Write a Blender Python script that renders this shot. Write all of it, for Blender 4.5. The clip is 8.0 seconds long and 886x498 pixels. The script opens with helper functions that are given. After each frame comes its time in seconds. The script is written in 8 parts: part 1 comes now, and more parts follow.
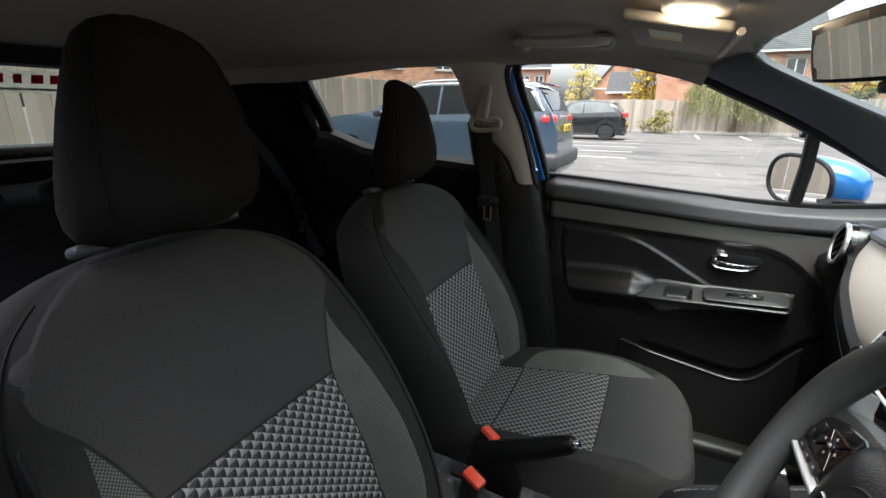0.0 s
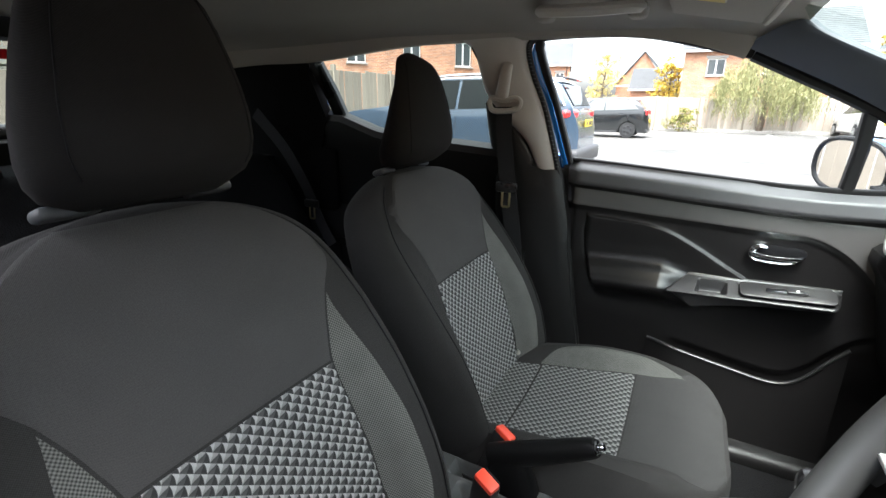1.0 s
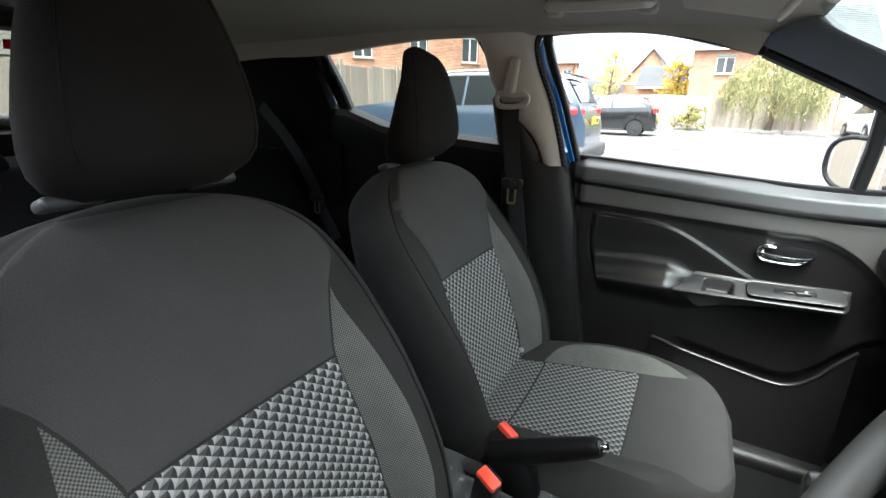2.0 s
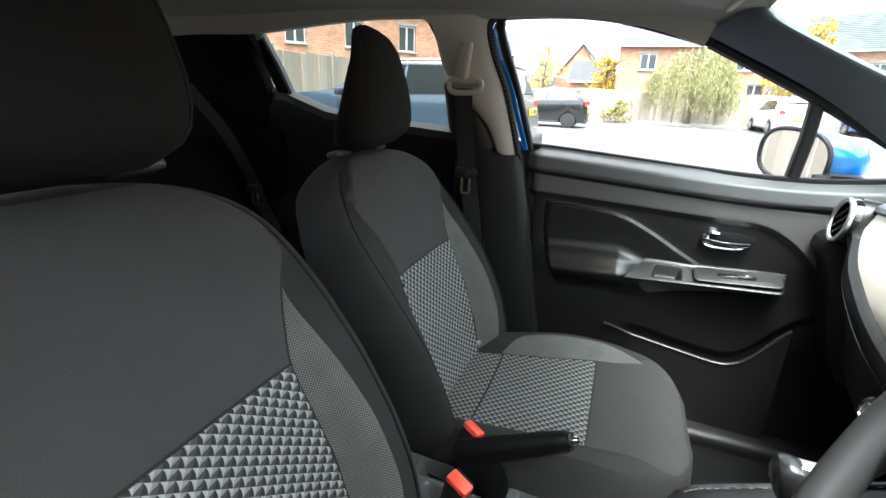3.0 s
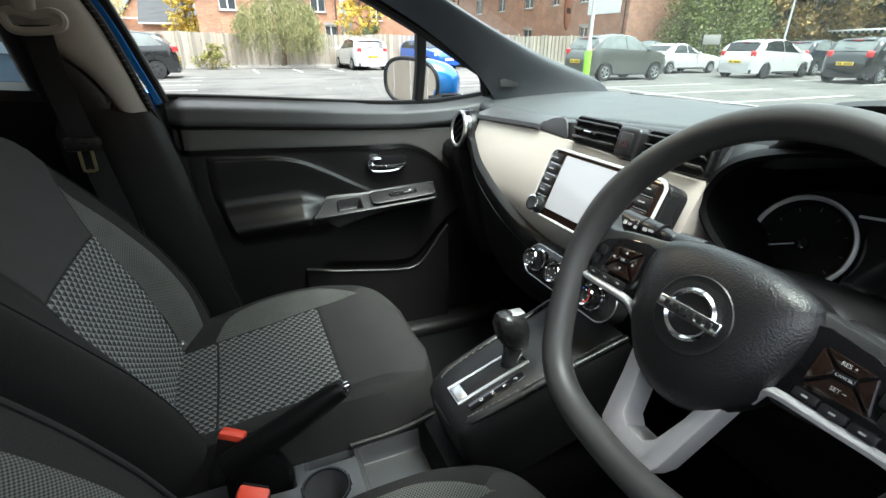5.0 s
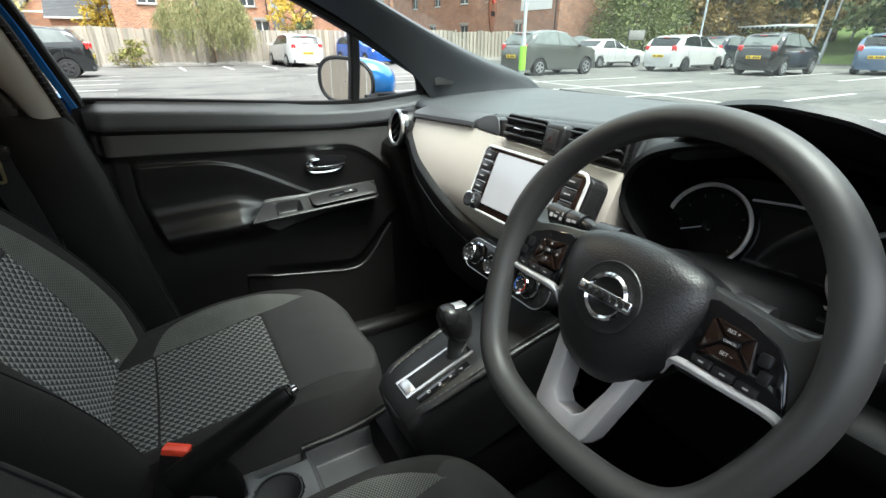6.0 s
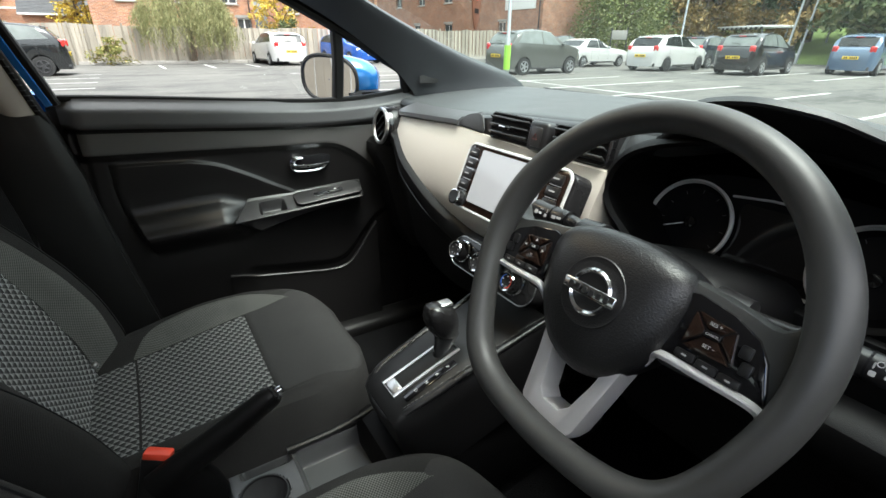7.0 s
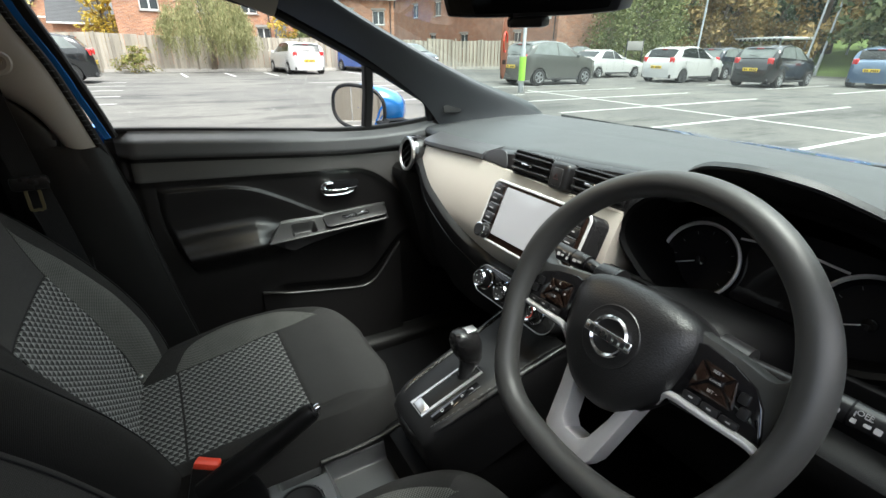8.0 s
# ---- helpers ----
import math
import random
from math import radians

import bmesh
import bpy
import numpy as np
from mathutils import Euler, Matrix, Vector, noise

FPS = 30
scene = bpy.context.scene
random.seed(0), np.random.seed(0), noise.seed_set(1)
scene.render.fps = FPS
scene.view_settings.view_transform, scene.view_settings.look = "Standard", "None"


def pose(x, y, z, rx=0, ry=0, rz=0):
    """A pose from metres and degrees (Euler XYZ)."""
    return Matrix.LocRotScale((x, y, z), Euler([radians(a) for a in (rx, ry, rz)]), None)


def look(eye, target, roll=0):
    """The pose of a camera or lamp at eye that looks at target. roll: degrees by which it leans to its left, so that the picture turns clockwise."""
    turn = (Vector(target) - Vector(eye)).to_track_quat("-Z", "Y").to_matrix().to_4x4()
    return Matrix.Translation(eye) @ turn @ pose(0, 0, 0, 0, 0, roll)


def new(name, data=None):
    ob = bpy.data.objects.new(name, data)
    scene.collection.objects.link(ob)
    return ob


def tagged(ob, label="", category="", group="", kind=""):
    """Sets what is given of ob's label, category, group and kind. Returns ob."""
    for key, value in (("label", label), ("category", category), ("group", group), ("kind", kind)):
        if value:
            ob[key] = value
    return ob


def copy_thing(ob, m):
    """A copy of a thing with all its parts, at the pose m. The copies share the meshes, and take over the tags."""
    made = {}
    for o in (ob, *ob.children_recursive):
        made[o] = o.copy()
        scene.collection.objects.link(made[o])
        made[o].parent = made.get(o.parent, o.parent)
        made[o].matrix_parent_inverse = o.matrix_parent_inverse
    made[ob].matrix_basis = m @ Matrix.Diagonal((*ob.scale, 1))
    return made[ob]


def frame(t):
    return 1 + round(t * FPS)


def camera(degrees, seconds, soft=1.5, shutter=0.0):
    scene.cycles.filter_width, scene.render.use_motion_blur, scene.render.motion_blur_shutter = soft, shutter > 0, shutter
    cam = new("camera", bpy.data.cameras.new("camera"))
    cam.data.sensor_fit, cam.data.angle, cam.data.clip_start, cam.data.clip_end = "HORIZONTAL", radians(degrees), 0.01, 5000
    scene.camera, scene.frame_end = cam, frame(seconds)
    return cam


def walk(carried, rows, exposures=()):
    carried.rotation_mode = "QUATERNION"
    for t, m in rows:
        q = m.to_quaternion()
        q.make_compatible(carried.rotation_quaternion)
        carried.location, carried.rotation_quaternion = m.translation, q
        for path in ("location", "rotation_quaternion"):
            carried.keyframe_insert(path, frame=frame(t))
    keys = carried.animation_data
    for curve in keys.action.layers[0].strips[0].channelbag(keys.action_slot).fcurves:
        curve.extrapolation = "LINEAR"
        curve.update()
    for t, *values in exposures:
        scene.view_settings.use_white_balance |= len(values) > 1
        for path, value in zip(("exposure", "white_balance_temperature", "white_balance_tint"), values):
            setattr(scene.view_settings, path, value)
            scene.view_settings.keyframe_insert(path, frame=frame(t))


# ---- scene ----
cam = camera(87.7, 8.0)
PATH = [
    (0, (-0.039, -0.703, 1.207), (-0.855, 1.023, 0.61), 1.0),
    (0.5, (-0.052, -0.664, 1.168), (-0.9, 1.044, 0.566), 1.1),
    (1, (-0.059, -0.645, 1.159), (-0.939, 1.045, 0.552), 1.2),
    (2.5, (-0.066, -0.637, 1.15), (-0.955, 1.041, 0.523), 2.0),
    (3, (-0.115, -0.612, 1.142), (-0.77, 1.162, 0.493), 3.0),
    (3.5, (-0.173, -0.604, 1.156), (-0.463, 1.252, 0.47), 2.6),
    (4, (-0.205, -0.56, 1.139), (-0.098, 1.294, 0.396), 1.8),
    (4.5, (-0.22, -0.55, 1.115), (0.25, 1.23, 0.334), 1.4),
    (5, (-0.216, -0.57, 1.124), (0.536, 1.102, 0.326), 1.1),
    (6.5, (-0.212, -0.592, 1.134), (0.757, 0.957, 0.321), 1.0),
    (7, (-0.211, -0.591, 1.131), (0.786, 0.941, 0.319), 1.2),
    (7.5, (-0.226, -0.586, 1.136), (0.78, 0.945, 0.332), 1.4),
    (8, (-0.257, -0.611, 1.194), (0.703, 0.959, 0.41), 1.5),
]
EXPOSURES = [(0.0, 2.25, 6330, 13), (0.5, 3.0, 6330, 13), (1.0, 3.23, 6230, 11), (2.5, 3.32, 6180, 9), (3.0, 3.33, 6130, 8), (3.5, 3.2, 6130, 7), (4.0, 2.98, 6200, 6), (4.5, 2.70, 6200, 6), (5.0, 2.55, 6200, 6), (6.5, 2.33, 6350, 7), (8.0, 2.23, 6400, 8)]
walk(cam, [(t, look(eye, target, roll)) for t, eye, target, roll in PATH], EXPOSURES)

# ---- world and light ----
world = bpy.data.worlds.new("sky")
scene.world = world
world.use_nodes = True
SUN_ELEV, SUN_TURN = radians(73), radians(160)
wt = world.node_tree
sky = wt.nodes.new("ShaderNodeTexSky")
sky.sky_type, sky.sun_disc = "NISHITA", False
sky.sun_elevation, sky.sun_rotation = SUN_ELEV, SUN_TURN
sky.air_density, sky.dust_density, sky.ozone_density = 1.2, 6.0, 1.0
soft_sky = wt.nodes.new("ShaderNodeHueSaturation")
soft_sky.inputs["Saturation"].default_value = 0.25
wt.links.new(sky.outputs[0], soft_sky.inputs["Color"])
wt.links.new(soft_sky.outputs[0], wt.nodes["Background"].inputs[0])
wt.nodes["Background"].inputs[1].default_value = 0.15
sun = new("sun", bpy.data.lights.new("sun", "SUN"))
sun.data.energy, sun.data.angle, sun.data.color = 0.9, radians(35), (1.0, 0.96, 0.9)
sun.matrix_world = look((0, 0, 30), (0 - 20 * math.sin(SUN_TURN), 0 - 20 * math.cos(SUN_TURN), 30 - 20 * math.tan(SUN_ELEV)))


# ---- materials ----
def node_mat(name):
    m = bpy.data.materials.new(name)
    m.use_nodes = True
    return m, m.node_tree.nodes, m.node_tree.links, m.node_tree.nodes["Principled BSDF"]


def mat(name, color, rough=0.5, metal=0.0, grain=0.0, scale=400.0, vary=0.12, wear=6.0, spec=0.5, coat=0.0, rand=0.0, island=0.0):
    """Plain surface with fine relief (grain, at scale per metre) and slow variation of tone (wear per metre)."""
    m, n, l, b = node_mat(name)
    tc = n.new("ShaderNodeTexCoord")
    big = n.new("ShaderNodeTexNoise")
    big.inputs["Scale"].default_value, big.inputs["Detail"].default_value = wear, 5
    l.new(tc.outputs["Object"], big.inputs["Vector"])
    ramp = n.new("ShaderNodeMapRange")
    ramp.inputs[3].default_value, ramp.inputs[4].default_value = 1 - vary, 1 + vary
    l.new(big.outputs[0], ramp.inputs[0])
    mul = n.new("ShaderNodeMix")
    mul.data_type, mul.blend_type = "RGBA", "MULTIPLY"
    mul.inputs[0].default_value = 1
    mul.inputs[6].default_value = (*color, 1)
    l.new(ramp.outputs[0], mul.inputs[7])
    out = mul.outputs[2]
    if rand or island:
        info = n.new("ShaderNodeObjectInfo") if rand else n.new("ShaderNodeNewGeometry")
        rand = rand or island
        r2 = n.new("ShaderNodeMapRange")
        r2.inputs[3].default_value, r2.inputs[4].default_value = 1 - rand, 1 + rand
        l.new(info.outputs["Random Per Island" if island else "Random"], r2.inputs[0])
        mul2 = n.new("ShaderNodeMix")
        mul2.data_type, mul2.blend_type = "RGBA", "MULTIPLY"
        mul2.inputs[0].default_value = 1
        l.new(out, mul2.inputs[6])
        l.new(r2.outputs[0], mul2.inputs[7])
        out = mul2.outputs[2]
    l.new(out, b.inputs["Base Color"])
    b.inputs["Metallic"].default_value = metal
    b.inputs["Specular IOR Level"].default_value = spec
    b.inputs["Coat Weight"].default_value = coat
    rr = n.new("ShaderNodeMapRange")
    swing = min(0.06, 0.5 * rough)
    rr.inputs[3].default_value, rr.inputs[4].default_value = rough - swing, min(1, rough + swing)
    l.new(big.outputs[0], rr.inputs[0])
    l.new(rr.outputs[0], b.inputs["Roughness"])
    if grain:
        fine = n.new("ShaderNodeTexNoise")
        fine.inputs["Scale"].default_value, fine.inputs["Detail"].default_value = scale, 2
        l.new(tc.outputs["Object"], fine.inputs["Vector"])
        bump = n.new("ShaderNodeBump")
        bump.inputs["Strength"].default_value, bump.inputs["Distance"].default_value = grain, 0.6 / scale
        l.new(fine.outputs[0], bump.inputs["Height"])
        l.new(bump.outputs[0], b.inputs["Normal"])
    return m


def calc(n, l, op, a, b=None, c=None):
    """One math node; a, b, c are sockets or numbers."""
    k = n.new("ShaderNodeMath")
    k.operation = op
    for i, v in enumerate((a, b, c)):
        if v is None:
            continue
        if isinstance(v, (int, float)):
            k.inputs[i].default_value = v
        else:
            l.new(v, k.inputs[i])
    return k.outputs[0]


def weave_mat(name, dark, light, pitch, rough=0.95, sheen=0.01, fuzzy=1.25):
    """Cloth with a fine diagonal weave of the given pitch, from the UV map in metres."""
    m, n, l, b = node_mat(name)
    uv = n.new("ShaderNodeUVMap")
    sep = n.new("ShaderNodeSeparateXYZ")
    l.new(uv.outputs[0], sep.inputs[0])
    u = calc(n, l, "MULTIPLY", sep.outputs[0], 6.2832 / pitch)
    v = calc(n, l, "MULTIPLY", sep.outputs[1], 6.2832 / pitch)
    w = calc(n, l, "MULTIPLY", calc(n, l, "SINE", u), calc(n, l, "SINE", v))
    f = calc(n, l, "MULTIPLY_ADD", w, 0.5, 0.5)
    big = n.new("ShaderNodeTexNoise")
    big.inputs["Scale"].default_value, big.inputs["Detail"].default_value = 14, 6
    l.new(uv.outputs[0], big.inputs["Vector"])
    fuzz = n.new("ShaderNodeTexNoise")
    fuzz.inputs["Scale"].default_value, fuzz.inputs["Detail"].default_value = 620, 3
    l.new(uv.outputs[0], fuzz.inputs["Vector"])
    f1 = calc(n, l, "ADD", f, calc(n, l, "MULTIPLY_ADD", fuzz.outputs[0], fuzzy, -0.5 * fuzzy))
    f2 = calc(n, l, "MULTIPLY", f1, calc(n, l, "MULTIPLY_ADD", big.outputs[0], 0.7, 0.65))
    mix = n.new("ShaderNodeMix")
    mix.data_type = "RGBA"
    mix.inputs[6].default_value, mix.inputs[7].default_value = (*dark, 1), (*light, 1)
    l.new(f2, mix.inputs[0])
    mix.clamp_factor = True
    l.new(mix.outputs[2], b.inputs["Base Color"])
    b.inputs["Roughness"].default_value = rough
    b.inputs["Specular IOR Level"].default_value = 0.15
    b.inputs["Sheen Weight"].default_value = sheen
    bump = n.new("ShaderNodeBump")
    bump.inputs["Strength"].default_value, bump.inputs["Distance"].default_value = 0.4, pitch * 0.25
    l.new(f, bump.inputs["Height"])
    l.new(bump.outputs[0], b.inputs["Normal"])
    return m


def triangle_mat(name, dark, light, pitch):
    """Seat cloth with slanting rows of small raised triangles, their lit and shaded facets put into the colour; UV in
    metres.
    """
    m, n, l, b = node_mat(name)
    uv = n.new("ShaderNodeUVMap")
    sep = n.new("ShaderNodeSeparateXYZ")
    l.new(uv.outputs[0], sep.inputs[0])
    co, si = math.cos(radians(38)), math.sin(radians(38))
    along = calc(n, l, "ADD", calc(n, l, "MULTIPLY", sep.outputs[0], co), calc(n, l, "MULTIPLY", sep.outputs[1], -si))
    over = calc(n, l, "ADD", calc(n, l, "MULTIPLY", sep.outputs[0], si), calc(n, l, "MULTIPLY", sep.outputs[1], co))
    fv = calc(n, l, "FRACT", calc(n, l, "DIVIDE", over, pitch * 0.68))
    fu = calc(n, l, "FRACT", calc(n, l, "DIVIDE", along, pitch))
    d = calc(n, l, "MULTIPLY", calc(n, l, "ABSOLUTE", calc(n, l, "SUBTRACT", fu, 0.5)), 2.0)
    edge = calc(n, l, "SUBTRACT", calc(n, l, "SUBTRACT", 1.0, calc(n, l, "POWER", fv, 1.25)), d)
    tri = n.new("ShaderNodeMapRange")
    tri.interpolation_type = "SMOOTHSTEP"
    tri.inputs[1].default_value, tri.inputs[2].default_value = -0.06, 0.08
    tri.inputs[3].default_value, tri.inputs[4].default_value = 1.0, 0.0
    l.new(edge, tri.inputs[0])
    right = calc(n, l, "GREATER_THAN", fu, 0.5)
    # light and shade of the raised facets, put into each half's tone
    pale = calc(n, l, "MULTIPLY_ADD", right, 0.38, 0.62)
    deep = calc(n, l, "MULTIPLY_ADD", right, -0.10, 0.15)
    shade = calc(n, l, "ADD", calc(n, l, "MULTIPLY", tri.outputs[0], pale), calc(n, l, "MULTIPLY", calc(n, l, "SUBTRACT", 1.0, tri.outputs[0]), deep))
    thread = n.new("ShaderNodeTexNoise")
    thread.inputs["Scale"].default_value, thread.inputs["Detail"].default_value = 900, 3
    l.new(uv.outputs[0], thread.inputs["Vector"])
    f = calc(n, l, "MULTIPLY", shade, calc(n, l, "MULTIPLY_ADD", thread.outputs[0], 0.6, 0.68))
    mix = n.new("ShaderNodeMix")
    mix.data_type = "RGBA"
    mix.inputs[6].default_value, mix.inputs[7].default_value = (*dark, 1), (*light, 1)
    l.new(f, mix.inputs[0])
    l.new(mix.outputs[2], b.inputs["Base Color"])
    b.inputs["Roughness"].default_value = 0.85
    b.inputs["Specular IOR Level"].default_value = 0.3
    bump = n.new("ShaderNodeBump")
    bump.inputs["Strength"].default_value, bump.inputs["Distance"].default_value = 0.9, 0.003
    l.new(tri.outputs[0], bump.inputs["Height"])
    l.new(bump.outputs[0], b.inputs["Normal"])
    return m


def glass_mat(name, tint=(0.93, 0.96, 0.95), gloss=1.0):
    m, n, l, b = node_mat(name)
    n.remove(b)
    tr, gl, mx, lw = n.new("ShaderNodeBsdfTransparent"), n.new("ShaderNodeBsdfGlossy"), n.new("ShaderNodeMixShader"), n.new("ShaderNodeLayerWeight")
    tr.inputs[0].default_value = (*tint, 1)
    gl.inputs["Roughness"].default_value = 0.0
    lw.inputs[0].default_value = 0.5
    l.new(calc(n, l, "MULTIPLY_ADD", calc(n, l, "POWER", lw.outputs["Facing"], 4.0), 0.5 * gloss, 0.04 * gloss), mx.inputs[0])
    l.new(tr.outputs[0], mx.inputs[1])
    l.new(gl.outputs[0], mx.inputs[2])
    l.new(mx.outputs[0], n["Material Output"].inputs[0])
    return m


def film_mat(name, color):
    """A thin sheet that lets half of the light through."""
    m, n, l, b = node_mat(name)
    b.inputs["Base Color"].default_value = (*color, 1)
    tr, mx = n.new("ShaderNodeBsdfTranslucent"), n.new("ShaderNodeMixShader")
    tr.inputs[0].default_value = (*color, 1)
    mx.inputs[0].default_value = 0.65
    l.new(b.outputs[0], mx.inputs[1])
    l.new(tr.outputs[0], mx.inputs[2])
    l.new(mx.outputs[0], n["Material Output"].inputs[0])
    return m


def glow_mat(name, color, strength):
    m, n, l, b = node_mat(name)
    b.inputs["Base Color"].default_value = (*color, 1)
    b.inputs["Emission Color"].default_value = (*color, 1)
    b.inputs["Emission Strength"].default_value = strength
    return m


M_CLOTH = weave_mat("black_cloth", (0.017, 0.0165, 0.0163), (0.036, 0.035, 0.0345), 0.0022)
# Copy of black_cloth, darkened to stand for the shade on the head restraints.
M_CLOTH_HEAD_SHADE = weave_mat("shaded_head_cloth", (0.0095, 0.009, 0.0088), (0.021, 0.0198, 0.0192), 0.0022)
M_CLOTH_MID = weave_mat("dark_grey_cloth", (0.026, 0.0258, 0.0257), (0.052, 0.0513, 0.051), 0.0018)
M_CLOTH_GREY = weave_mat("charcoal_cloth", (0.036, 0.0352, 0.0347), (0.068, 0.0668, 0.0660), 0.0018)
M_MESH = weave_mat("grey_mesh_cloth", (0.017, 0.018, 0.0165), (0.170, 0.172, 0.162), 0.0046, fuzzy=0.25)
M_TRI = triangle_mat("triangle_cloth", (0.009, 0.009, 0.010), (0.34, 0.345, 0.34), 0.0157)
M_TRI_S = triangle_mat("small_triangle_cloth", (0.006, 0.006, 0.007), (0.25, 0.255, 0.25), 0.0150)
M_PLASTIC = mat("black_grained_plastic", (0.008, 0.008, 0.008), 0.44, grain=0.3, scale=900, spec=0.35)
M_PLASTIC_SMOOTH = mat("black_smooth_plastic", (0.015, 0.015, 0.0155), 0.28, grain=0.1, scale=600)
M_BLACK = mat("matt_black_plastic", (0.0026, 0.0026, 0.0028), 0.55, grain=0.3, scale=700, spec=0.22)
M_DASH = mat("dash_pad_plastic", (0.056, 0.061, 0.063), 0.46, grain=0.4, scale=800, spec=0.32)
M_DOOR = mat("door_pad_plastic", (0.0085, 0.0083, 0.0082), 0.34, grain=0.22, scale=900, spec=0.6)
M_COVER = mat("slate_cover_plastic", (0.055, 0.057, 0.060), 0.42, grain=0.3, scale=800)
M_LEDGE = mat("satin_ledge_plastic", (0.022, 0.0222, 0.0225), 0.34, grain=0.2, scale=900, spec=0.6)
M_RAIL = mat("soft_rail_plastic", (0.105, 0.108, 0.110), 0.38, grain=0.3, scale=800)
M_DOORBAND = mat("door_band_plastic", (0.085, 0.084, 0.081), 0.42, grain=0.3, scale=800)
M_CREAM = mat("cream_leatherette", (0.53, 0.493, 0.43), 0.48, grain=0.35, scale=500, vary=0.04)
M_LEATHER = mat("wheel_leather", (0.046, 0.047, 0.0455), 0.42, grain=0.28, scale=1500, spec=0.5)
M_PAD = mat("grained_black_pad", (0.014, 0.014, 0.0145), 0.34, grain=0.45, scale=600, spec=0.55)
M_POLISHED = mat("polished_emblem_metal", (0.86, 0.86, 0.87), 0.16, 1.0, vary=0.03)
M_CHROME = mat("chrome", (0.85, 0.86, 0.88), 0.08, 1.0, vary=0.03)
M_SILVER = mat("silver_lacquer", (0.58, 0.58, 0.58), 0.36, 0.35, vary=0.05)
M_PALE_SILVER = mat("pale_silver_paint", (0.62, 0.62, 0.61), 0.42, 0.15, vary=0.05)
M_SATIN = mat("satin_silver", (0.80, 0.80, 0.80), 0.34, 1.0, vary=0.05)
M_GLOSS = mat("gloss_black", (0.008, 0.008, 0.009), 0.08, vary=0.05, coat=0.5)
# Gloss black with its brown reflections put into the base colour.
M_BROWN_REFLECT = mat("gloss_black_brown_reflection", (0.019, 0.011, 0.008), 0.12, vary=0.1, coat=0.5)
M_RED = mat("red_plastic", (0.75, 0.07, 0.035), 0.4, vary=0.05)
M_BELT = weave_mat("belt_webbing", (0.014, 0.014, 0.015), (0.034, 0.035, 0.038), 0.003, 0.7)
M_LINER = mat("headliner_felt", (0.29, 0.268, 0.238), 0.95, grain=0.8, scale=700, vary=0.05)
M_TRIM = mat("beige_pillar_plastic", (0.42, 0.39, 0.35), 0.6, grain=0.3, scale=700, vary=0.04)
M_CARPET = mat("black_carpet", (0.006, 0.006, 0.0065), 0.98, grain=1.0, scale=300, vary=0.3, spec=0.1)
M_RUBBER = mat("black_rubber", (0.007, 0.007, 0.007), 0.6, vary=0.2, spec=0.35)
M_BLUE = mat("blue_car_paint", (0.01, 0.16, 0.50), 0.25, 0.3, vary=0.04, coat=1.0)
M_GLASS = glass_mat("clear_glass")
M_GLASS_DARK = glass_mat("privacy_glass", (0.50, 0.55, 0.52))
M_SCREEN = mat("grey_display_glass", (0.42, 0.43, 0.45), 0.06, vary=0.02, coat=0.6)
M_DIAL = mat("dial_face", (0.006, 0.006, 0.007), 0.6, vary=0.1, spec=0.15)
M_WHITE = mat("white_print", (0.75, 0.75, 0.75), 0.5, vary=0.02)
M_PRINT = mat("grey_white_print", (0.42, 0.42, 0.42), 0.5, vary=0.05)
M_MIRROR = mat("mirror_silver", (0.9, 0.91, 0.92), 0.003, 1.0, vary=0.0)
M_LAMP = glow_mat("warm_lamp_glow", (1.0, 0.80, 0.52), 9.0)


# ---- mesh helpers ----
def part(name, bm, material, parent=None, label="", smooth=True, at=None):
    me = bpy.data.meshes.new(name)
    bmesh.ops.recalc_face_normals(bm, faces=bm.faces)
    bm.to_mesh(me)
    bm.free()
    me.materials.append(material)
    if smooth:
        me.polygons.foreach_set("use_smooth", [True] * len(me.polygons))
        me.set_sharp_from_angle(angle=radians(38))
    ob = new(name, me)
    if parent is not None:
        ob.parent = parent
    if at is not None:
        ob.matrix_basis = at
    if label:
        ob["label"] = label
    return ob


def thing(name, label, category, at=None, group="", kind=""):
    ob = new(name)
    ob.empty_display_size = 0.05
    if at is not None:
        ob.matrix_basis = at
    return tagged(ob, label, category, group, kind)


def grid_bm(P, close_u=False, close_v=False, uv=None, cap=False):
    """A mesh through the points P[i][j]; cap closes the first and last ring."""
    bm = bmesh.new()
    V = [[bm.verts.new(p) for p in r] for r in P]
    lay = bm.loops.layers.uv.new("UVMap") if uv is not None else None
    ni, nj = len(P), len(P[0])
    for i in range(ni if close_u else ni - 1):
        for j in range(nj if close_v else nj - 1):
            a, b2 = (i, j), ((i + 1) % ni, j)
            c, d = ((i + 1) % ni, (j + 1) % nj), (i, (j + 1) % nj)
            try:
                f = bm.faces.new([V[q[0]][q[1]] for q in (a, b2, c, d)])
            except ValueError:
                continue
            if lay is not None:
                for lp, q in zip(f.loops, (a, b2, c, d)):
                    lp[lay].uv = uv[q[0]][q[1]]
    if cap:
        for r in (V[0], V[-1]):
            bm.faces.new(r)
    return bm


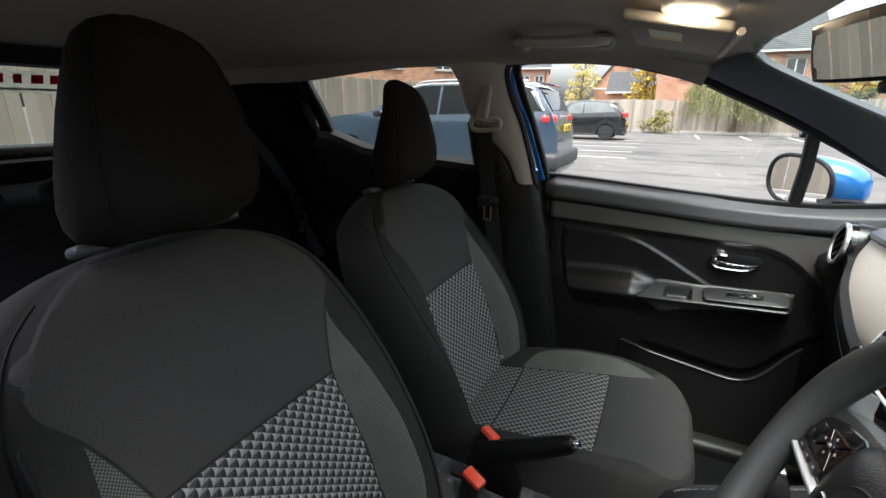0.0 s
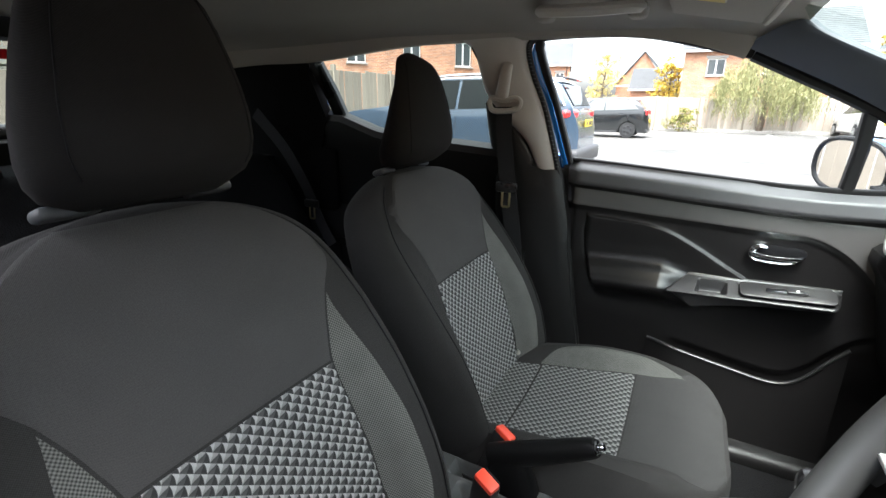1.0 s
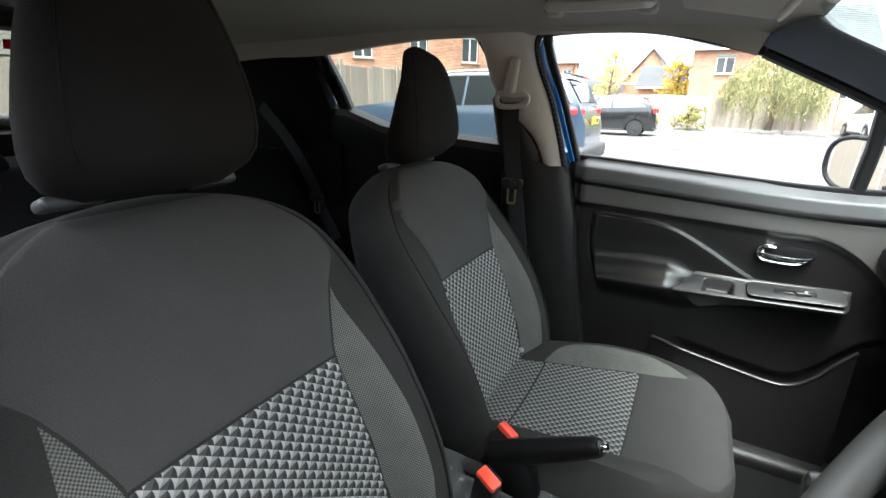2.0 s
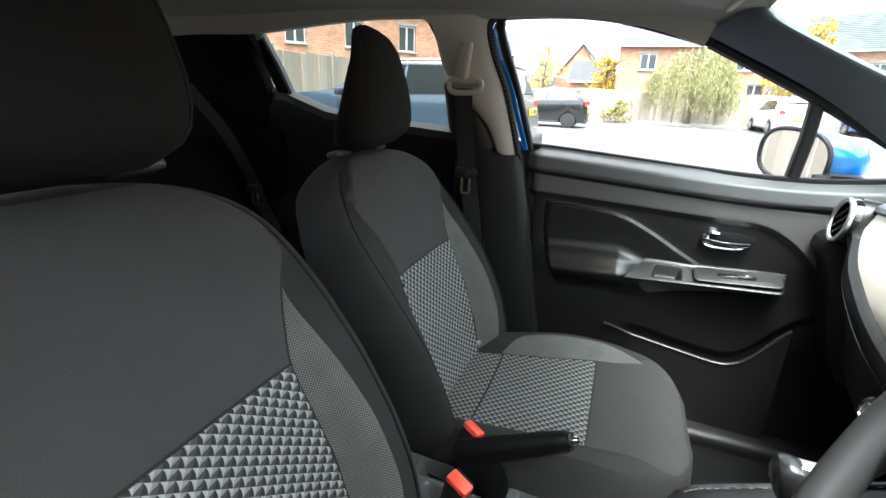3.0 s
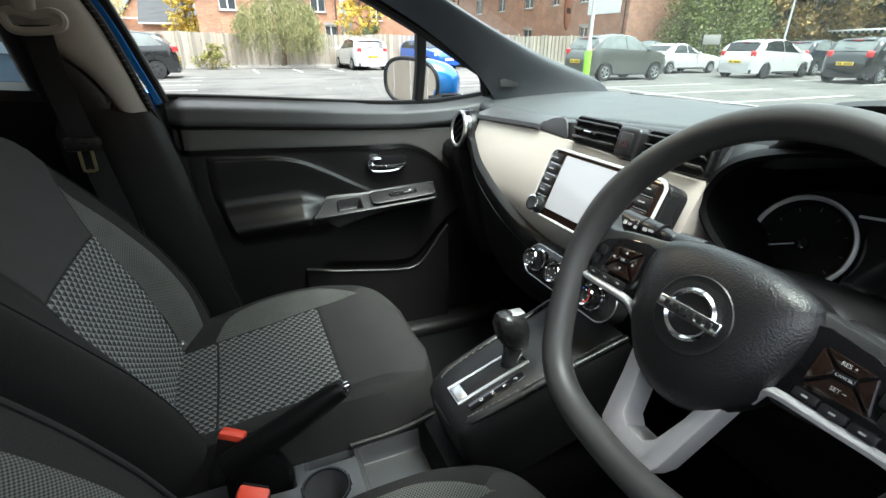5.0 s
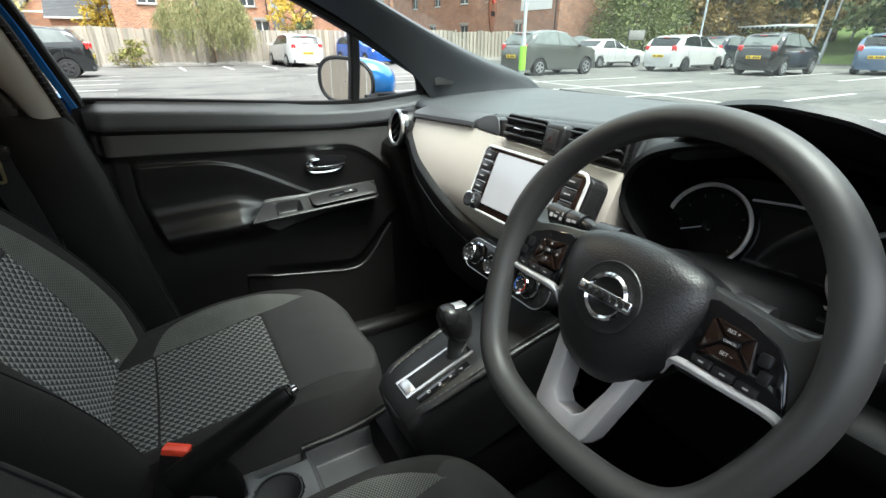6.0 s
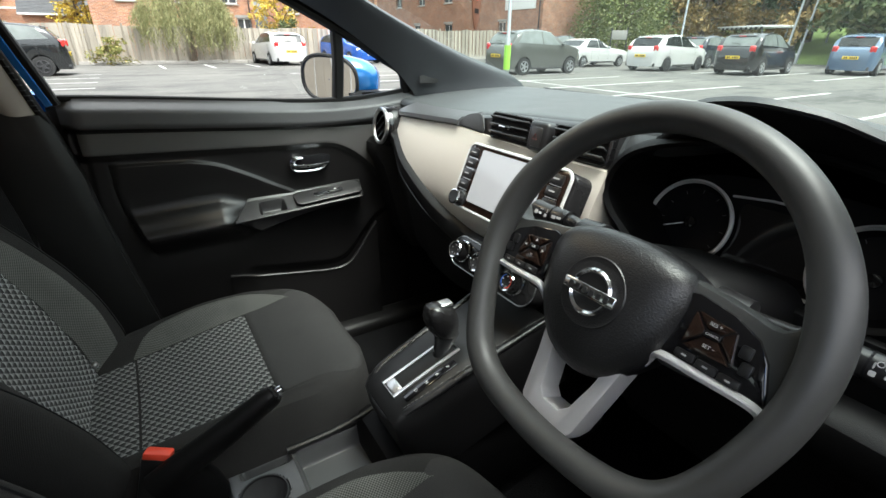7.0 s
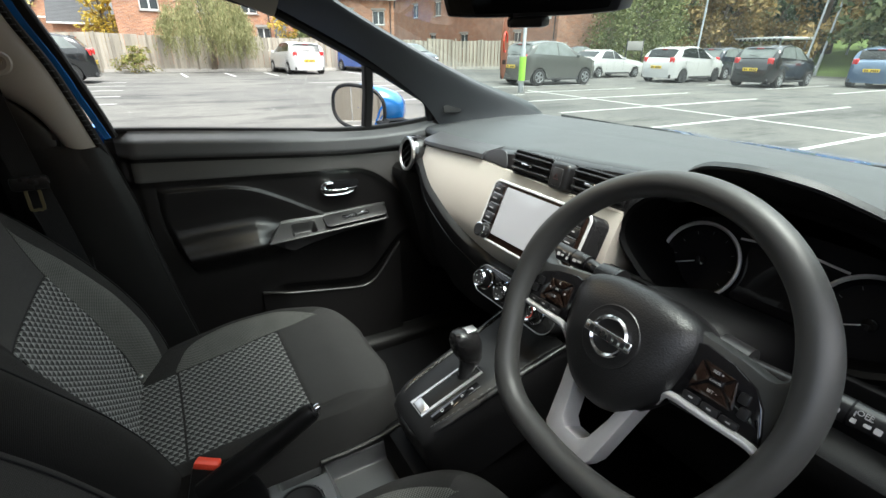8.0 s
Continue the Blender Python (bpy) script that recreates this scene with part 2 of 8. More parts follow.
def shell(bm, t, away=None):
    """Gives a sheet the thickness t, towards away if it is given."""
    bm.normal_update()
    mean = sum((f.normal * f.calc_area() for f in bm.faces), Vector())
    sign = -1.0 if away is not None and mean.dot(Vector(away)) < 0 else 1.0
    shift = {tuple(round(c, 6) for c in v.co): v.normal * (t * sign) for v in bm.verts}
    ex = bmesh.ops.extrude_face_region(bm, geom=bm.faces[:], use_keep_orig=True)
    for v in ex["geom"]:
        if isinstance(v, bmesh.types.BMVert):
            v.co += shift[tuple(round(c, 6) for c in v.co)]
    return bm


def rbox(sx, sy, sz, r=0.01, seg=2, m=None, taper=1.0):
    """A box with rounded edges, centred, with its top drawn in by taper."""
    bm = bmesh.new()
    bmesh.ops.create_cube(bm, size=1.0)
    for v in bm.verts:
        k = taper if v.co.z > 0 else 1.0
        v.co = Vector((v.co.x * sx * k, v.co.y * sy * k, v.co.z * sz))
    bmesh.ops.bevel(bm, geom=list(bm.edges), offset=min(r, 0.45 * min(sx, sy, sz)), segments=seg, profile=0.5, affect="EDGES")
    if m is not None:
        bm.transform(m)
    return bm


def lathe(profile, n=32, m=None):
    """Turns (radius, height) pairs about z; closed at the ends where the radius is 0."""
    P = [[(max(r, 1e-5) * math.cos(2 * math.pi * j / n), max(r, 1e-5) * math.sin(2 * math.pi * j / n), z) for j in range(n)] for r, z in profile]
    open_ends = profile[0][0] > 1e-4 or profile[-1][0] > 1e-4
    bm = grid_bm(P, close_v=True, close_u=open_ends, cap=not open_ends)
    if m is not None:
        bm.transform(m)
    return bm


def sweep(path, section, closed=False, up=(0, 0, 1), scale=None, cap=True):
    """Carries a closed section (a, b pairs: across, up) along the path."""
    pts = [Vector(p) for p in path]
    P, n = [], len(pts)
    for i, p in enumerate(pts):
        q0 = pts[(i - 1) % n] if closed or i else p
        q1 = pts[(i + 1) % n] if closed or i < n - 1 else p
        t = (q1 - q0).normalized()
        a = t.cross(Vector(up)).normalized()
        b = a.cross(t).normalized()
        k = scale[i] if scale else 1.0
        P.append([p + a * (s[0] * k) + b * (s[1] * k) for s in section])
    return grid_bm(P, close_u=closed, close_v=True, cap=cap and not closed)


def ring(r, n=12, flat=1.0):
    return [(r * math.cos(2 * math.pi * j / n), flat * r * math.sin(2 * math.pi * j / n)) for j in range(n)]


def rect(a, b, r=0.2):
    """Section of a flat bar a wide and b high with cut corners."""
    c = min(a, b) * r
    return [(-a / 2 + c, -b / 2), (a / 2 - c, -b / 2), (a / 2, -b / 2 + c), (a / 2, b / 2 - c), (a / 2 - c, b / 2), (-a / 2 + c, b / 2), (-a / 2, b / 2 - c), (-a / 2, -b / 2 + c)]


def spline(pts, n=8, closed=False):
    """A smooth line through the points."""
    P = [np.array(p, float) for p in pts]
    out, k = [], len(P)
    for i in range(k if closed else k - 1):
        p0 = P[(i - 1) % k] if closed or i else 2 * P[0] - P[1]
        p1, p2 = P[i], P[(i + 1) % k]
        p3 = P[(i + 2) % k] if closed or i < k - 2 else 2 * P[-1] - P[-2]
        for j in range(n):
            t = j / n
            out.append(0.5 * (2 * p1 + (p2 - p0) * t + (2 * p0 - 5 * p1 + 4 * p2 - p3) * t * t + (3 * p1 - p0 - 3 * p2 + p3) * t ** 3))
    if not closed:
        out.append(P[-1])
    return [tuple(float(c) for c in q) for q in out]


def prism(outline, thick, m=None, bevel=0.0):
    """A plate with the outline (x, y pairs), from z=0 up to thick."""
    bm = bmesh.new()
    f = bm.faces.new([bm.verts.new((x, y, 0)) for x, y in outline])
    ex = bmesh.ops.extrude_face_region(bm, geom=[f])
    top = [v for v in ex["geom"] if isinstance(v, bmesh.types.BMVert)]
    bmesh.ops.translate(bm, verts=top, vec=(0, 0, thick))
    if bevel:
        tv = set(top)
        ee = [e for e in bm.edges if e.verts[0] in tv and e.verts[1] in tv]
        bmesh.ops.bevel(bm, geom=ee, offset=bevel, segments=2, profile=0.5, affect="EDGES")
    if m is not None:
        bm.transform(m)
    return bm


def join(*bms):
    out = bmesh.new()
    for b in bms:
        me = bpy.data.meshes.new("t")
        b.to_mesh(me)
        b.free()
        out.from_mesh(me)
        bpy.data.meshes.remove(me)
    return out


def lerp(table, x):
    xs, ys = zip(*table)
    return float(np.interp(x, xs, ys))


def hump(x, a, b, s):
    """1 between a and b, falling smoothly to 0 over s on both sides."""
    def st(t):
        t = min(1.0, max(0.0, t))
        return t * t * (3 - 2 * t)
    return st((x - a) / s + 0.5) * st((b - x) / s + 0.5)


def words(text, size, m, material, parent, name="lettering", align="CENTER"):
    cu = bpy.data.curves.new(name, "FONT")
    cu.body, cu.size, cu.align_x, cu.align_y, cu.extrude = text, size, align, "CENTER", 0.0003
    tmp = bpy.data.objects.new(name, cu)
    scene.collection.objects.link(tmp)
    me = bpy.data.meshes.new_from_object(tmp.evaluated_get(bpy.context.evaluated_depsgraph_get()))
    bpy.data.objects.remove(tmp)
    bpy.data.curves.remove(cu)
    me.materials.append(material)
    ob = new(name, me)
    ob.parent = parent
    ob.matrix_basis = m
    return ob


def facing_back(x, y, z, tilt=0.0, turn=0.0):
    """A face that looks to the rear of the car: local x to the car's right, y up, z out of the face."""
    t = radians(tilt)
    m = Matrix(((0, math.sin(t), -math.cos(t), 0), (-1, 0, 0, 0), (0, math.cos(t), math.sin(t), 0), (0, 0, 0, 1)))
    return Matrix.Translation((x, y, z)) @ pose(0, 0, 0, 0, 0, turn) @ m


def facing_in(x, y, z, lean=0.0, turn=0.0):
    """A face on the far door that looks to the middle of the car: local x forward, y up, z out."""
    return Matrix.Translation((x, y, z)) @ pose(0, 0, 0, 0, 0, turn) @ pose(0, 0, 0, 90 - lean, 0, 0)


def rrect(w, h, r, n=4):
    """Outline of a rounded rectangle, centred."""
    out = []
    for cx, cy, a in ((w / 2 - r, h / 2 - r, 0), (-w / 2 + r, h / 2 - r, 90), (-w / 2 + r, -h / 2 + r, 180), (w / 2 - r, -h / 2 + r, 270)):
        out += [(cx + r * math.cos(radians(a + 90 * i / n)), cy + r * math.sin(radians(a + 90 * i / n))) for i in range(n + 1)]
    return out


def oval(a, b, n=24):
    return [(a * math.cos(2 * math.pi * i / n), b * math.sin(2 * math.pi * i / n)) for i in range(n)]


# ================= the car: body and shell =================
car_floor = part("floor", rbox(2.9, 1.32, 0.06, 0.02, m=pose(-0.35, 0, 0.25)), M_CARPET)
tagged(car_floor, "black carpeted car floor", "floor", kind="structure")

# roof lining: a shallow dome with rolled edges
def roof_z(x, y):
    c = 1.385 - 0.035 * ((x + 0.5) / 1.0) ** 2 - (0.03 * max(0, x + 0.1) / 0.3 if x > -0.1 else 0)
    k = abs(y) / 0.60
    return c - 0.02 * k ** 2 - 0.05 * max(0.0, (k - 0.72) / 0.28) ** 2


def roof_front(y):
    return 0.145 - 0.055 * (abs(y) / 0.6) ** 2


P = []
for i in range(49):
    row = []
    for j in range(33):
        y = -0.60 + 1.20 * j / 32
        x = -1.62 + (roof_front(y) + 1.62) * i / 48
        row.append((x, y, roof_z(x, y)))
    P.append(row)
bm = grid_bm(P)
shell(bm, 0.02, (0, 0, 1))
ceiling = part("ceiling", bm, M_LINER)
tagged(ceiling, "grey-beige felt roof lining of the car", "ceiling", kind="structure")
# outer roof skin
P = [[(x, y, 1.475 - 0.05 * ((x + 0.5) / 1.1) ** 2 - 0.035 * (y / 0.62) ** 2 - 0.03 * (abs(y) / 0.63) ** 8) for y in np.linspace(-0.63, 0.63, 17)] for x in np.linspace(-1.75, 0.12, 25)]
bm = grid_bm(P)
shell(bm, 0.012, (0, 0, 1))
roof = part("roof", bm, M_BLUE)
tagged(roof, "glossy blue painted roof of the car", "roof", kind="structure")


def side_rail(sgn):
    """Upper door rail between roof lining and window, with the rubber seal below."""
    pts = [(-1.62, 0.555, 1.28), (-1.4, 0.575, 1.295), (-1.19, 0.585, 1.30), (-0.9, 0.59, 1.33), (-0.6, 0.595, 1.348), (-0.35, 0.6, 1.345), (-0.15, 0.605, 1.33), (-0.06, 0.607, 1.312), (0.02, 0.61, 1.285)]
    return sweep(spline([(x, y * sgn, z) for x, y, z in pts], 5), [(-0.035, -0.022), (0.02, -0.028), (0.03, 0.0), (0.02, 0.05), (-0.04, 0.05)])


for sgn, nm in ((1, "trim_1"), (-1, "trim_2")):
    r = part(nm, side_rail(sgn), M_LINER)
    tagged(r, "grey-beige roof rail trim above the side windows", "trim", kind="structure")


def a_pillar(sgn):
    """Padded pillar from the roof corner down to the dashboard."""
    low = [(0.012, 0.607, 1.284), (0.06, 0.61, 1.263), (0.24, 0.625, 1.178), (0.40, 0.64, 1.078), (0.47, 0.645, 1.01), (0.50, 0.645, 0.96)]
    upp = [(0.098, 0.525, 1.322), (0.16, 0.537, 1.284), (0.40, 0.57, 1.180), (0.62, 0.60, 1.10), (0.84, 0.62, 1.035), (0.90, 0.62, 0.99)]
    lo, up = spline(low, 6), spline(upp, 6)
    P = []
    for a, b in zip(lo, up):
        a, b = Vector(a), Vector(b)
        d = b - a
        out = Vector((0.1, -0.8, 0.35)).normalized()
        row = []
        for k in range(13):
            t = k / 12
            bul = math.sin(math.pi * t) ** 0.8 * 0.028
            row.append(a + d * t + out * bul)
        for k in range(5):
            t = 1 - k / 4
            row.append(a + d * t + Vector((0.01, 0.035, 0.01)) - out * 0.0)
        P.append([Vector((q.x, q.y * sgn, q.z)) for q in row])
    return grid_bm(P, close_v=True, cap=True)


M_PILLAR = mat("grey_black_pillar_plastic", (0.045, 0.05, 0.055), 0.6, grain=0.4, scale=700)
for sgn, nm in ((1, "trim_3"), (-1, "trim_4")):
    ap = part(nm, a_pillar(sgn), M_PILLAR)
    tagged(ap, "slate-black textured plastic windscreen pillar trim", "pillar trim", kind="structure")
    tw = [(-0.030, -0.014), (0.026, -0.014), (0.034, -0.004), (0.012, 0.016), (-0.030, 0.006)]
    part("speaker_grille", prism(tw, 0.0016, bevel=0.0006, m=facing_in(0.515, 0.6215 * sgn, 1.040, 20) if sgn > 0 else pose(0.515, -0.6215, 1.040, 70, 0, 180)), M_RUBBER, ap, "black tweeter cover")


def b_pillar(sgn):
    b = thing("trim_5" if sgn > 0 else "trim_6", "beige upper and black lower door pillar trim", "pillar trim", kind="structure")
    def tr(pts):
        return [(x, y * sgn, z) for x, y, z in pts]
    front = spline(tr([(-0.40, 0.592, 1.352), (-0.47, 0.606, 1.322), (-0.482, 0.615, 1.292), (-0.467, 0.622, 1.232), (-0.431, 0.628, 1.153), (-0.402, 0.634, 1.065), (-0.381, 0.640, 0.985)]), 6)
    back = spline(tr([(-0.80, 0.590, 1.345), (-0.669, 0.600, 1.322), (-0.623, 0.606, 1.283), (-0.591, 0.612, 1.194), (-0.545, 0.624, 1.13), (-0.470, 0.630, 1.062), (-0.431, 0.636, 0.985)]), 6)
    P = []
    for f, k in zip(front, back):
        f, k = Vector(f), Vector(k)
        row = []
        for i in range(17):
            t = i / 16
            q = k.lerp(f, t)
            q.y -= sgn * 0.026 * (math.sin(math.pi * t ** 0.8) ** 0.6) * min(1.0, (f - k).length / 0.1)
            row.append(q)
        row += [f + Vector((0, sgn * 0.03, 0)), k + Vector((0, sgn * 0.03, 0))]
        P.append(row)
    part("upper_trim", grid_bm(P, close_v=True, cap=True), M_TRIM, b, "beige plastic upper trim")
    P = []
    for x0, x1, y, z in ((-0.60, -0.53, 0.622, 1.16), (-0.585, -0.47, 0.626, 1.07), (-0.565, -0.425, 0.628, 0.995), (-0.56, -0.368, 0.626, 0.986), (-0.555, -0.355, 0.622, 0.93), (-0.55, -0.335, 0.618, 0.855), (-0.52, -0.322, 0.615, 0.75), (-0.49, -0.30, 0.615, 0.62), (-0.44, -0.27, 0.618, 0.48), (-0.38, -0.24, 0.62, 0.30)):
        row = [(x0 + (x1 - x0) * t, sgn * (y + 0.016 - 0.022 * math.sin(math.pi * t) ** 0.45), z) for t in np.linspace(0, 1, 15)]
        P.append(row + [(x1, sgn * (y + 0.06), z), (x0, sgn * (y + 0.06), z)])
    part("lower_trim", grid_bm(P, close_v=True, cap=True), M_PLASTIC, b, "black plastic lower trim")
    # ribbed rubber door seal and painted door edge, side by side
    seal = tr([(-0.26, 0.650, 0.40), (-0.315, 0.650, 0.70), (-0.36, 0.650, 0.93), (-0.377, 0.642, 0.995), (-0.397, 0.638, 1.065), (-0.425, 0.634, 1.154), (-0.461, 0.630, 1.233), (-0.476, 0.624, 1.292), (-0.462, 0.618, 1.320), (-0.42, 0.612, 1.338), (-0.34, 0.610, 1.338), (-0.2, 0.614, 1.326), (-0.02, 0.624, 1.287)])
    sl = part("seal", sweep(spline(seal, 6), ring(0.0085, 8)), M_RUBBER, b, "black rubber door seal")
    path = [Vector(p) for p in spline(seal[3:9], 14)]
    for p in path[::2]:
        part("seal_rib", rbox(0.009, 0.005, 0.0022, 0.0006, 1, m=Matrix.Translation(p + Vector((0, -sgn * 0.0075, 0)))), M_PILLAR, sl)
    edge = tr([(-0.360, 0.664, 1.0), (-0.386, 0.658, 1.075), (-0.413, 0.652, 1.154), (-0.449, 0.645, 1.236), (-0.464, 0.638, 1.292), (-0.448, 0.632, 1.322)])
    part("painted_edge", sweep(spline(edge, 6), rect(0.014, 0.010), up=(0, 1, 0)), M_BLUE, b, "glossy blue door edge")
    return b


b_pillar(1)
b_pillar(-1)


# ---- passenger door ----
SILL = ((-0.40, 1.012), (-0.25, 1.006), (-0.10, 0.997), (0.05, 0.988), (0.18, 0.982), (0.28, 0.982), (0.38, 0.990), (0.46, 1.002), (0.55, 1.016))


def sill_z(x):
    return sum(lerp(SILL, x + d) for d in (-0.05, -0.025, 0, 0.025, 0.05)) / 5


def soft(x, xk, zk, w=0.02):
    """The line through the knots, rounded over the width w."""
    return sum(float(np.interp(x + d * w, xk, zk)) for d in (-1, -0.5, 0, 0.5, 1)) / 5


CREASE_X, CREASE_Z = (-0.30, -0.254, -0.121, -0.066, -0.01, 0.064, 0.118, 0.2), (0.861, 0.862, 0.860, 0.847, 0.819, 0.776, 0.748, 0.70)
PAD_Z = (0.635, 0.652, 0.668, 0.680, 0.692, 0.702, 0.7085, 0.7125, 0.722, 0.735, 0.742, 0.746, 0.752, 0.768, 0.80)
PAD_Y = (0.0, 0.008, 0.030, 0.046, 0.055, 0.058, 0.055, 0.048, 0.040, 0.032, 0.025, 0.016, 0.009, 0.003, 0.0)
PAD_LIFT = ((-0.26, -0.009), (-0.15, -0.002), (-0.08, 0.002), (-0.03, -0.006), (0.10, -0.012))
LIP_X, LIP_Z = (-0.35, -0.12, -0.06, 0.008, 0.102, 0.19, 0.233, 0.273, 0.325, 0.36, 0.45), (0.535, 0.535, 0.535, 0.525, 0.51, 0.497, 0.497, 0.522, 0.604, 0.64, 0.66)


def band_floor(x):
    return 0.880 - 0.10 * max(0.0, (x - 0.20) / 0.15) ** 2


def door_y(x, z):
    """How far the inner skin of the far door lies from the middle of the car; z as if the sill were level at 1.0."""
    y = 0.674
    # rolled top rail
    y -= 0.024 * hump(z, 0.940, 0.990, 0.026)
    # soft raised band, which swings down to the front
    y -= 0.010 * hump(z, band_floor(x), 0.938, 0.024)
    # proud panel over the elbow, with a rolled slanting upper edge
    crease = soft(x, CREASE_X, CREASE_Z)
    rear = -0.283 + 0.03 * max(0.0, (0.80 - z) / 0.12) ** 1.5
    y -= 0.007 * hump(z, 0.0, crease, 0.007) * min(1.0, max(0.0, 1 - (crease - z) / 0.10)) ** 1.5 * hump(x, rear, 0.135, 0.030) + 0.004 * hump(z, 0.70, crease, 0.06) * hump(x, rear, 0.5, 0.02)
    # padded elbow that swells out of the panel
    fade = hump(x, rear, 0.6, 0.016) * 0.8 + hump(x, -0.19, 0.6, 0.20) * 0.2
    y -= soft(z - lerp(PAD_LIFT, x), PAD_Z, PAD_Y, 0.006) * fade * hump(x, -0.5, -0.030, 0.10)
    # seam behind the elbow panel
    y += 0.004 * hump(x, rear - 0.010, rear - 0.006, 0.006) * hump(z, 0.64, 0.865, 0.03)
    # hollow behind the map pocket, and the swelling ahead of it
    lip = soft(x, LIP_X, LIP_Z)
    y += 0.012 * hump(z, 0.2, lip + 0.01, 0.03) * hump(x, -0.03, 0.6, 0.06)
    y -= 0.010 * hump(x, 0.30, 0.6, 0.08) * hump(z, 0.52, 0.66, 0.10)
    # front end swells towards the dashboard, rear edge turns out
    y -= 0.016 * hump(x, 0.34, 0.7, 0.14) * hump(z, 0.55, 0.96, 0.2)
    y += 0.03 * hump(x, -0.6, -0.338, 0.04)
    return y


def door_point(x, z, off=0.0):
    k = min(1.0, max(0.0, (z - 0.80) / 0.15))
    x2 = x + (0.13 * max(0.0, (0.85 - z) / 0.55) ** 1.3 * max(0.0, (-0.1 - x) / 0.27) if x < -0.1 else 0)
    return (x2, door_y(x2, z) + off, z + (sill_z(x2) - 1.0) * k)


door = thing("door_1", "closed black passenger door with padded elbow rest and chrome handle", "car door", kind="structure")
DOOR_ROWS = np.concatenate([np.linspace(0.20, 0.63, 90), np.linspace(0.632, 0.78, 120), np.linspace(0.783, 1.004, 110)])
P = [[door_point(x, z) for z in DOOR_ROWS] for x in np.linspace(-0.37, 0.52, 260)]
bm = shell(grid_bm(P), 0.012, (0, 1, 0))
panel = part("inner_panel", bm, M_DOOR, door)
# the lighter band under the top rail, laid just proud of the skin
P = []
for x in np.linspace(-0.33, 0.50, 86):
    lo = band_floor(x) + 0.004
    P.append([door_point(x, z, 0.004 if i in (0, 15) else -0.0012) for i, z in enumerate(np.linspace(max(0.66, lo), 0.934, 16))])
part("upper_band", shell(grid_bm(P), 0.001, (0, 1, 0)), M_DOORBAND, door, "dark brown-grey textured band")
P = []
for x in np.linspace(-0.352, 0.50, 80):
    P.append([door_point(x, z, 0.004 if i == 0 else -0.0015) for i, z in enumerate(np.linspace(0.9385, 1.0035, 20))])
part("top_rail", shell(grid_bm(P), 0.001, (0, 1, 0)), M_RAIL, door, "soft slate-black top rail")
# front part of the elbow rest: a ledge tilted to the seat, with a hollow to pull it by
LEDGE_LOW = ((-0.056, 0.706), (0.003, 0.670), (0.012, 0.670), (0.04, 0.680), (0.09, 0.692), (0.15, 0.703), (0.215, 0.709), (0.287, 0.718), (0.31, 0.726))
P = []
for x in np.concatenate([[-0.0562], np.linspace(-0.055, 0.300, 190), [0.306]]):
    zb, zf = lerp(((-0.05, 0.7475), (0.1, 0.750), (0.3, 0.759)), x), lerp(((-0.056, 0.709), (0.3, 0.731)), x)
    turn_in = (1 - min(1.0, (0.306 - x) / 0.022)) ** 2
    yf = 0.609 + 0.045 * turn_in
    bot = lerp(LEDGE_LOW, x) + 0.02 * turn_in
    lag = 0.046 * max(0.0, 1 - (x + 0.0562) / 0.12) ** 1.5
    row = [(x + lag, 0.70, zb + 0.001)]
    for v in np.linspace(0, 1, 46):
        z = zb + (zf - zb) * v - 0.0030 * hump(v, 0.07, 0.93, 0.05)
        z -= 0.026 * hump(v, 0.26, 0.82, 0.08) * hump(x, 0.0 + 0.01 * v, 0.072, 0.012)
        row.append((x + lag * (1 - v), 0.668 + (yf - 0.668) * v, z))
    for k in (1, 2, 3):
        row.append((x, yf - 0.0030 * math.sin(math.pi * k / 3), zf - 0.0022 * k))
    row += [(x, yf + 0.003, zf - 0.01 if zf - bot > 0.016 else (zf + bot) / 2), (x, yf + 0.008, bot + 0.003), (x, yf + 0.013, bot - 0.001), (x, 0.655, bot - 0.004), (x, 0.70, bot - 0.006)]
    P.append(row)
part("elbow_rest", grid_bm(P, close_v=True, cap=True), M_LEDGE, door, "satin black pull ledge of the elbow rest")
# sill strip under the glass
sill = [(x, 0.684 - 0.02 * max(0, x), sill_z(x) + 0.004) for x in (-0.375, -0.25, -0.1, 0.05, 0.18, 0.3, 0.4, 0.49)]
part("window_strip", sweep(spline(sill, 6), rect(0.02, 0.012)), M_RUBBER, door, "black rubber window strip")
# switch plate on the ledge, following its tilt
SW = pose(0.197, 0.634, 0.7425, 22, -4, 0)
plate = part("switch_plate", prism(rrect(0.190, 0.052, 0.014), 0.003, m=SW, bevel=0.0015), M_LEDGE, door, "satin black switch plate")
part("switch_recess", prism(rrect(0.085, 0.018, 0.008), 0.0012, m=SW @ pose(0.0, 0, 0.003), bevel=0.0004), M_GLOSS, plate)
part("switch_rim", sweep([SW @ Vector((x, y, 0.0042)) for x, y in rrect(0.085, 0.018, 0.008)], ring(0.0008, 6), closed=True, up=(0, -0.37, 0.93)), M_LEDGE, plate, "thin satin switch surround")
part("window_switch", rbox(0.03, 0.013, 0.006, 0.003, m=SW @ pose(0.015, 0, 0.0065)), M_PLASTIC_SMOOTH, plate)
part("switch_mark", prism(rrect(0.006, 0.004, 0.001), 0.0006, m=SW @ pose(0.020, 0, 0.0096)), M_WHITE, plate, "white window symbol")
# chrome handle in its bowl
HD = facing_in(0.160, 0.669, 0.824, 2)
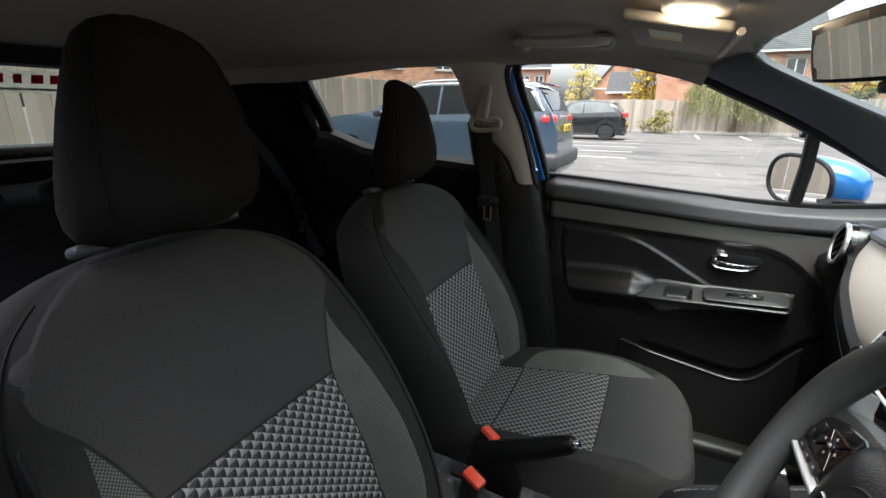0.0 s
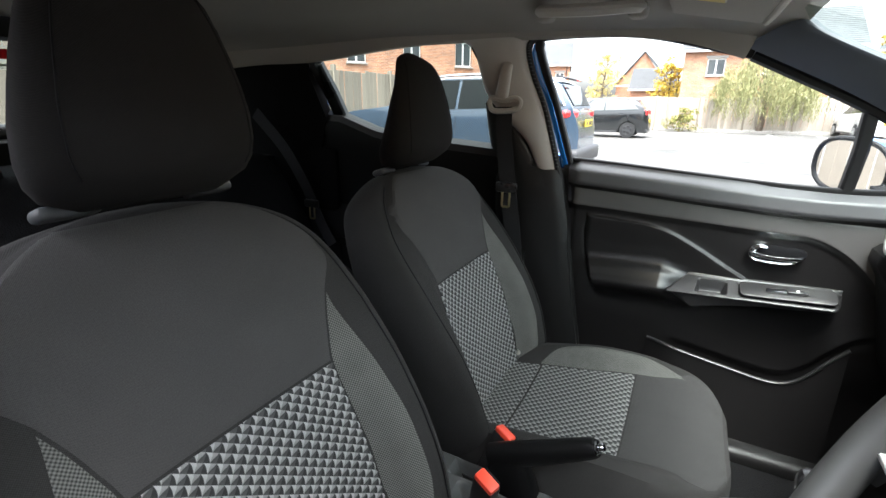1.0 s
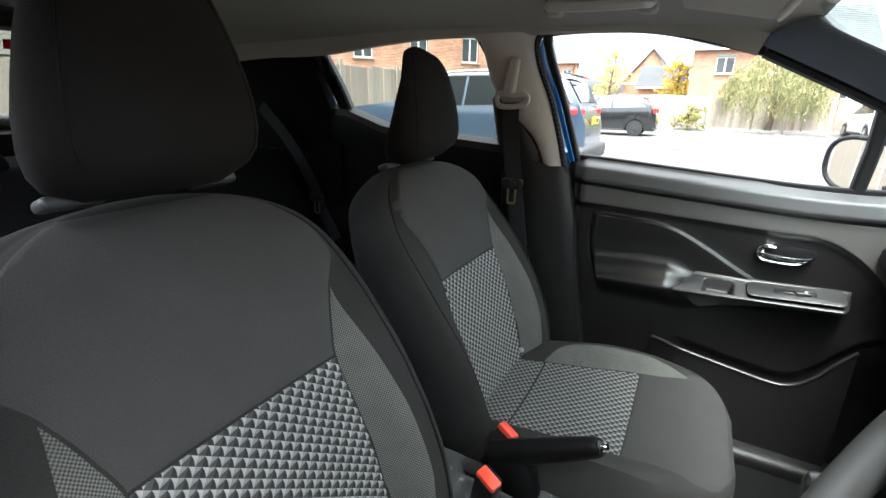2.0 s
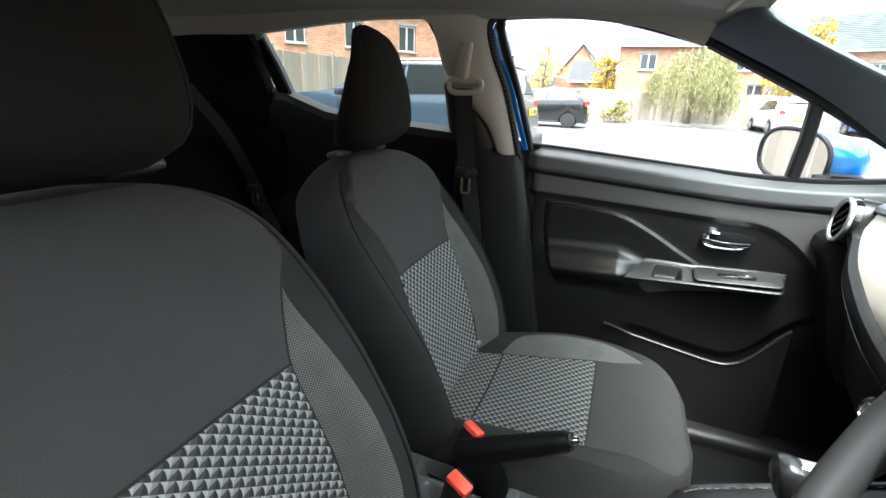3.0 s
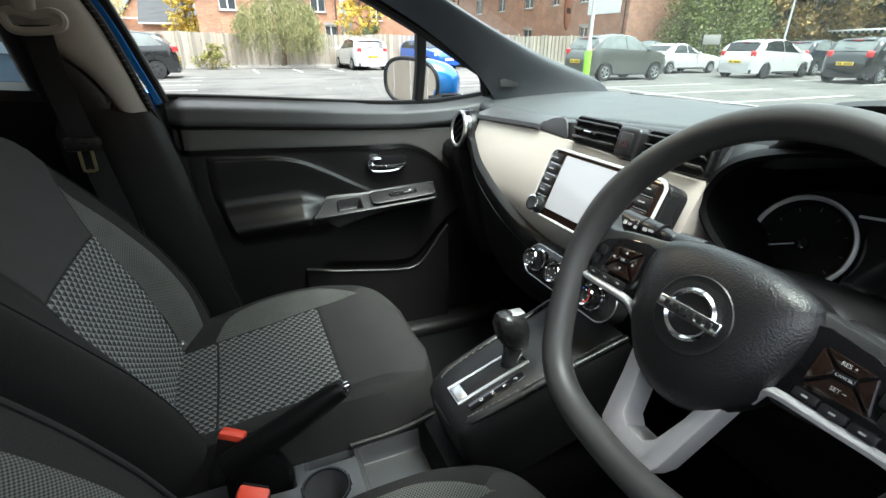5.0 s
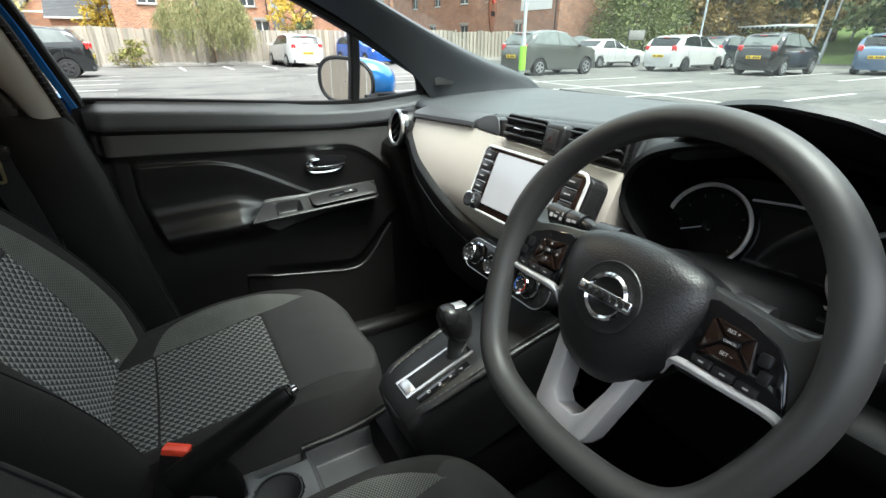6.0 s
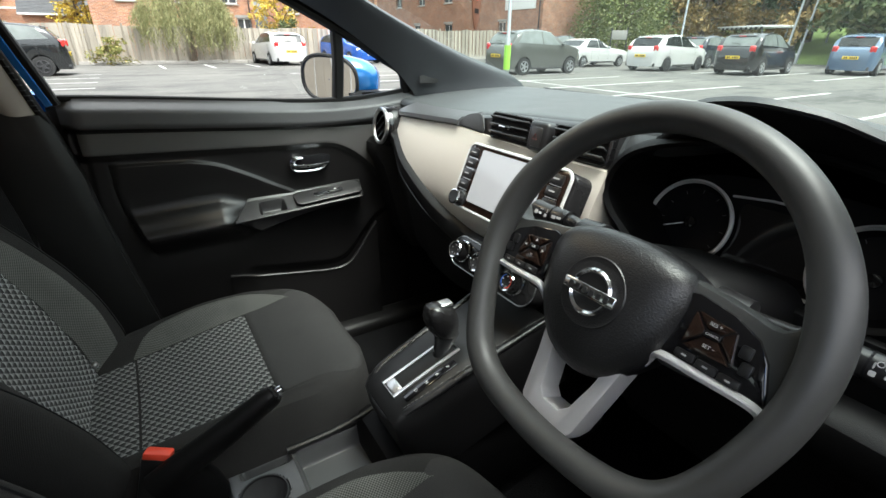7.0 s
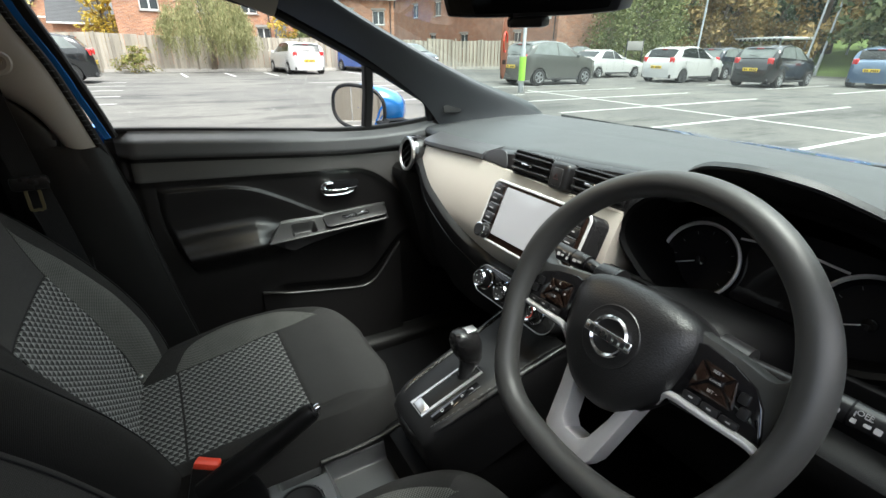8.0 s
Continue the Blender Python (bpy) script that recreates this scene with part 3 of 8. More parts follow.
bowl = [(p[0], p[1]) for p in spline([(x * 0.057, y * 0.023, 0) for x, y in ((-0.95, 0.1), (-0.72, 0.85), (0.0, 0.95), (0.85, 0.85), (1.05, 0.25), (0.75, -0.75), (0.0, -0.9), (-0.72, -0.85))], 5, True)]
part("handle_bowl", prism(bowl, 0.003, m=HD @ pose(0.003, 0, 0.001), bevel=0.001), M_DIAL, door, "black handle recess")
scoop = [(p[0], p[1]) for p in spline([(-0.047, -0.002, 0), (-0.040, -0.014, 0), (-0.020, -0.0175, 0), (0.020, -0.0165, 0), (0.042, -0.010, 0), (0.050, -0.003, 0), (0.0, -0.0035, 0)], 5, True)]
part("handle_scoop", prism(scoop, 0.003, m=HD @ pose(0, 0, 0.0035), bevel=0.0012), M_CHROME, door, "polished chrome scoop under the handle")
bez = sweep(spline([(-0.024, 0.0195, 0.005), (-0.040, 0.0175, 0.006), (-0.0505, 0.007, 0.006), (-0.0495, -0.007, 0.006), (-0.039, -0.0175, 0.006), (-0.012, -0.0205, 0.006), (0.022, -0.0195, 0.006), (0.042, -0.013, 0.005), (0.053, -0.002, 0.004)], 6), ring(0.0030, 8))
bez.transform(HD)
part("handle_bezel", bez, M_CHROME, door, "chrome handle bezel")
hdl = sweep(spline([(-0.047, 0.001, 0.006), (-0.040, -0.002, 0.013), (-0.015, -0.0045, 0.018), (0.02, -0.0045, 0.019), (0.045, -0.003, 0.016), (0.054, -0.001, 0.009)], 6), rect(0.009, 0.007, 0.35), up=(0, 0, 1))
hdl.transform(HD)
part("door_handle", hdl, M_CHROME, door, "polished chrome pull handle")
lock = sweep(spline([(-0.044, 0.006, 0.008), (-0.041, 0.0135, 0.011), (-0.032, 0.0165, 0.012), (-0.019, 0.0165, 0.010)], 5), ring(0.0050, 8))
lock.transform(HD)
part("lock_tab", lock, M_CHROME, door, "chrome lock tab")
# map pocket: a thin curved front wall that stands off the door, open above
P = []
for x in np.linspace(-0.085, 0.345, 64):
    lip = soft(x, LIP_X, LIP_Z)
    out = 0.040 * hump(x, -0.05, 0.60, 0.10)
    P.append([(x, 0.668 - out * min(1.0, 0.55 + 2.2 * (lip - z)) - 0.010 * max(0.0, x - 0.1), z) for z in np.linspace(lip, 0.24, 18)])
part("map_pocket", shell(grid_bm(P), 0.004, (0, 1, 0)), M_DOOR, door, "black map pocket")
rim = [Vector(r[0]) + Vector((0, 0.001, 0.001)) for r in P]
part("pocket_lip", sweep(rim, rect(0.011, 0.006, 0.3)), M_LEDGE, door, "satin lip of the map pocket")
part("sill_cover", rbox(1.10, 0.085, 0.06, 0.022, 3, m=pose(0.22, 0.622, 0.285)), M_PLASTIC, door, "satin black sill cover")
# quarter-light bar
part("quarter_bar", sweep([(0.262, 0.662, 1.19), (0.267, 0.676, 1.08), (0.262, 0.684, 0.985)], rect(0.026, 0.03), up=(0, 1, 0)), M_RUBBER, door, "black upright bar of the quarter light")
part("corner_frame", sweep(spline([(0.03, 0.635, 1.272), (0.24, 0.655, 1.175), (0.40, 0.665, 1.09), (0.455, 0.67, 1.055), (0.468, 0.672, 1.0)], 5), ring(0.014, 8)), M_RUBBER, door, "black window frame")
part("frame_rear", sweep(spline([(-0.352, 0.672, 1.0), (-0.372, 0.668, 1.065), (-0.408, 0.66, 1.169), (-0.446, 0.648, 1.27), (-0.452, 0.638, 1.308), (-0.43, 0.632, 1.328), (-0.2, 0.63, 1.325), (0.03, 0.638, 1.275)], 6), rect(0.024, 0.02), up=(0, 1, 0.3)), M_RUBBER, door, "black window frame")
# outer skin below the glass
P = [[(x, y, z) for y, z in ((0.70, 0.955), (0.74, 0.94), (0.80, 0.85), (0.82, 0.65), (0.79, 0.40), (0.76, 0.25))] for x in np.linspace(-0.36, 0.62, 14)]
bm = grid_bm(P)
shell(bm, 0.008, (0, 1, 0))
part("outer_skin", bm, M_BLUE, door, "glossy blue painted outer skin")


def pane(name, pts, material, label="", n=6):
    """A curved pane between a lower and an upper line of points."""
    lo, up = pts
    P = [[tuple(Vector(a).lerp(Vector(b), t / n)) for t in range(n + 1)] for a, b in zip(lo, up)]
    ob = part(name, grid_bm(P), material)
    ob.visible_shadow = False
    return tagged(ob, label, "window", kind="structure")


lo = [(-0.385, 0.69, 1.0), (-0.1, 0.69, 0.99), (0.265, 0.69, 0.975)]
up = [(-0.47, 0.63, 1.34), (-0.12, 0.635, 1.33), (0.265, 0.665, 1.185)]
pane("window_1", (lo, up), M_GLASS, "clear glass of the passenger door window")
pane("window_2", ([(0.265, 0.69, 0.975), (0.48, 0.68, 0.99)], [(0.265, 0.665, 1.185), (0.48, 0.675, 1.06)]), M_GLASS, "small clear quarter-light pane ahead of the mirror")
pane("window_3", ([(-0.53, 0.66, 1.02), (-0.85, 0.655, 1.03), (-1.16, 0.64, 1.09)], [(-0.60, 0.60, 1.33), (-0.9, 0.60, 1.33), (-1.21, 0.60, 1.29)]), M_GLASS_DARK, "tinted glass of the rear door window")

# windscreen
lo = [(0.86, 0.64, 1.01), (0.96, 0.32, 1.0), (0.99, 0.0, 1.0), (0.96, -0.32, 1.0), (0.86, -0.64, 1.01)]
up = [(0.02, 0.56, 1.345), (0.12, 0.3, 1.362), (0.15, 0.0, 1.366), (0.12, -0.3, 1.362), (0.02, -0.56, 1.345)]
pane("window_4", (lo, up), glass_mat("windscreen_glass", (0.80, 0.90, 0.85), 1.3), "clear laminated windscreen", 10)


# ================= seats =================
def bend(table, x):
    """A smooth line through the table's (x, y) pairs that never overshoots them."""
    xs, ys = [q[0] for q in table], [q[1] for q in table]
    if x <= xs[0] or x >= xs[-1]:
        return ys[0] if x <= xs[0] else ys[-1]
    i = max(k for k in range(len(xs) - 1) if xs[k] <= x)
    sl = [(ys[k + 1] - ys[k]) / (xs[k + 1] - xs[k]) for k in range(len(xs) - 1)]

    def tangent(k):
        if k == 0 or k == len(xs) - 1:
            return sl[0] if k == 0 else sl[-1]
        return 0.0 if sl[k - 1] * sl[k] <= 0 else 2 * sl[k - 1] * sl[k] / (sl[k - 1] + sl[k])

    h = xs[i + 1] - xs[i]
    t = (x - xs[i]) / h
    return (2 * t ** 3 - 3 * t * t + 1) * ys[i] + (t ** 3 - 2 * t * t + t) * h * tangent(i) + (3 * t * t - 2 * t ** 3) * ys[i + 1] + (t ** 3 - t * t) * h * tangent(i + 1)


CREST_W = ((-0.07, 0.185), (-0.03, 0.203), (0.03, 0.217), (0.1, 0.226), (0.2, 0.234), (0.3, 0.240), (0.38, 0.239), (0.44, 0.232), (0.49, 0.216), (0.525, 0.195), (0.555, 0.162), (0.578, 0.122), (0.592, 0.080), (0.6, 0.03))
CREST_D = ((-0.07, 0.040), (-0.03, 0.062), (0.03, 0.076), (0.1, 0.079), (0.18, 0.071), (0.25, 0.055), (0.31, 0.038), (0.37, 0.018), (0.44, -0.006), (0.5, -0.024), (0.55, -0.044), (0.58, -0.062), (0.6, -0.085))
MID_D = ((-0.07, -0.022), (0.0, -0.014), (0.1, -0.005), (0.2, 0.0), (0.45, 0.0), (0.5, -0.005), (0.54, -0.018), (0.57, -0.036), (0.588, -0.056), (0.6, -0.080))
INSERT_W = ((-0.07, 0.135), (0.0, 0.148), (0.1, 0.152), (0.2, 0.149), (0.315, 0.141), (0.37, 0.156), (0.42, 0.177), (0.47, 0.204), (0.50, 0.2035), (0.525, 0.184), (0.555, 0.152), (0.578, 0.114), (0.592, 0.074), (0.6, 0.026))
LEAF_W = ((-0.03, 0.178), (0.05, 0.196), (0.1, 0.204), (0.2, 0.207), (0.28, 0.201), (0.35, 0.189), (0.40, 0.180), (0.421, 0.1775))
HEAD_S = (0.603, 0.608, 0.618, 0.632, 0.652, 0.68, 0.71, 0.74, 0.77, 0.795, 0.815, 0.829, 0.838, 0.842)
HEAD_W = ((0.603, 0.075), (0.618, 0.108), (0.645, 0.121), (0.675, 0.120), (0.71, 0.113), (0.75, 0.102), (0.785, 0.089), (0.81, 0.075), (0.828, 0.055), (0.842, 0.020))
HEAD_F = ((0.603, 0.010), (0.618, 0.046), (0.645, 0.064), (0.68, 0.072), (0.73, 0.078), (0.78, 0.080), (0.81, 0.075), (0.83, 0.063), (0.842, 0.050))
HEAD_B = ((0.603, -0.045), (0.618, -0.072), (0.645, -0.064), (0.685, -0.033), (0.74, 0.003), (0.785, 0.030), (0.82, 0.040), (0.842, 0.044))


def seat(name, label, hip, group, top=0.60, insert_top=0.318, head_up=0.0, head_set=0.0, post_d=-0.05):
    """A front seat; hip: where the backrest's face meets the cushion, in the middle."""
    s_ob = thing(name, label, "car seat", pose(hip[0], hip[1], 0), group)
    z0 = hip[2]
    a = radians(19.5)
    UP, FW, ACROSS = Vector((-math.sin(a), 0, math.cos(a))), Vector((math.cos(a), 0, math.sin(a))), Vector((0, 1, 0))

    def std(s):
        return s if s < 0.4 else 0.4 + (s - 0.4) * 0.2 / (top - 0.4)

    def depth(w, s):
        """How far the backrest's front face stands out at w across and s up."""
        q = std(s)
        wc, dc, c, m = bend(CREST_W, q), bend(CREST_D, q), bend(MID_D, q), min(bend(INSERT_W, q), 0.9 * bend(CREST_W, q))
        dm = c + 0.16 * (dc - c)
        return bend(((0.0, c), (0.55 * m, c + 0.03 * (dc - c)), (m, dm), (0.5 * (m + wc), dm + 0.66 * (dc - dm)), (wc, dc)), min(abs(w), wc))

    def face(w, s, off=0.0):
        return Vector((0, w, z0)) + UP * s + FW * (depth(w, s) + off)

    def crest(s):
        return bend(CREST_W, std(s))

    # body: front face, puffed bolsters rolling to the sides, flat back
    P, UVs = [], []
    for s in np.concatenate([np.linspace(-0.07, 0.40, 48), 0.40 + (top - 0.40) * np.linspace(0.04, 1, 34) ** 0.85]):
        wc, q = crest(s), std(s)
        dc, c = bend(CREST_D, q), bend(MID_D, q)
        rear = c - 0.135 + 0.075 * max(0.0, (q - 0.5) / 0.1) ** 2
        half = [(w, depth(w, s)) for w in np.linspace(0, wc, 26)]
        bulge = min(0.034, 0.20 * wc)
        fall = max(0.02, dc - rear)
        for k in range(1, 9):
            th = math.pi / 2 * k / 8
            half.append((wc + bulge * math.sin(th), dc - 0.52 * fall * (1 - math.cos(th))))
        for k in range(1, 7):
            th = math.pi / 2 * k / 6
            half.append((wc * 0.86 + (wc * 0.14 + bulge) * math.cos(th), dc - 0.52 * fall - 0.48 * fall * math.sin(th)))
        half.append((wc * 0.45, rear - 0.004))
        ringp = half + [(-w, d) for w, d in half[:0:-1]]
        P.append([Vector((0, w, z0)) + UP * s + FW * d for w, d in ringp])
        run = 0.0
        uvh = [0.0]
        for p0, p1 in zip(half, half[1:]):
            run += math.hypot(p1[0] - p0[0], p1[1] - p0[1])
            uvh.append(run)
        UVs.append([(u, s) for u in uvh] + [(-u, s) for u in uvh[:0:-1]])
    # body cloth darker than the upper panel: side shade is put into the colour
    back = part("backrest", grid_bm(P, close_v=True, uv=[r + r[:1] for r in UVs], cap=True), M_CLOTH, s_ob, "black cloth backrest with raised bolsters")

    def tooth(u, v):
        """Rows of the raised cloth: each swells outwards and drops back to a narrow upper lip."""
        f = (u * math.sin(radians(38)) + v * math.cos(radians(38))) / (0.0157 * 0.68) % 1.0
        return f / 0.82 if f < 0.82 else (1 - f) / 0.18

    def panel(nm, a0, a1, s0, s1, material, lab, parent, fn, n=14, ns=26, off=0.0026, relief=0.0):
        """A sewn panel between the lines a0(s) and a1(s), a little proud, its rim tucked in; UV runs along the cloth."""
        P, UVs = [], []
        for i in range(-1, ns + 2):
            t = min(1.0, max(0.0, i / ns))
            s = s0 + (s1 - s0) * t
            row, uvr, run, last = [], [], 0.0, None
            for j in range(-1, n + 2):
                q = min(1.0, max(0.0, j / n))
                w = a0(s) + (a1(s) - a0(s)) * q
                rim = i < 0 or i > ns or j < 0 or j > n
                edge = min(q, 1 - q) * abs(a1(s) - a0(s)) / 0.007
                edge2 = min(t, 1 - t) * abs(s1 - s0) / 0.007
                o = off * min(1.0, 0.25 + min(edge, edge2))
                row.append((w, -0.004 if rim else o, rim))
                base = fn(w, s, 0.0)
                run += (base - last).length if last is not None else 0.0
                last = base
                uvr.append((run, s))
            half_run = run / 2
            P.append([fn(w, s, o + (0.0 if rim or not relief else relief * tooth(u - half_run, s))) for (w, o, rim), (u, _) in zip(row, uvr)])
            UVs.append([(u - half_run, v) for u, v in uvr])
        return part(nm, grid_bm(P, uv=UVs), material, parent, lab)

    def edge_of(s):
        return min(bend(INSERT_W, std(s)), crest(s) - 0.002)

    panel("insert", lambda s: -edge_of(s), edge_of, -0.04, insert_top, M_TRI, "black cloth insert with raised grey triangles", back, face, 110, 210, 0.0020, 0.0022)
    panel("upper_panel", lambda s: 0.001 - edge_of(s), lambda s: edge_of(s) - 0.001, insert_top + 0.004, 0.4 + (top - 0.4) * 0.93, M_CLOTH_GREY, "smooth charcoal cloth upper panel", back, face, 44, 48, 0.0016)
    for sg in (1, -1):
        if sg > 0 or hip[1] < 0:
            panel("bolster_panel", lambda s: sg * (bend(INSERT_W, s) + 0.003), lambda s: sg * max(bend(INSERT_W, s) + 0.0032, bend(LEAF_W, s)), -0.03, 0.417, M_MESH, "grey mesh cloth bolster panel", back, face, 14, 40, 0.0018)
        line = [face(sg * crest(s) * 0.985, s, 0.0006) for s in np.linspace(-0.04, 0.4 + (top - 0.4) * 0.80, 60)]
        part("seam", sweep(line, ring(0.0016, 6), up=tuple(FW)), M_DIAL, back, "dark sewn bolster seam")
    # head restraint: a wedge that leans forward
    P, UVs = [], []
    for s in HEAD_S:
        w, f, b = bend(HEAD_W, s), bend(HEAD_F, s), bend(HEAD_B, s)
        row, uvr = [], []
        for k in range(44):
            t = 2 * math.pi * k / 44
            c, sn = math.cos(t), math.sin(t)
            x = math.copysign(abs(c) ** 0.6, c) * w * (1.0 if sn > 0 else 1.0 - 0.06 * abs(sn))
            mid = f - 0.45 * (f - b)
            d = mid + (abs(sn) ** 0.65 * (f - mid) if sn > 0 else abs(sn) ** 0.8 * (b - mid))
            if sn > 0:
                d -= 0.010 * (abs(x) / max(w, 0.01)) ** 2
            row.append(Vector((0, x, z0)) + UP * (s + head_up) + FW * (d + head_set))
            uvr.append((x, s + d))
        P.append(row)
        UVs.append(uvr)
    hr = part("head_restraint", grid_bm(P, close_v=True, uv=[r + r[:1] for r in UVs], cap=True), M_CLOTH_HEAD_SHADE, s_ob, "black cloth head restraint with sewn seams")
    for sg in (1, -1):
        seam = []
        for s in np.linspace(0.622, 0.825, 20):
            w, f, b = bend(HEAD_W, s), bend(HEAD_F, s), bend(HEAD_B, s)
            x = 0.80 * w
            sn = max(0.0, 1 - 0.80 ** (2 / 0.62)) ** 0.5
            seam.append(Vector((0, sg * x, z0)) + UP * (s + head_up) + FW * (head_set + f - 0.45 * (f - b) + sn ** 0.65 * 0.45 * (f - b) - 0.0060))
        part("seam", sweep(seam, ring(0.0012, 5), up=tuple(FW)), M_DIAL, hr)
        post = [Vector((0, sg * 0.079, z0)) + UP * (s + top - 0.60 + head_up * 0.5) + FW * post_d for s in (0.601, 0.610, 0.622)]
        part("post", sweep(post, ring(0.006, 10), up=(0, 1, 0)), M_DIAL, hr, "dark metal post")
        part("post_collar", rbox(0.030, 0.058, 0.014, 0.0060, 3, m=Matrix.Translation(Vector((0, sg * 0.079, z0)) + UP * (top + 0.002) + FW * post_d) @ pose(0, 0, 0, 0, -19.5, 0)), M_COVER, hr, "grey plastic collar")

    # cushion: s runs forward from the hip
    b = radians(8.5)
    FC, UC = Vector((math.cos(b), 0, math.sin(b))), Vector((-math.sin(b), 0, math.cos(b)))
    CH = ((-0.08, 0.19), (0.0, 0.215), (0.1, 0.235), (0.25, 0.248), (0.34, 0.246), (0.40, 0.236), (0.44, 0.218), (0.47, 0.193), (0.487, 0.165), (0.498, 0.13), (0.505, 0.09))
    CM = ((-0.08, 0.135), (0.06, 0.145), (0.2, 0.152), (0.31, 0.160), (0.40, 0.158), (0.437, 0.156), (0.47, 0.14), (0.5, 0.09))
    CL_W = ((0.07, 0.150), (0.085, 0.166), (0.11, 0.184), (0.15, 0.199), (0.2, 0.209), (0.3, 0.213), (0.37, 0.199), (0.41, 0.179), (0.437, 0.160))
    RISE = ((-0.08, 0.02), (0.05, 0.036), (0.2, 0.040), (0.32, 0.028), (0.42, 0.006), (0.5, 0.0))

    def ch(s):
        return bend(CH, s)

    def cm(s):
        return min(bend(CM, s), 0.88 * ch(s))

    def seat_top(w, s, off=0.0):
        m, h = cm(s), ch(s)
        c = -0.010 - 0.040 * max(0.0, (s - 0.40) / 0.105) ** 2.4
        r = bend(RISE, s)
        d = bend(((0.0, c), (0.6 * m, c + 0.003), (m, c + 0.008), (m + 0.55 * (h - m), c + 0.008 + r), (m + 0.8 * (h - m), c + 0.005 + r), (h, c - 0.016 + r * 0.6)), min(abs(w), h))
        return Vector((0, w, z0 - 0.012)) + FC * s + UC * (d + off)

    P, UVs = [], []
    for s in np.concatenate([np.linspace(-0.08, 0.42, 52), np.linspace(0.43, 0.505, 20)]):
        h = ch(s)
        row, uvr = [], []
        for w in np.linspace(-h, h, 61):
            row.append(seat_top(w, s))
            uvr.append((w, s))
        t = max(0.0, (s - 0.43) / 0.08)
        deep = 0.15 - 0.04 * t
        for sg in (1, -1):
            seq = range(1, 7) if sg > 0 else range(6, 0, -1)
            e = seat_top(sg * h, s)
            for k in seq:
                q = e + Vector((0, sg * 0.020 * math.sin(math.pi * k / 6.5), 0)) + Vector((0.0, 0, -deep * k / 6))
                row.append(q)
                uvr.append((sg * (h + 0.02 * k), s))
        P.append(row)
        UVs.append(uvr)
    cush = part("cushion", grid_bm(P, close_v=True, uv=[r + r[:1] for r in UVs], cap=True), M_CLOTH, s_ob, "black cloth seat cushion")
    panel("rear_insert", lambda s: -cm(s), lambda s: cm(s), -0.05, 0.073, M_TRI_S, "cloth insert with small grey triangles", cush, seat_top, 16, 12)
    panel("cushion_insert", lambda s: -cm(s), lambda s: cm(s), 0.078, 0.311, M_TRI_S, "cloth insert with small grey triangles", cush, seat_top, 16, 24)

    def front_w(s):
        return min(bend(((0.30, 0.161), (0.36, 0.163), (0.41, 0.176), (0.437, 0.19), (0.46, 0.186), (0.48, 0.165), (0.497, 0.12)), s), ch(s) - 0.006)

    panel("front_panel", lambda s: -front_w(s), front_w, 0.315, 0.497, M_CLOTH_MID, "smooth charcoal cloth front panel", cush, seat_top, 40, 36, 0.0016)
    for sg in (1, -1):
        if sg > 0:
            panel("side_panel", lambda s: sg * (cm(s) + 0.003), lambda s: sg * max(cm(s) + 0.0032, bend(CL_W, s)), 0.072, 0.432, M_MESH, "grey mesh cloth side panel", cush, seat_top, 12, 36, 0.0018)
        part("frame_cover", sweep(spline([(-0.14, sg * 0.245, z0 + 0.03), (-0.05, sg * 0.262, z0 - 0.06), (0.15, sg * 0.262, z0 - 0.09), (0.36, sg * 0.255, z0 - 0.06), (0.42, sg * 0.23, z0 - 0.06)], 5), rect(0.02, 0.09, 0.3)), M_PLASTIC, s_ob, "black plastic seat side cover")
        part("recliner_bolt", lathe([(0, 0), (0.007, 0), (0.007, 0.005), (0.005, 0.008), (0, 0.008)], 12, m=Matrix.Translation(face(sg * 0.150, 0.010, 0.004)) @ pose(0, 0, 0, 0, 60, 0)), M_SATIN, s_ob, "small bright metal bolt")
        part("rail", rbox(0.52, 0.05, 0.05, 0.008, m=pose(0.15, sg * 0.2, 0.312)), M_PLASTIC, s_ob, "black steel seat rail")
    part("seat_base", rbox(0.44, 0.42, 0.12, 0.03, m=pose(0.15, 0, z0 - 0.12, 0, -6, 0)), M_PLASTIC, s_ob)
    return s_ob


GROUP_SEATS = "front seats of the car"
seat("car_seat", "black cloth front passenger seat with grey triangle pattern", (-0.40, 0.32, 0.482), GROUP_SEATS, 0.582, 0.311, -0.020, -0.030, -0.088)
driver_seat = seat("car_seat", "black cloth driver's seat with grey mesh bolsters and label", (-0.367, -0.34, 0.492), GROUP_SEATS, 0.60, 0.321, -0.006, 0.0, -0.042)

tag = part("seat_label", rbox(0.022, 0.002, 0.060, 0.0006, 1, m=pose(0, 0, -0.03)), M_BELT, driver_seat, "small black woven side label", at=pose(-0.135, -0.226, 0.915, 8, -16, -24))
for k in range(5):
    part("label_bar", rbox(0.007, 0.0008, 0.006, 0.0002, 1, m=pose(0.002, -0.0013, -0.012 - 0.009 * k)), M_WHITE, tag, "unreadable white print")

# ================= belts =================
M_BRASS = mat("brassy_steel", (0.62, 0.54, 0.30), 0.3, 1.0, vary=0.08)


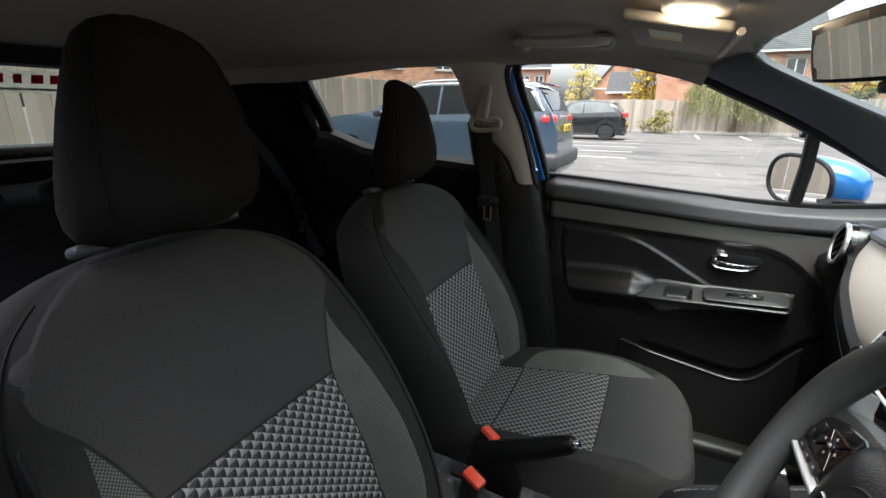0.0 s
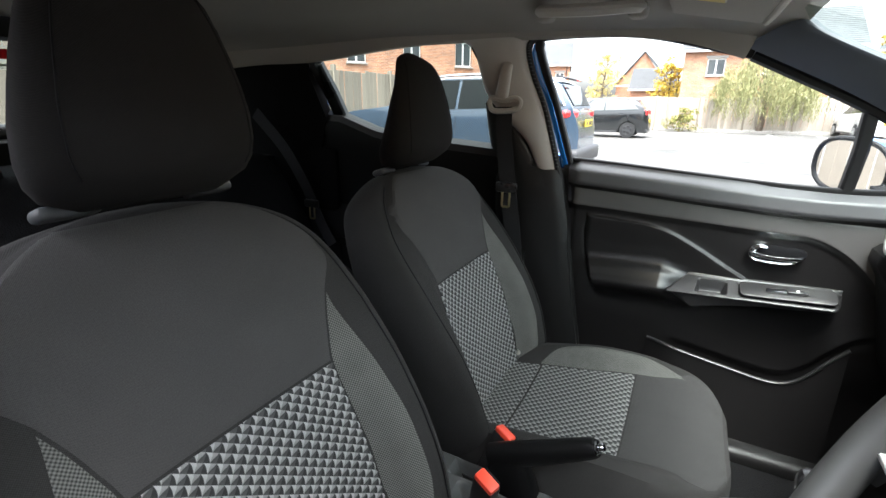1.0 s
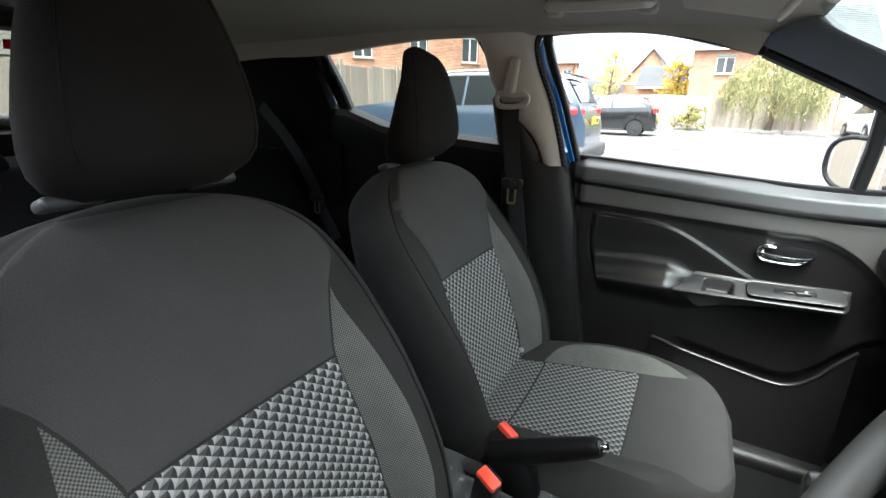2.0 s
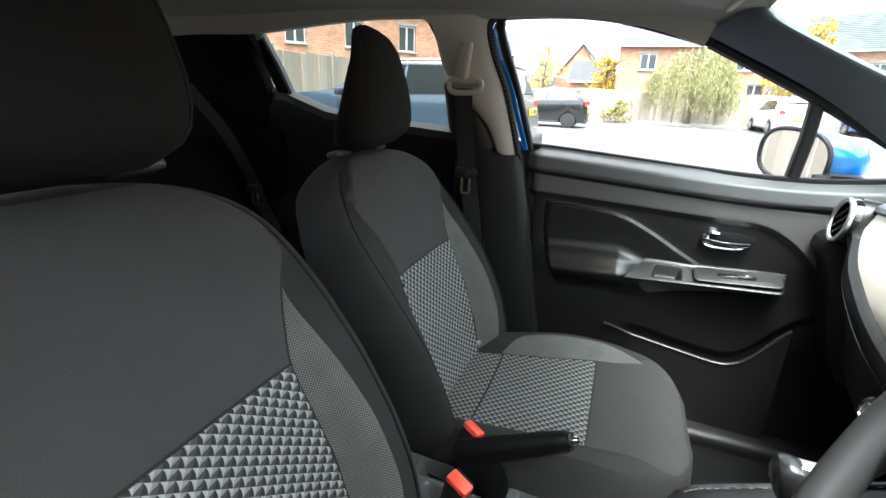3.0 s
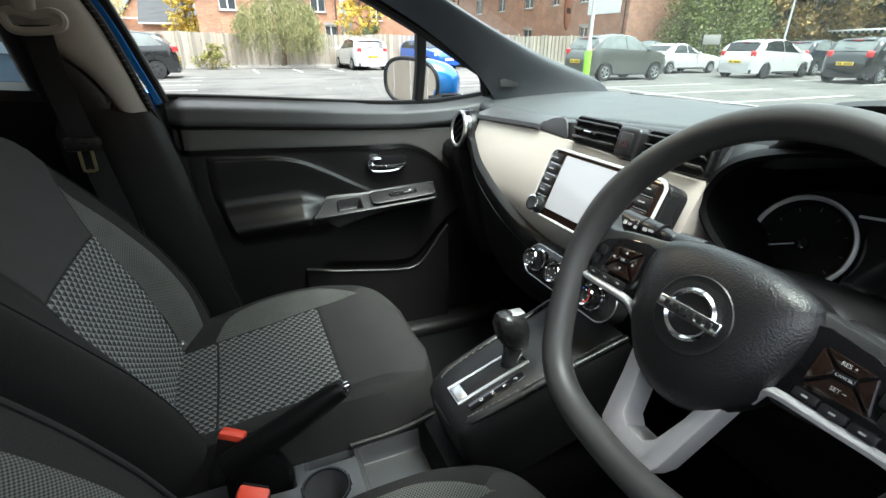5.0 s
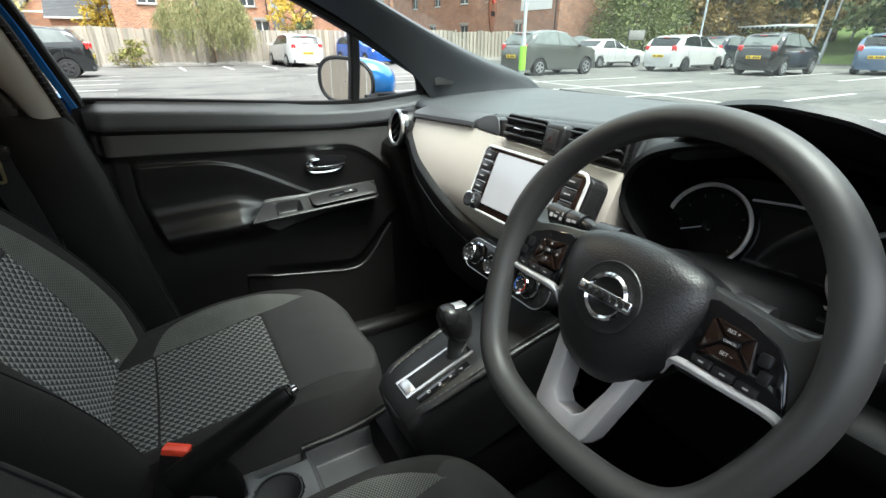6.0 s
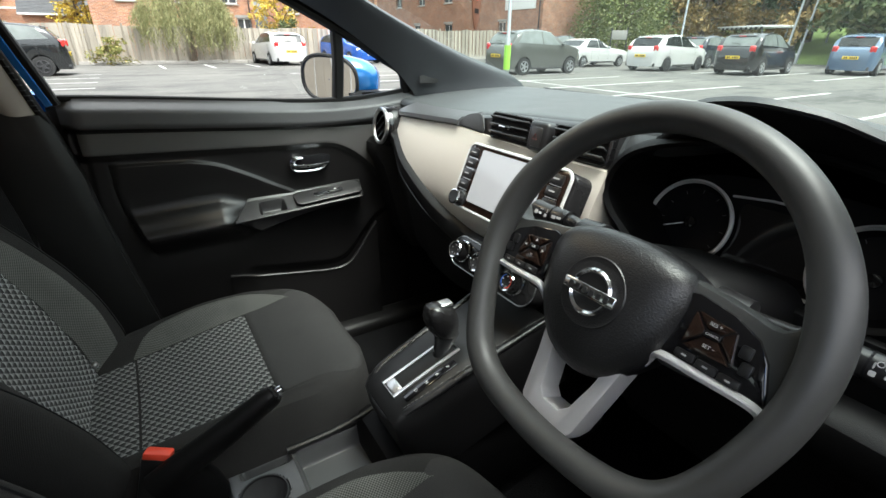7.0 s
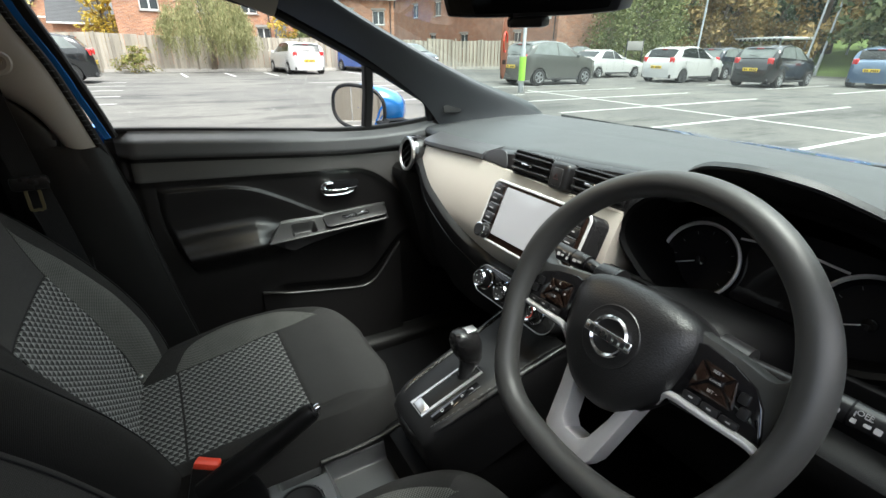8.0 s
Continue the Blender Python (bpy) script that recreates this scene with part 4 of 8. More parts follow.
def belt(name, label, run, tongue_at, width=0.046):
    b = thing(name, label, "seat belt")
    pts = spline(run, 6)
    P, UVs, L = [], [], 0.0
    for i, p in enumerate(pts):
        p = Vector(p)
        q = Vector(pts[min(i + 1, len(pts) - 1)]) - Vector(pts[max(i - 1, 0)])
        side = q.cross(Vector((0, 1, 0))).normalized() * width / 2
        L += 0.02
        P.append([p - side, p, p + side])
        UVs.append([(-width / 2, L), (0, L), (width / 2, L)])
    bm = grid_bm(P, uv=UVs)
    shell(bm, 0.0015)
    part("webbing", bm, M_BELT, b, "black woven webbing")
    x, y, z = tongue_at
    part("tongue_cover", rbox(0.062, 0.016, 0.028, 0.006, m=pose(x, y - 0.008, z + 0.03)), M_PLASTIC_SMOOTH, b, "black plastic tongue cover")
    loop = [(-0.010, 0, 0.02), (0.0, 0, 0.02), (0.010, 0, 0.02), (0.0105, 0, -0.004), (0.010, 0, -0.024), (0.0, 0, -0.0245), (-0.010, 0, -0.024), (-0.0105, 0, -0.004)]
    part("tongue", sweep([pose(x, y - 0.008, z) @ Vector(p) for p in spline(loop, 2, True)], rect(0.006, 0.003), closed=True, up=(0, 1, 0)), M_BRASS, b, "brass-coloured steel tongue")
    return b


front_belt = belt("seat_belt", "black passenger seat belt hanging from the pillar guide", [(-0.520, 0.580, 1.150), (-0.517, 0.582, 1.08), (-0.50, 0.586, 0.95), (-0.475, 0.588, 0.8), (-0.45, 0.592, 0.6)], (-0.498, 0.582, 0.905))
guide = part("belt_guide", sweep(spline([(-0.560, 0.575, 1.166), (-0.552, 0.573, 1.142), (-0.517, 0.572, 1.139), (-0.480, 0.573, 1.146), (-0.474, 0.575, 1.164), (-0.490, 0.575, 1.172), (-0.517, 0.574, 1.166), (-0.545, 0.575, 1.172)], 5, True), ring(0.0075, 8), closed=True, up=(0, 1, 0)), M_TRIM, front_belt, "beige plastic belt guide loop")
part("height_slider", rbox(0.036, 0.022, 0.095, 0.010, 3, m=pose(-0.522, 0.576, 1.215, 0, 8, 0), taper=0.85), M_TRIM, front_belt, "beige height adjuster")
belt("rear_seat_belt", "black rear seat belt beside the rear backrest", [(-1.46, 0.565, 1.11), (-1.36, 0.575, 1.01), (-1.30, 0.580, 0.93), (-1.245, 0.582, 0.84), (-1.20, 0.583, 0.74), (-1.15, 0.585, 0.66)], (-1.224, 0.578, 0.775))


def buckle(name, label, at):
    b = thing(name, label, "belt buckle", at)
    part("body", rbox(0.044, 0.026, 0.13, 0.007, m=pose(0, 0, -0.055)), M_PLASTIC_SMOOTH, b)
    part("release_button", rbox(0.040, 0.022, 0.014, 0.004, m=pose(0, -0.001, 0.009)), M_RED, b, "red release button")
    part("slot", rbox(0.034, 0.003, 0.004, 0.001, m=pose(0, 0.0115, 0.0125)), M_DIAL, b)
    return b


buckle("passenger_buckle", "black seat belt buckle with red button by the passenger seat", pose(-0.293, 0.080, 0.534, -14, 12, -25))
buckle("driver_buckle", "black seat belt buckle with red button by the driver's seat", pose(-0.266, -0.077, 0.568, 10, 16, -20))

# ================= dashboard =================
dash = thing("dashboard", "dark grey padded dashboard with a cream band", "dashboard", kind="structure")


EDGE_Z = ((-0.66, 0.975), (-0.62, 0.985), (-0.55, 1.018), (-0.50, 1.051), (-0.46, 1.072), (-0.42, 1.087), (-0.37, 1.093), (-0.32, 1.087), (-0.28, 1.071), (-0.25, 1.053), (-0.22, 1.037), (-0.17, 1.031), (-0.13, 1.028), (-0.05, 1.022), (0.1, 1.013), (0.2, 1.001), (0.3, 0.991), (0.45, 0.986), (0.65, 0.984))
EDGE_X = ((-0.66, 0.44), (-0.60, 0.40), (-0.54, 0.36), (-0.50, 0.330), (-0.46, 0.302), (-0.42, 0.280), (-0.37, 0.268), (-0.32, 0.280), (-0.28, 0.310), (-0.25, 0.342), (-0.22, 0.370), (-0.18, 0.386), (-0.15, 0.394), (0.0, 0.396), (0.2, 0.405), (0.3, 0.415), (0.45, 0.415), (0.65, 0.435))


def front_x(y):
    """Where the pad's rear edge lies."""
    return bend(EDGE_X, y)


def top_z(x, y):
    """Height of the dashboard's upper pad, which rises to a hood over the dials."""
    t = min(1.0, max(0.0, (x - front_x(y)) / 0.55))
    k = (1 - t) ** 1.5
    return bend(EDGE_Z, y) * k + 1.004 * (1 - k) + 0.012 * math.sin(math.pi * t)


P = []
for y in np.linspace(-0.66, 0.655, 120):
    fx = front_x(y)
    bx = 0.985 - 0.13 * (abs(y) / 0.65) ** 2
    ez = top_z(fx, y)
    deep = 1.0 - 0.62 * hump(y, -0.52, -0.24, 0.05)
    row = [(fx + 0.03, y, ez - 0.045 * deep), (fx + 0.008, y, ez - 0.030 * deep), (fx, y, ez - 0.014 * deep), (fx + 0.002, y, ez - 0.006), (fx + 0.008, y, ez - 0.001)]
    for t in np.linspace(0.04, 1, 26):
        x = fx + (bx - fx) * t
        row.append((x, y, top_z(x, y) - 0.0022 * hump(t, 0.50, 0.515, 0.012)))
    row += [(bx, y, top_z(bx, y) - 0.04), (fx + 0.1, y, ez - 0.05)]
    P.append(row)
part("top_pad", grid_bm(P, close_v=True, cap=True), M_DASH, dash, "soft dark slate top pad")

# cream band: between the pad and the glove box
def band_top(y):
    return lerp(((-0.24, 0.965), (-0.16, 0.962), (0.0, 0.962), (0.12, 0.967), (0.25, 0.972), (0.45, 0.962), (0.56, 0.952)), y)


def band_low(y):
    return lerp(((-0.24, 0.78), (-0.16, 0.772), (0.05, 0.768), (0.14, 0.766), (0.165, 0.772), (0.224, 0.798), (0.309, 0.834), (0.401, 0.871), (0.464, 0.903), (0.55, 0.936)), y)


def band_x(y, z):
    t = (z - 0.77) / 0.2
    return 0.315 + 0.05 * t + 0.030 * max(0.0, (0.36 - t) / 0.36) ** 2 + 0.028 * math.sin(math.pi * min(1, max(0, t))) * -0.5 + 0.03 * max(0.0, (y - 0.40) / 0.15) ** 2


P = []
for y in np.linspace(-0.160, 0.545, 70):
    row = [(band_x(y, z) - 0.004, y, z) for z in np.linspace(band_low(y), band_top(y), 18)]
    row += [(0.44, y, band_top(y)), (0.44, y, band_low(y))]
    P.append(row)
part("cream_band", grid_bm(P, close_v=True, cap=True), M_CREAM, dash, "cream stitched leatherette band")
# the pad's upright lip over the band
P = []
for y in np.linspace(0.236, 0.548, 44):
    bt = band_top(y)
    bx = band_x(y, bt) - 0.004
    P.append([(bx + 0.02, y, bt - 0.001), (bx - 0.003, y, bt + 0.0005), (bx - 0.006, y, bt + 0.005), (bx - 0.004, y, bt + 0.013), (bx + 0.006, y, bt + 0.019), (front_x(y) + 0.012, y, top_z(front_x(y), y) + 0.0015), (front_x(y) + 0.03, y, bt + 0.001)])
part("pad_lip", grid_bm(P, close_v=True, cap=True), M_COVER, dash, "slate lip of the dashboard pad")
# vent housing strip between band and pad
def strip_top(y):
    return min(bend(EDGE_Z, y) - 0.004, bend(((-0.16, 1.030), (0.0, 1.021), (0.12, 1.013), (0.17, 1.006), (0.22, 0.994), (0.262, 0.974)), y))


P = []
for y in np.linspace(-0.158, 0.264, 60):
    z0, z1 = band_top(y) + 0.001, max(band_top(y) + 0.004, strip_top(y))
    lean = 0.010 * (z1 - z0) / 0.06
    P.append([(0.366, y, z0), (0.3655 + lean * 0.5, y, (z0 + z1) / 2), (0.366 + lean, y, z1 - 0.004), (0.372 + lean, y, z1), (0.46, y, z1), (0.46, y, z0)])
part("vent_housing", grid_bm(P, close_v=True, cap=True), M_PLASTIC_SMOOTH, dash, "black vent surround")


def vent(cy, w, hgt):
    """A wide vent: black throat, slim frame, three long slats and a bright slider."""
    fm = facing_back(0.364, cy, 0.9915, 9)
    v = part("air_vent", prism(rrect(w, hgt, 0.008), 0.003, m=fm), M_DIAL, dash, "rectangular air vent with slats")
    part("vent_frame", sweep([fm @ Vector((x, y, 0.003)) for x, y in rrect(w, hgt, 0.008)], rect(0.004, 0.006, 0.4), closed=True, up=(-1, 0, 0.16)), M_PLASTIC_SMOOTH, v)
    for k in range(3):
        part("slat", rbox(w * 0.95, 0.016, 0.0034, 0.0014, m=fm @ pose(0, hgt * (k - 1) / 3.4, 0.007, 62, 0, 0)), M_LEDGE, v)
    part("slider", rbox(0.030, 0.007, 0.012, 0.003, m=fm @ pose(-0.004, hgt * 0.02, 0.014)), M_CHROME, v, "chrome vent slider")
    return v


vent(0.067, 0.112, 0.046)
vent(-0.099, 0.110, 0.046)
hz_m = facing_back(0.362, -0.0135, 0.9895, 10)
part("hazard_surround", rbox(0.047, 0.050, 0.030, 0.008, 3, m=hz_m), M_PLASTIC_SMOOTH, dash, "raised black hazard surround")
part("hazard_button", rbox(0.027, 0.034, 0.010, 0.0035, 2, m=hz_m @ pose(0, -0.001, 0.0125)), M_LEDGE, dash, "black hazard button with a faint red triangle")
part("hazard_mark", sweep([hz_m @ Vector((0.006 * math.cos(a), 0.006 * math.sin(a) - 0.002, 0.0178)) for a in (math.pi / 2, math.pi * 7 / 6, math.pi * 11 / 6)], ring(0.0007, 5), closed=True), mat("dim_red_print", (0.10, 0.012, 0.010), 0.6), dash)
cov = [(0.0, -0.010), (0.012, 0.004), (0.034, 0.016), (0.060, 0.021), (0.078, 0.019), (0.086, 0.006), (0.090, -0.014), (0.05, -0.013)]
cov = [(p[0] - 0.045, p[1]) for p in spline([(a, b, 0) for a, b in cov], 3, True)]
part("blanking_cover", prism(cov, 0.003, m=facing_back(0.366, 0.196, 0.984, 9), bevel=0.0012), M_COVER, dash, "slate blanking cover beside the vent")

# round side vent
rv = facing_back(0.345, 0.572, 0.925, 8, -4)
rvp = part("round_vent", lathe([(0.0, -0.03), (0.05, -0.03), (0.05, 0.0), (0.046, 0.008), (0.039, 0.008), (0.038, -0.006), (0, -0.006)], 36, m=rv), M_GLOSS, dash, "round air vent with chrome ring")
part("vent_ring", lathe([(0.040, 0.004), (0.048, 0.004), (0.0485, 0.010), (0.046, 0.013), (0.041, 0.012), (0.039, 0.008)], 40, m=rv), M_SATIN, rvp, "chrome ring")
for k in range(3):
    part("slat", rbox(0.07 - 0.012 * abs(k - 1), 0.004, 0.014, 0.0015, m=rv @ pose(0, 0, 0.0, 0, 0, 35) @ pose(0, 0.018 * (k - 1), 0.001)), M_PLASTIC_SMOOTH, rvp)
part("vent_housing", sweep([rv @ Vector((0.0, 0.0, z)) for z in (-0.10, -0.05, -0.02, -0.008)], ring(0.054, 28), scale=[0.8, 0.95, 1.0, 0.98], up=(0, 1, 0)), M_PLASTIC_SMOOTH, dash)

# lower dashboard and glove box
P = []
for y in np.linspace(-0.66, 0.65, 70):
    lo = band_low(min(0.55, max(-0.24, y))) if -0.24 < y < 0.56 else (0.885 if y > 0 else 0.80)
    side = hump(y, 0.04, 0.7, 0.08)
    x0 = band_x(min(y, 0.5), lo)
    row = [(x0 + 0.035, y, lo + 0.006), (x0 - 0.004, y, lo), (x0 - 0.016, y, lo - 0.012), (x0 - 0.018, y, lo - 0.035), (x0 + 0.004, y, lo - 0.075), (x0 + 0.03, y, min(lo - 0.10, 0.70)), (x0 + 0.05, y, 0.62), (x0 + 0.09, y, 0.55), (x0 + 0.2, y, 0.52), (0.75, y, 0.52), (0.75, y, lo)]
    P.append(row)
part("lower_panel", grid_bm(P, close_v=True, cap=True), M_PLASTIC, dash, "black lower dashboard with glove box")
part("glove_box_seam", sweep(spline([(band_x(y, band_low(y)) - 0.016, y, band_low(y) - 0.045) for y in (0.50, 0.42, 0.34, 0.26, 0.18)], 5), ring(0.0012, 5)), M_PLASTIC_SMOOTH, dash, "seam along the glove box")
for sg in (1, -1):
    part("footwell_side", rbox(0.54 if sg > 0 else 0.70, 0.03, 0.70, 0.01, m=pose(0.74 if sg > 0 else 0.66, sg * 0.665, 0.60)), M_CARPET, dash)
part("firewall", rbox(0.03, 1.34, 0.72, 0.01, m=pose(0.98, 0, 0.62)), M_CARPET, dash)
# firewall under the dash
part("kick_panel", rbox(0.03, 1.3, 0.45, 0.01, m=pose(0.86, 0, 0.45, 0, -25, 0)), M_CARPET, dash)

# ---- display ----
SC = facing_back(0.283, -0.028, 0.910, 22)
display = thing("display_unit", "dashboard display with grey screen, keys and two knobs", "display")
part("housing", prism(rrect(0.254, 0.120, 0.016), 0.036, m=SC @ pose(0.002, -0.002, -0.034), bevel=0.006), M_PLASTIC_SMOOTH, display, "black rear housing")
part("bezel", prism(rrect(0.248, 0.116, 0.014), 0.006, m=SC @ pose(0, 0, 0.004), bevel=0.002), M_BROWN_REFLECT, display, "glossy black bezel, its brown reflection put into the colour")
part("bezel_rim", sweep([SC @ Vector((x, y, 0.009)) for x, y in rrect(0.248, 0.116, 0.014, 6)], ring(0.0027, 6), closed=True), M_PALE_SILVER, display, "silver rim")
part("screen", prism(rrect(0.158, 0.094, 0.003), 0.0012, m=SC @ pose(-0.004, 0.004, 0.0103)), M_SCREEN, display, "blank pale grey screen")
for sx in (-0.104, 0.100):
    for k in range(4):
        kb = part("key", rbox(0.026, 0.0155, 0.005, 0.0015, m=SC @ pose(sx, 0.042 - 0.0195 * k, 0.0115)), M_PLASTIC_SMOOTH, display)
        part("key_mark", prism(rrect(0.012, 0.002, 0.0008), 0.0004, m=SC @ pose(sx, 0.0425 - 0.0195 * k, 0.0142)), M_PRINT, kb)
        part("key_line", prism(rrect(0.024, 0.0012, 0.0005), 0.0006, m=SC @ pose(sx, 0.0325 - 0.0195 * k, 0.0105)), M_SATIN, display)
    kn = part("knob", lathe([(0, 0), (0.0155, 0), (0.0155, 0.004), (0.0135, 0.006), (0.0128, 0.017), (0.011, 0.019), (0, 0.0185)], 32, m=SC @ pose(sx - 0.004 * (1 if sx > 0 else -1), -0.043, 0.0095)), M_PLASTIC_SMOOTH, display, "black rotary knob")
    part("knob_ring", lathe([(0.0125, 0.016), (0.0138, 0.016), (0.0138, 0.019), (0.0118, 0.0195)], 32, m=SC @ pose(sx - 0.004 * (1 if sx > 0 else -1), -0.043, 0.0095)), M_CHROME, kn, "chrome ring")

# ---- climate controls ----
CL = facing_back(0.262, -0.022, 0.768, 25)
climate = thing("climate_controls", "black heater control panel with three chrome-ringed knobs", "heater controls")
part("panel", prism(rrect(0.232, 0.060, 0.028), 0.03, m=CL @ pose(-0.002, 0, -0.026), bevel=0.006), M_PLASTIC_SMOOTH, climate)
part("panel_rim", sweep([CL @ Vector((x - 0.002, y, 0.003)) for x, y in rrect(0.230, 0.058, 0.028, 8)], ring(0.0011, 6), closed=True), M_SATIN, climate, "silver rim")
for sx in (-0.078, -0.012, 0.070):
    at = CL @ pose(sx, 0.002, 0.003)
    kn = part("knob", lathe([(0, 0), (0.0205, 0), (0.0205, 0.004), (0.0178, 0.006), (0.0168, 0.010), (0.0160, 0.024), (0.0145, 0.0265), (0.012, 0.0255), (0, 0.0255)], 36, m=at), M_PLASTIC_SMOOTH, climate, "black fluted knob")
    part("knob_ring", lathe([(0.0140, 0.0250), (0.0168, 0.0235), (0.0174, 0.0262), (0.0158, 0.0285), (0.0134, 0.0275)], 36, m=at), M_CHROME, kn, "chrome ring")
    part("knob_skirt", lathe([(0.0184, 0.004), (0.0212, 0.003), (0.0212, 0.0062), (0.0188, 0.0080)], 36, m=at), M_CHROME, kn, "chrome skirt")
    for k in range(5):
        a = radians(-60 + 75 * k)
        part("knob_mark", prism(oval(0.0017, 0.0011, 8), 0.0004, m=at @ pose(0.0085 * math.cos(a), 0.0085 * math.sin(a), 0.0256)), M_PRINT, kn)
for a0, a1, col, nm in ((-80, 81, (0.6, 0.04, 0.02), "red"), (110, 251, (0.03, 0.12, 0.5), "blue")):
    part(nm + "_arc", sweep([CL @ Vector((0.070 + 0.0112 * math.cos(radians(a)), 0.002 + 0.0112 * math.sin(radians(a)), 0.0288)) for a in range(a0, a1, 14)], rect(0.0016, 0.0008), up=(1, 0, 0)), mat(nm + "_print", col, 0.4), climate)
for x, y in ((-0.045, 0.011), (-0.045, -0.011), (0.022, 0.011), (0.022, -0.011), (0.036, 0.0)):
    part("key", rbox(0.022 if x < 0.03 else 0.010, 0.015, 0.006, 0.002, m=CL @ pose(x, y, 0.006)), M_PLASTIC, climate)

# ---- instrument binnacle ----
IC = facing_back(0.46, -0.352, 0.93, 20)
cluster = thing("instrument_cluster", "dark instrument cluster with two ringed dials, switched off", "instruments", kind="")
tunnel = [(-0.185, -0.03), (-0.176, 0.005), (-0.15, 0.032), (-0.09, 0.048), (0.0, 0.052), (0.09, 0.048), (0.15, 0.032), (0.176, 0.005), (0.185, -0.03), (0.175, -0.075), (0.13, -0.098), (0.0, -0.105), (-0.13, -0.098), (-0.175, -0.075)]
ol = [(p[0], p[1]) for p in spline([(x, y, 0) for x, y in tunnel], 4, True)]
HOOD = [(y, z) for y, z, _ in spline([(-0.162, 0.930, 0), (-0.167, 0.964, 0), (-0.183, 0.988, 0), (-0.207, 1.005, 0), (-0.25, 1.020, 0), (-0.31, 1.031, 0), (-0.37, 1.034, 0), (-0.44, 1.029, 0), (-0.50, 1.012, 0), (-0.54, 0.98, 0), (-0.552, 0.935, 0), (-0.53, 0.895, 0), (-0.46, 0.865, 0), (-0.36, 0.855, 0), (-0.25, 0.862, 0), (-0.19, 0.895, 0)], 4, True)]
P = []
for x, k in ((0.372, 1.06), (0.362, 1.035), (0.3585, 1.012), (0.361, 0.997), (0.38, 0.992), (0.43, 0.985), (0.50, 0.98)):
    P.append([(x, -0.357 + (y + 0.357) * k, 0.945 + (z - 0.945) * k - 0.30 * (x - 0.36) * hump(z, 0.0, 0.90, 0.08) * (x > 0.37)) for y, z in HOOD])
bm = grid_bm(P, close_v=True)
shell(bm, 0.004)
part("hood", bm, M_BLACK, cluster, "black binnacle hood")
# black face under the hood's edge, and the grey pad on its flank
ARCH = sorted((y, z) for y, z in HOOD if z > 0.93)


def hood_face(y0, y1):
    """The upright strip between the binnacle's arch and the pad's edge."""
    P = []
    for y in np.linspace(y0, y1, 40):
        lo, hi = (lerp(ARCH, y) + 0.001 if y < -0.163 else 0.962), bend(EDGE_Z, y) - 0.010
        x1 = front_x(y) + 0.004 if y < -0.2 else max(0.3705, front_x(y) + 0.004)
        P.append([(0.3705 + (x1 - 0.3705) * t - 0.005 * math.sin(math.pi * t), y, lo + (max(hi, lo + 0.002) - lo) * t) for t in np.linspace(0, 1, 8)])
    return shell(grid_bm(P), 0.004, (1, 0, 0))


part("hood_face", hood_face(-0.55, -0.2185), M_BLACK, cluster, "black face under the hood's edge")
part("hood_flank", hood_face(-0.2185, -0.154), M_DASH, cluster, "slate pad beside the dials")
part("face_plate", prism([(x * 0.96, y * 0.96) for x, y in ol], 0.004, m=IC @ pose(0, 0, -0.03)), M_DIAL, cluster, "black dial plate")
for sx in (-0.112, 0.112):
    g = part("dial", lathe([(0, 0.0), (0.052, 0.0), (0.057, 0.012), (0.060, 0.014), (0.060, -0.002)], 44, m=IC @ pose(sx, -0.035, -0.024)), M_DIAL, cluster, "unlit black dial")
    part("dial_ring", lathe([(0.0580, 0.010), (0.0632, 0.010), (0.0638, 0.016), (0.0610, 0.0185), (0.0580, 0.014)], 48, m=IC @ pose(sx, -0.035, -0.024)), M_PALE_SILVER, g, "silver ring")
    part("needle", rbox(0.042, 0.0018, 0.002, 0.0006, m=IC @ pose(sx, -0.035, -0.018) @ pose(0, 0, 0, 0, 0, 205) @ pose(0.02, 0, 0)), M_WHITE, g, "white needle")
    part("needle_hub", lathe([(0, 0), (0.009, 0), (0.008, 0.006), (0, 0.007)], 20, m=IC @ pose(sx, -0.035, -0.022)), M_GLOSS, g)
    for k in range(9):
        a = radians(215 - 31 * k)
        part("tick", rbox(0.005, 0.001, 0.0006, 0.0002, m=IC @ pose(sx + 0.046 * math.cos(a), -0.035 + 0.048 * math.sin(a), -0.0236, 0, 0, math.degrees(a))), mat("dim_grey_print", (0.12, 0.12, 0.12), 0.5) if k == 0 and sx < 0 else bpy.data.materials["dim_grey_print"], g)
part("trip_screen", prism(rrect(0.105, 0.085, 0.006), 0.003, m=IC @ pose(0.0, -0.03, -0.024)), M_GLOSS, cluster, "dark trip screen")
part("trip_frame", sweep([IC @ Vector((x, y, -0.02)) for x, y in ((-0.07, 0.018), (-0.02, 0.024), (0.02, 0.024), (0.07, 0.018))], ring(0.0018, 6)), M_PALE_SILVER, cluster, "thin silver line")
part("lower_line", sweep([IC @ Vector((x, y, -0.016)) for x, y in ((-0.085, -0.084), (0.0, -0.088), (0.085, -0.084))], ring(0.0024, 6)), M_PALE_SILVER, cluster, "thin silver line")
# near-black cover: the shade under the dials is put into its colour
cover = rbox(0.40, 0.14, 0.012, 0.004, m=IC @ pose(0, -0.15, 0.055, 30, 0, 0))
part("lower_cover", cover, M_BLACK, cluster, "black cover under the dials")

# ================= steering wheel =================
WH = facing_back(0.110, -0.353, 0.932, 24)
wheel = thing("steering_wheel", "black leather steering wheel with a flat bottom and silver spokes", "steering wheel")
RIM_C = Vector((0.009, 0.004, -0.012))


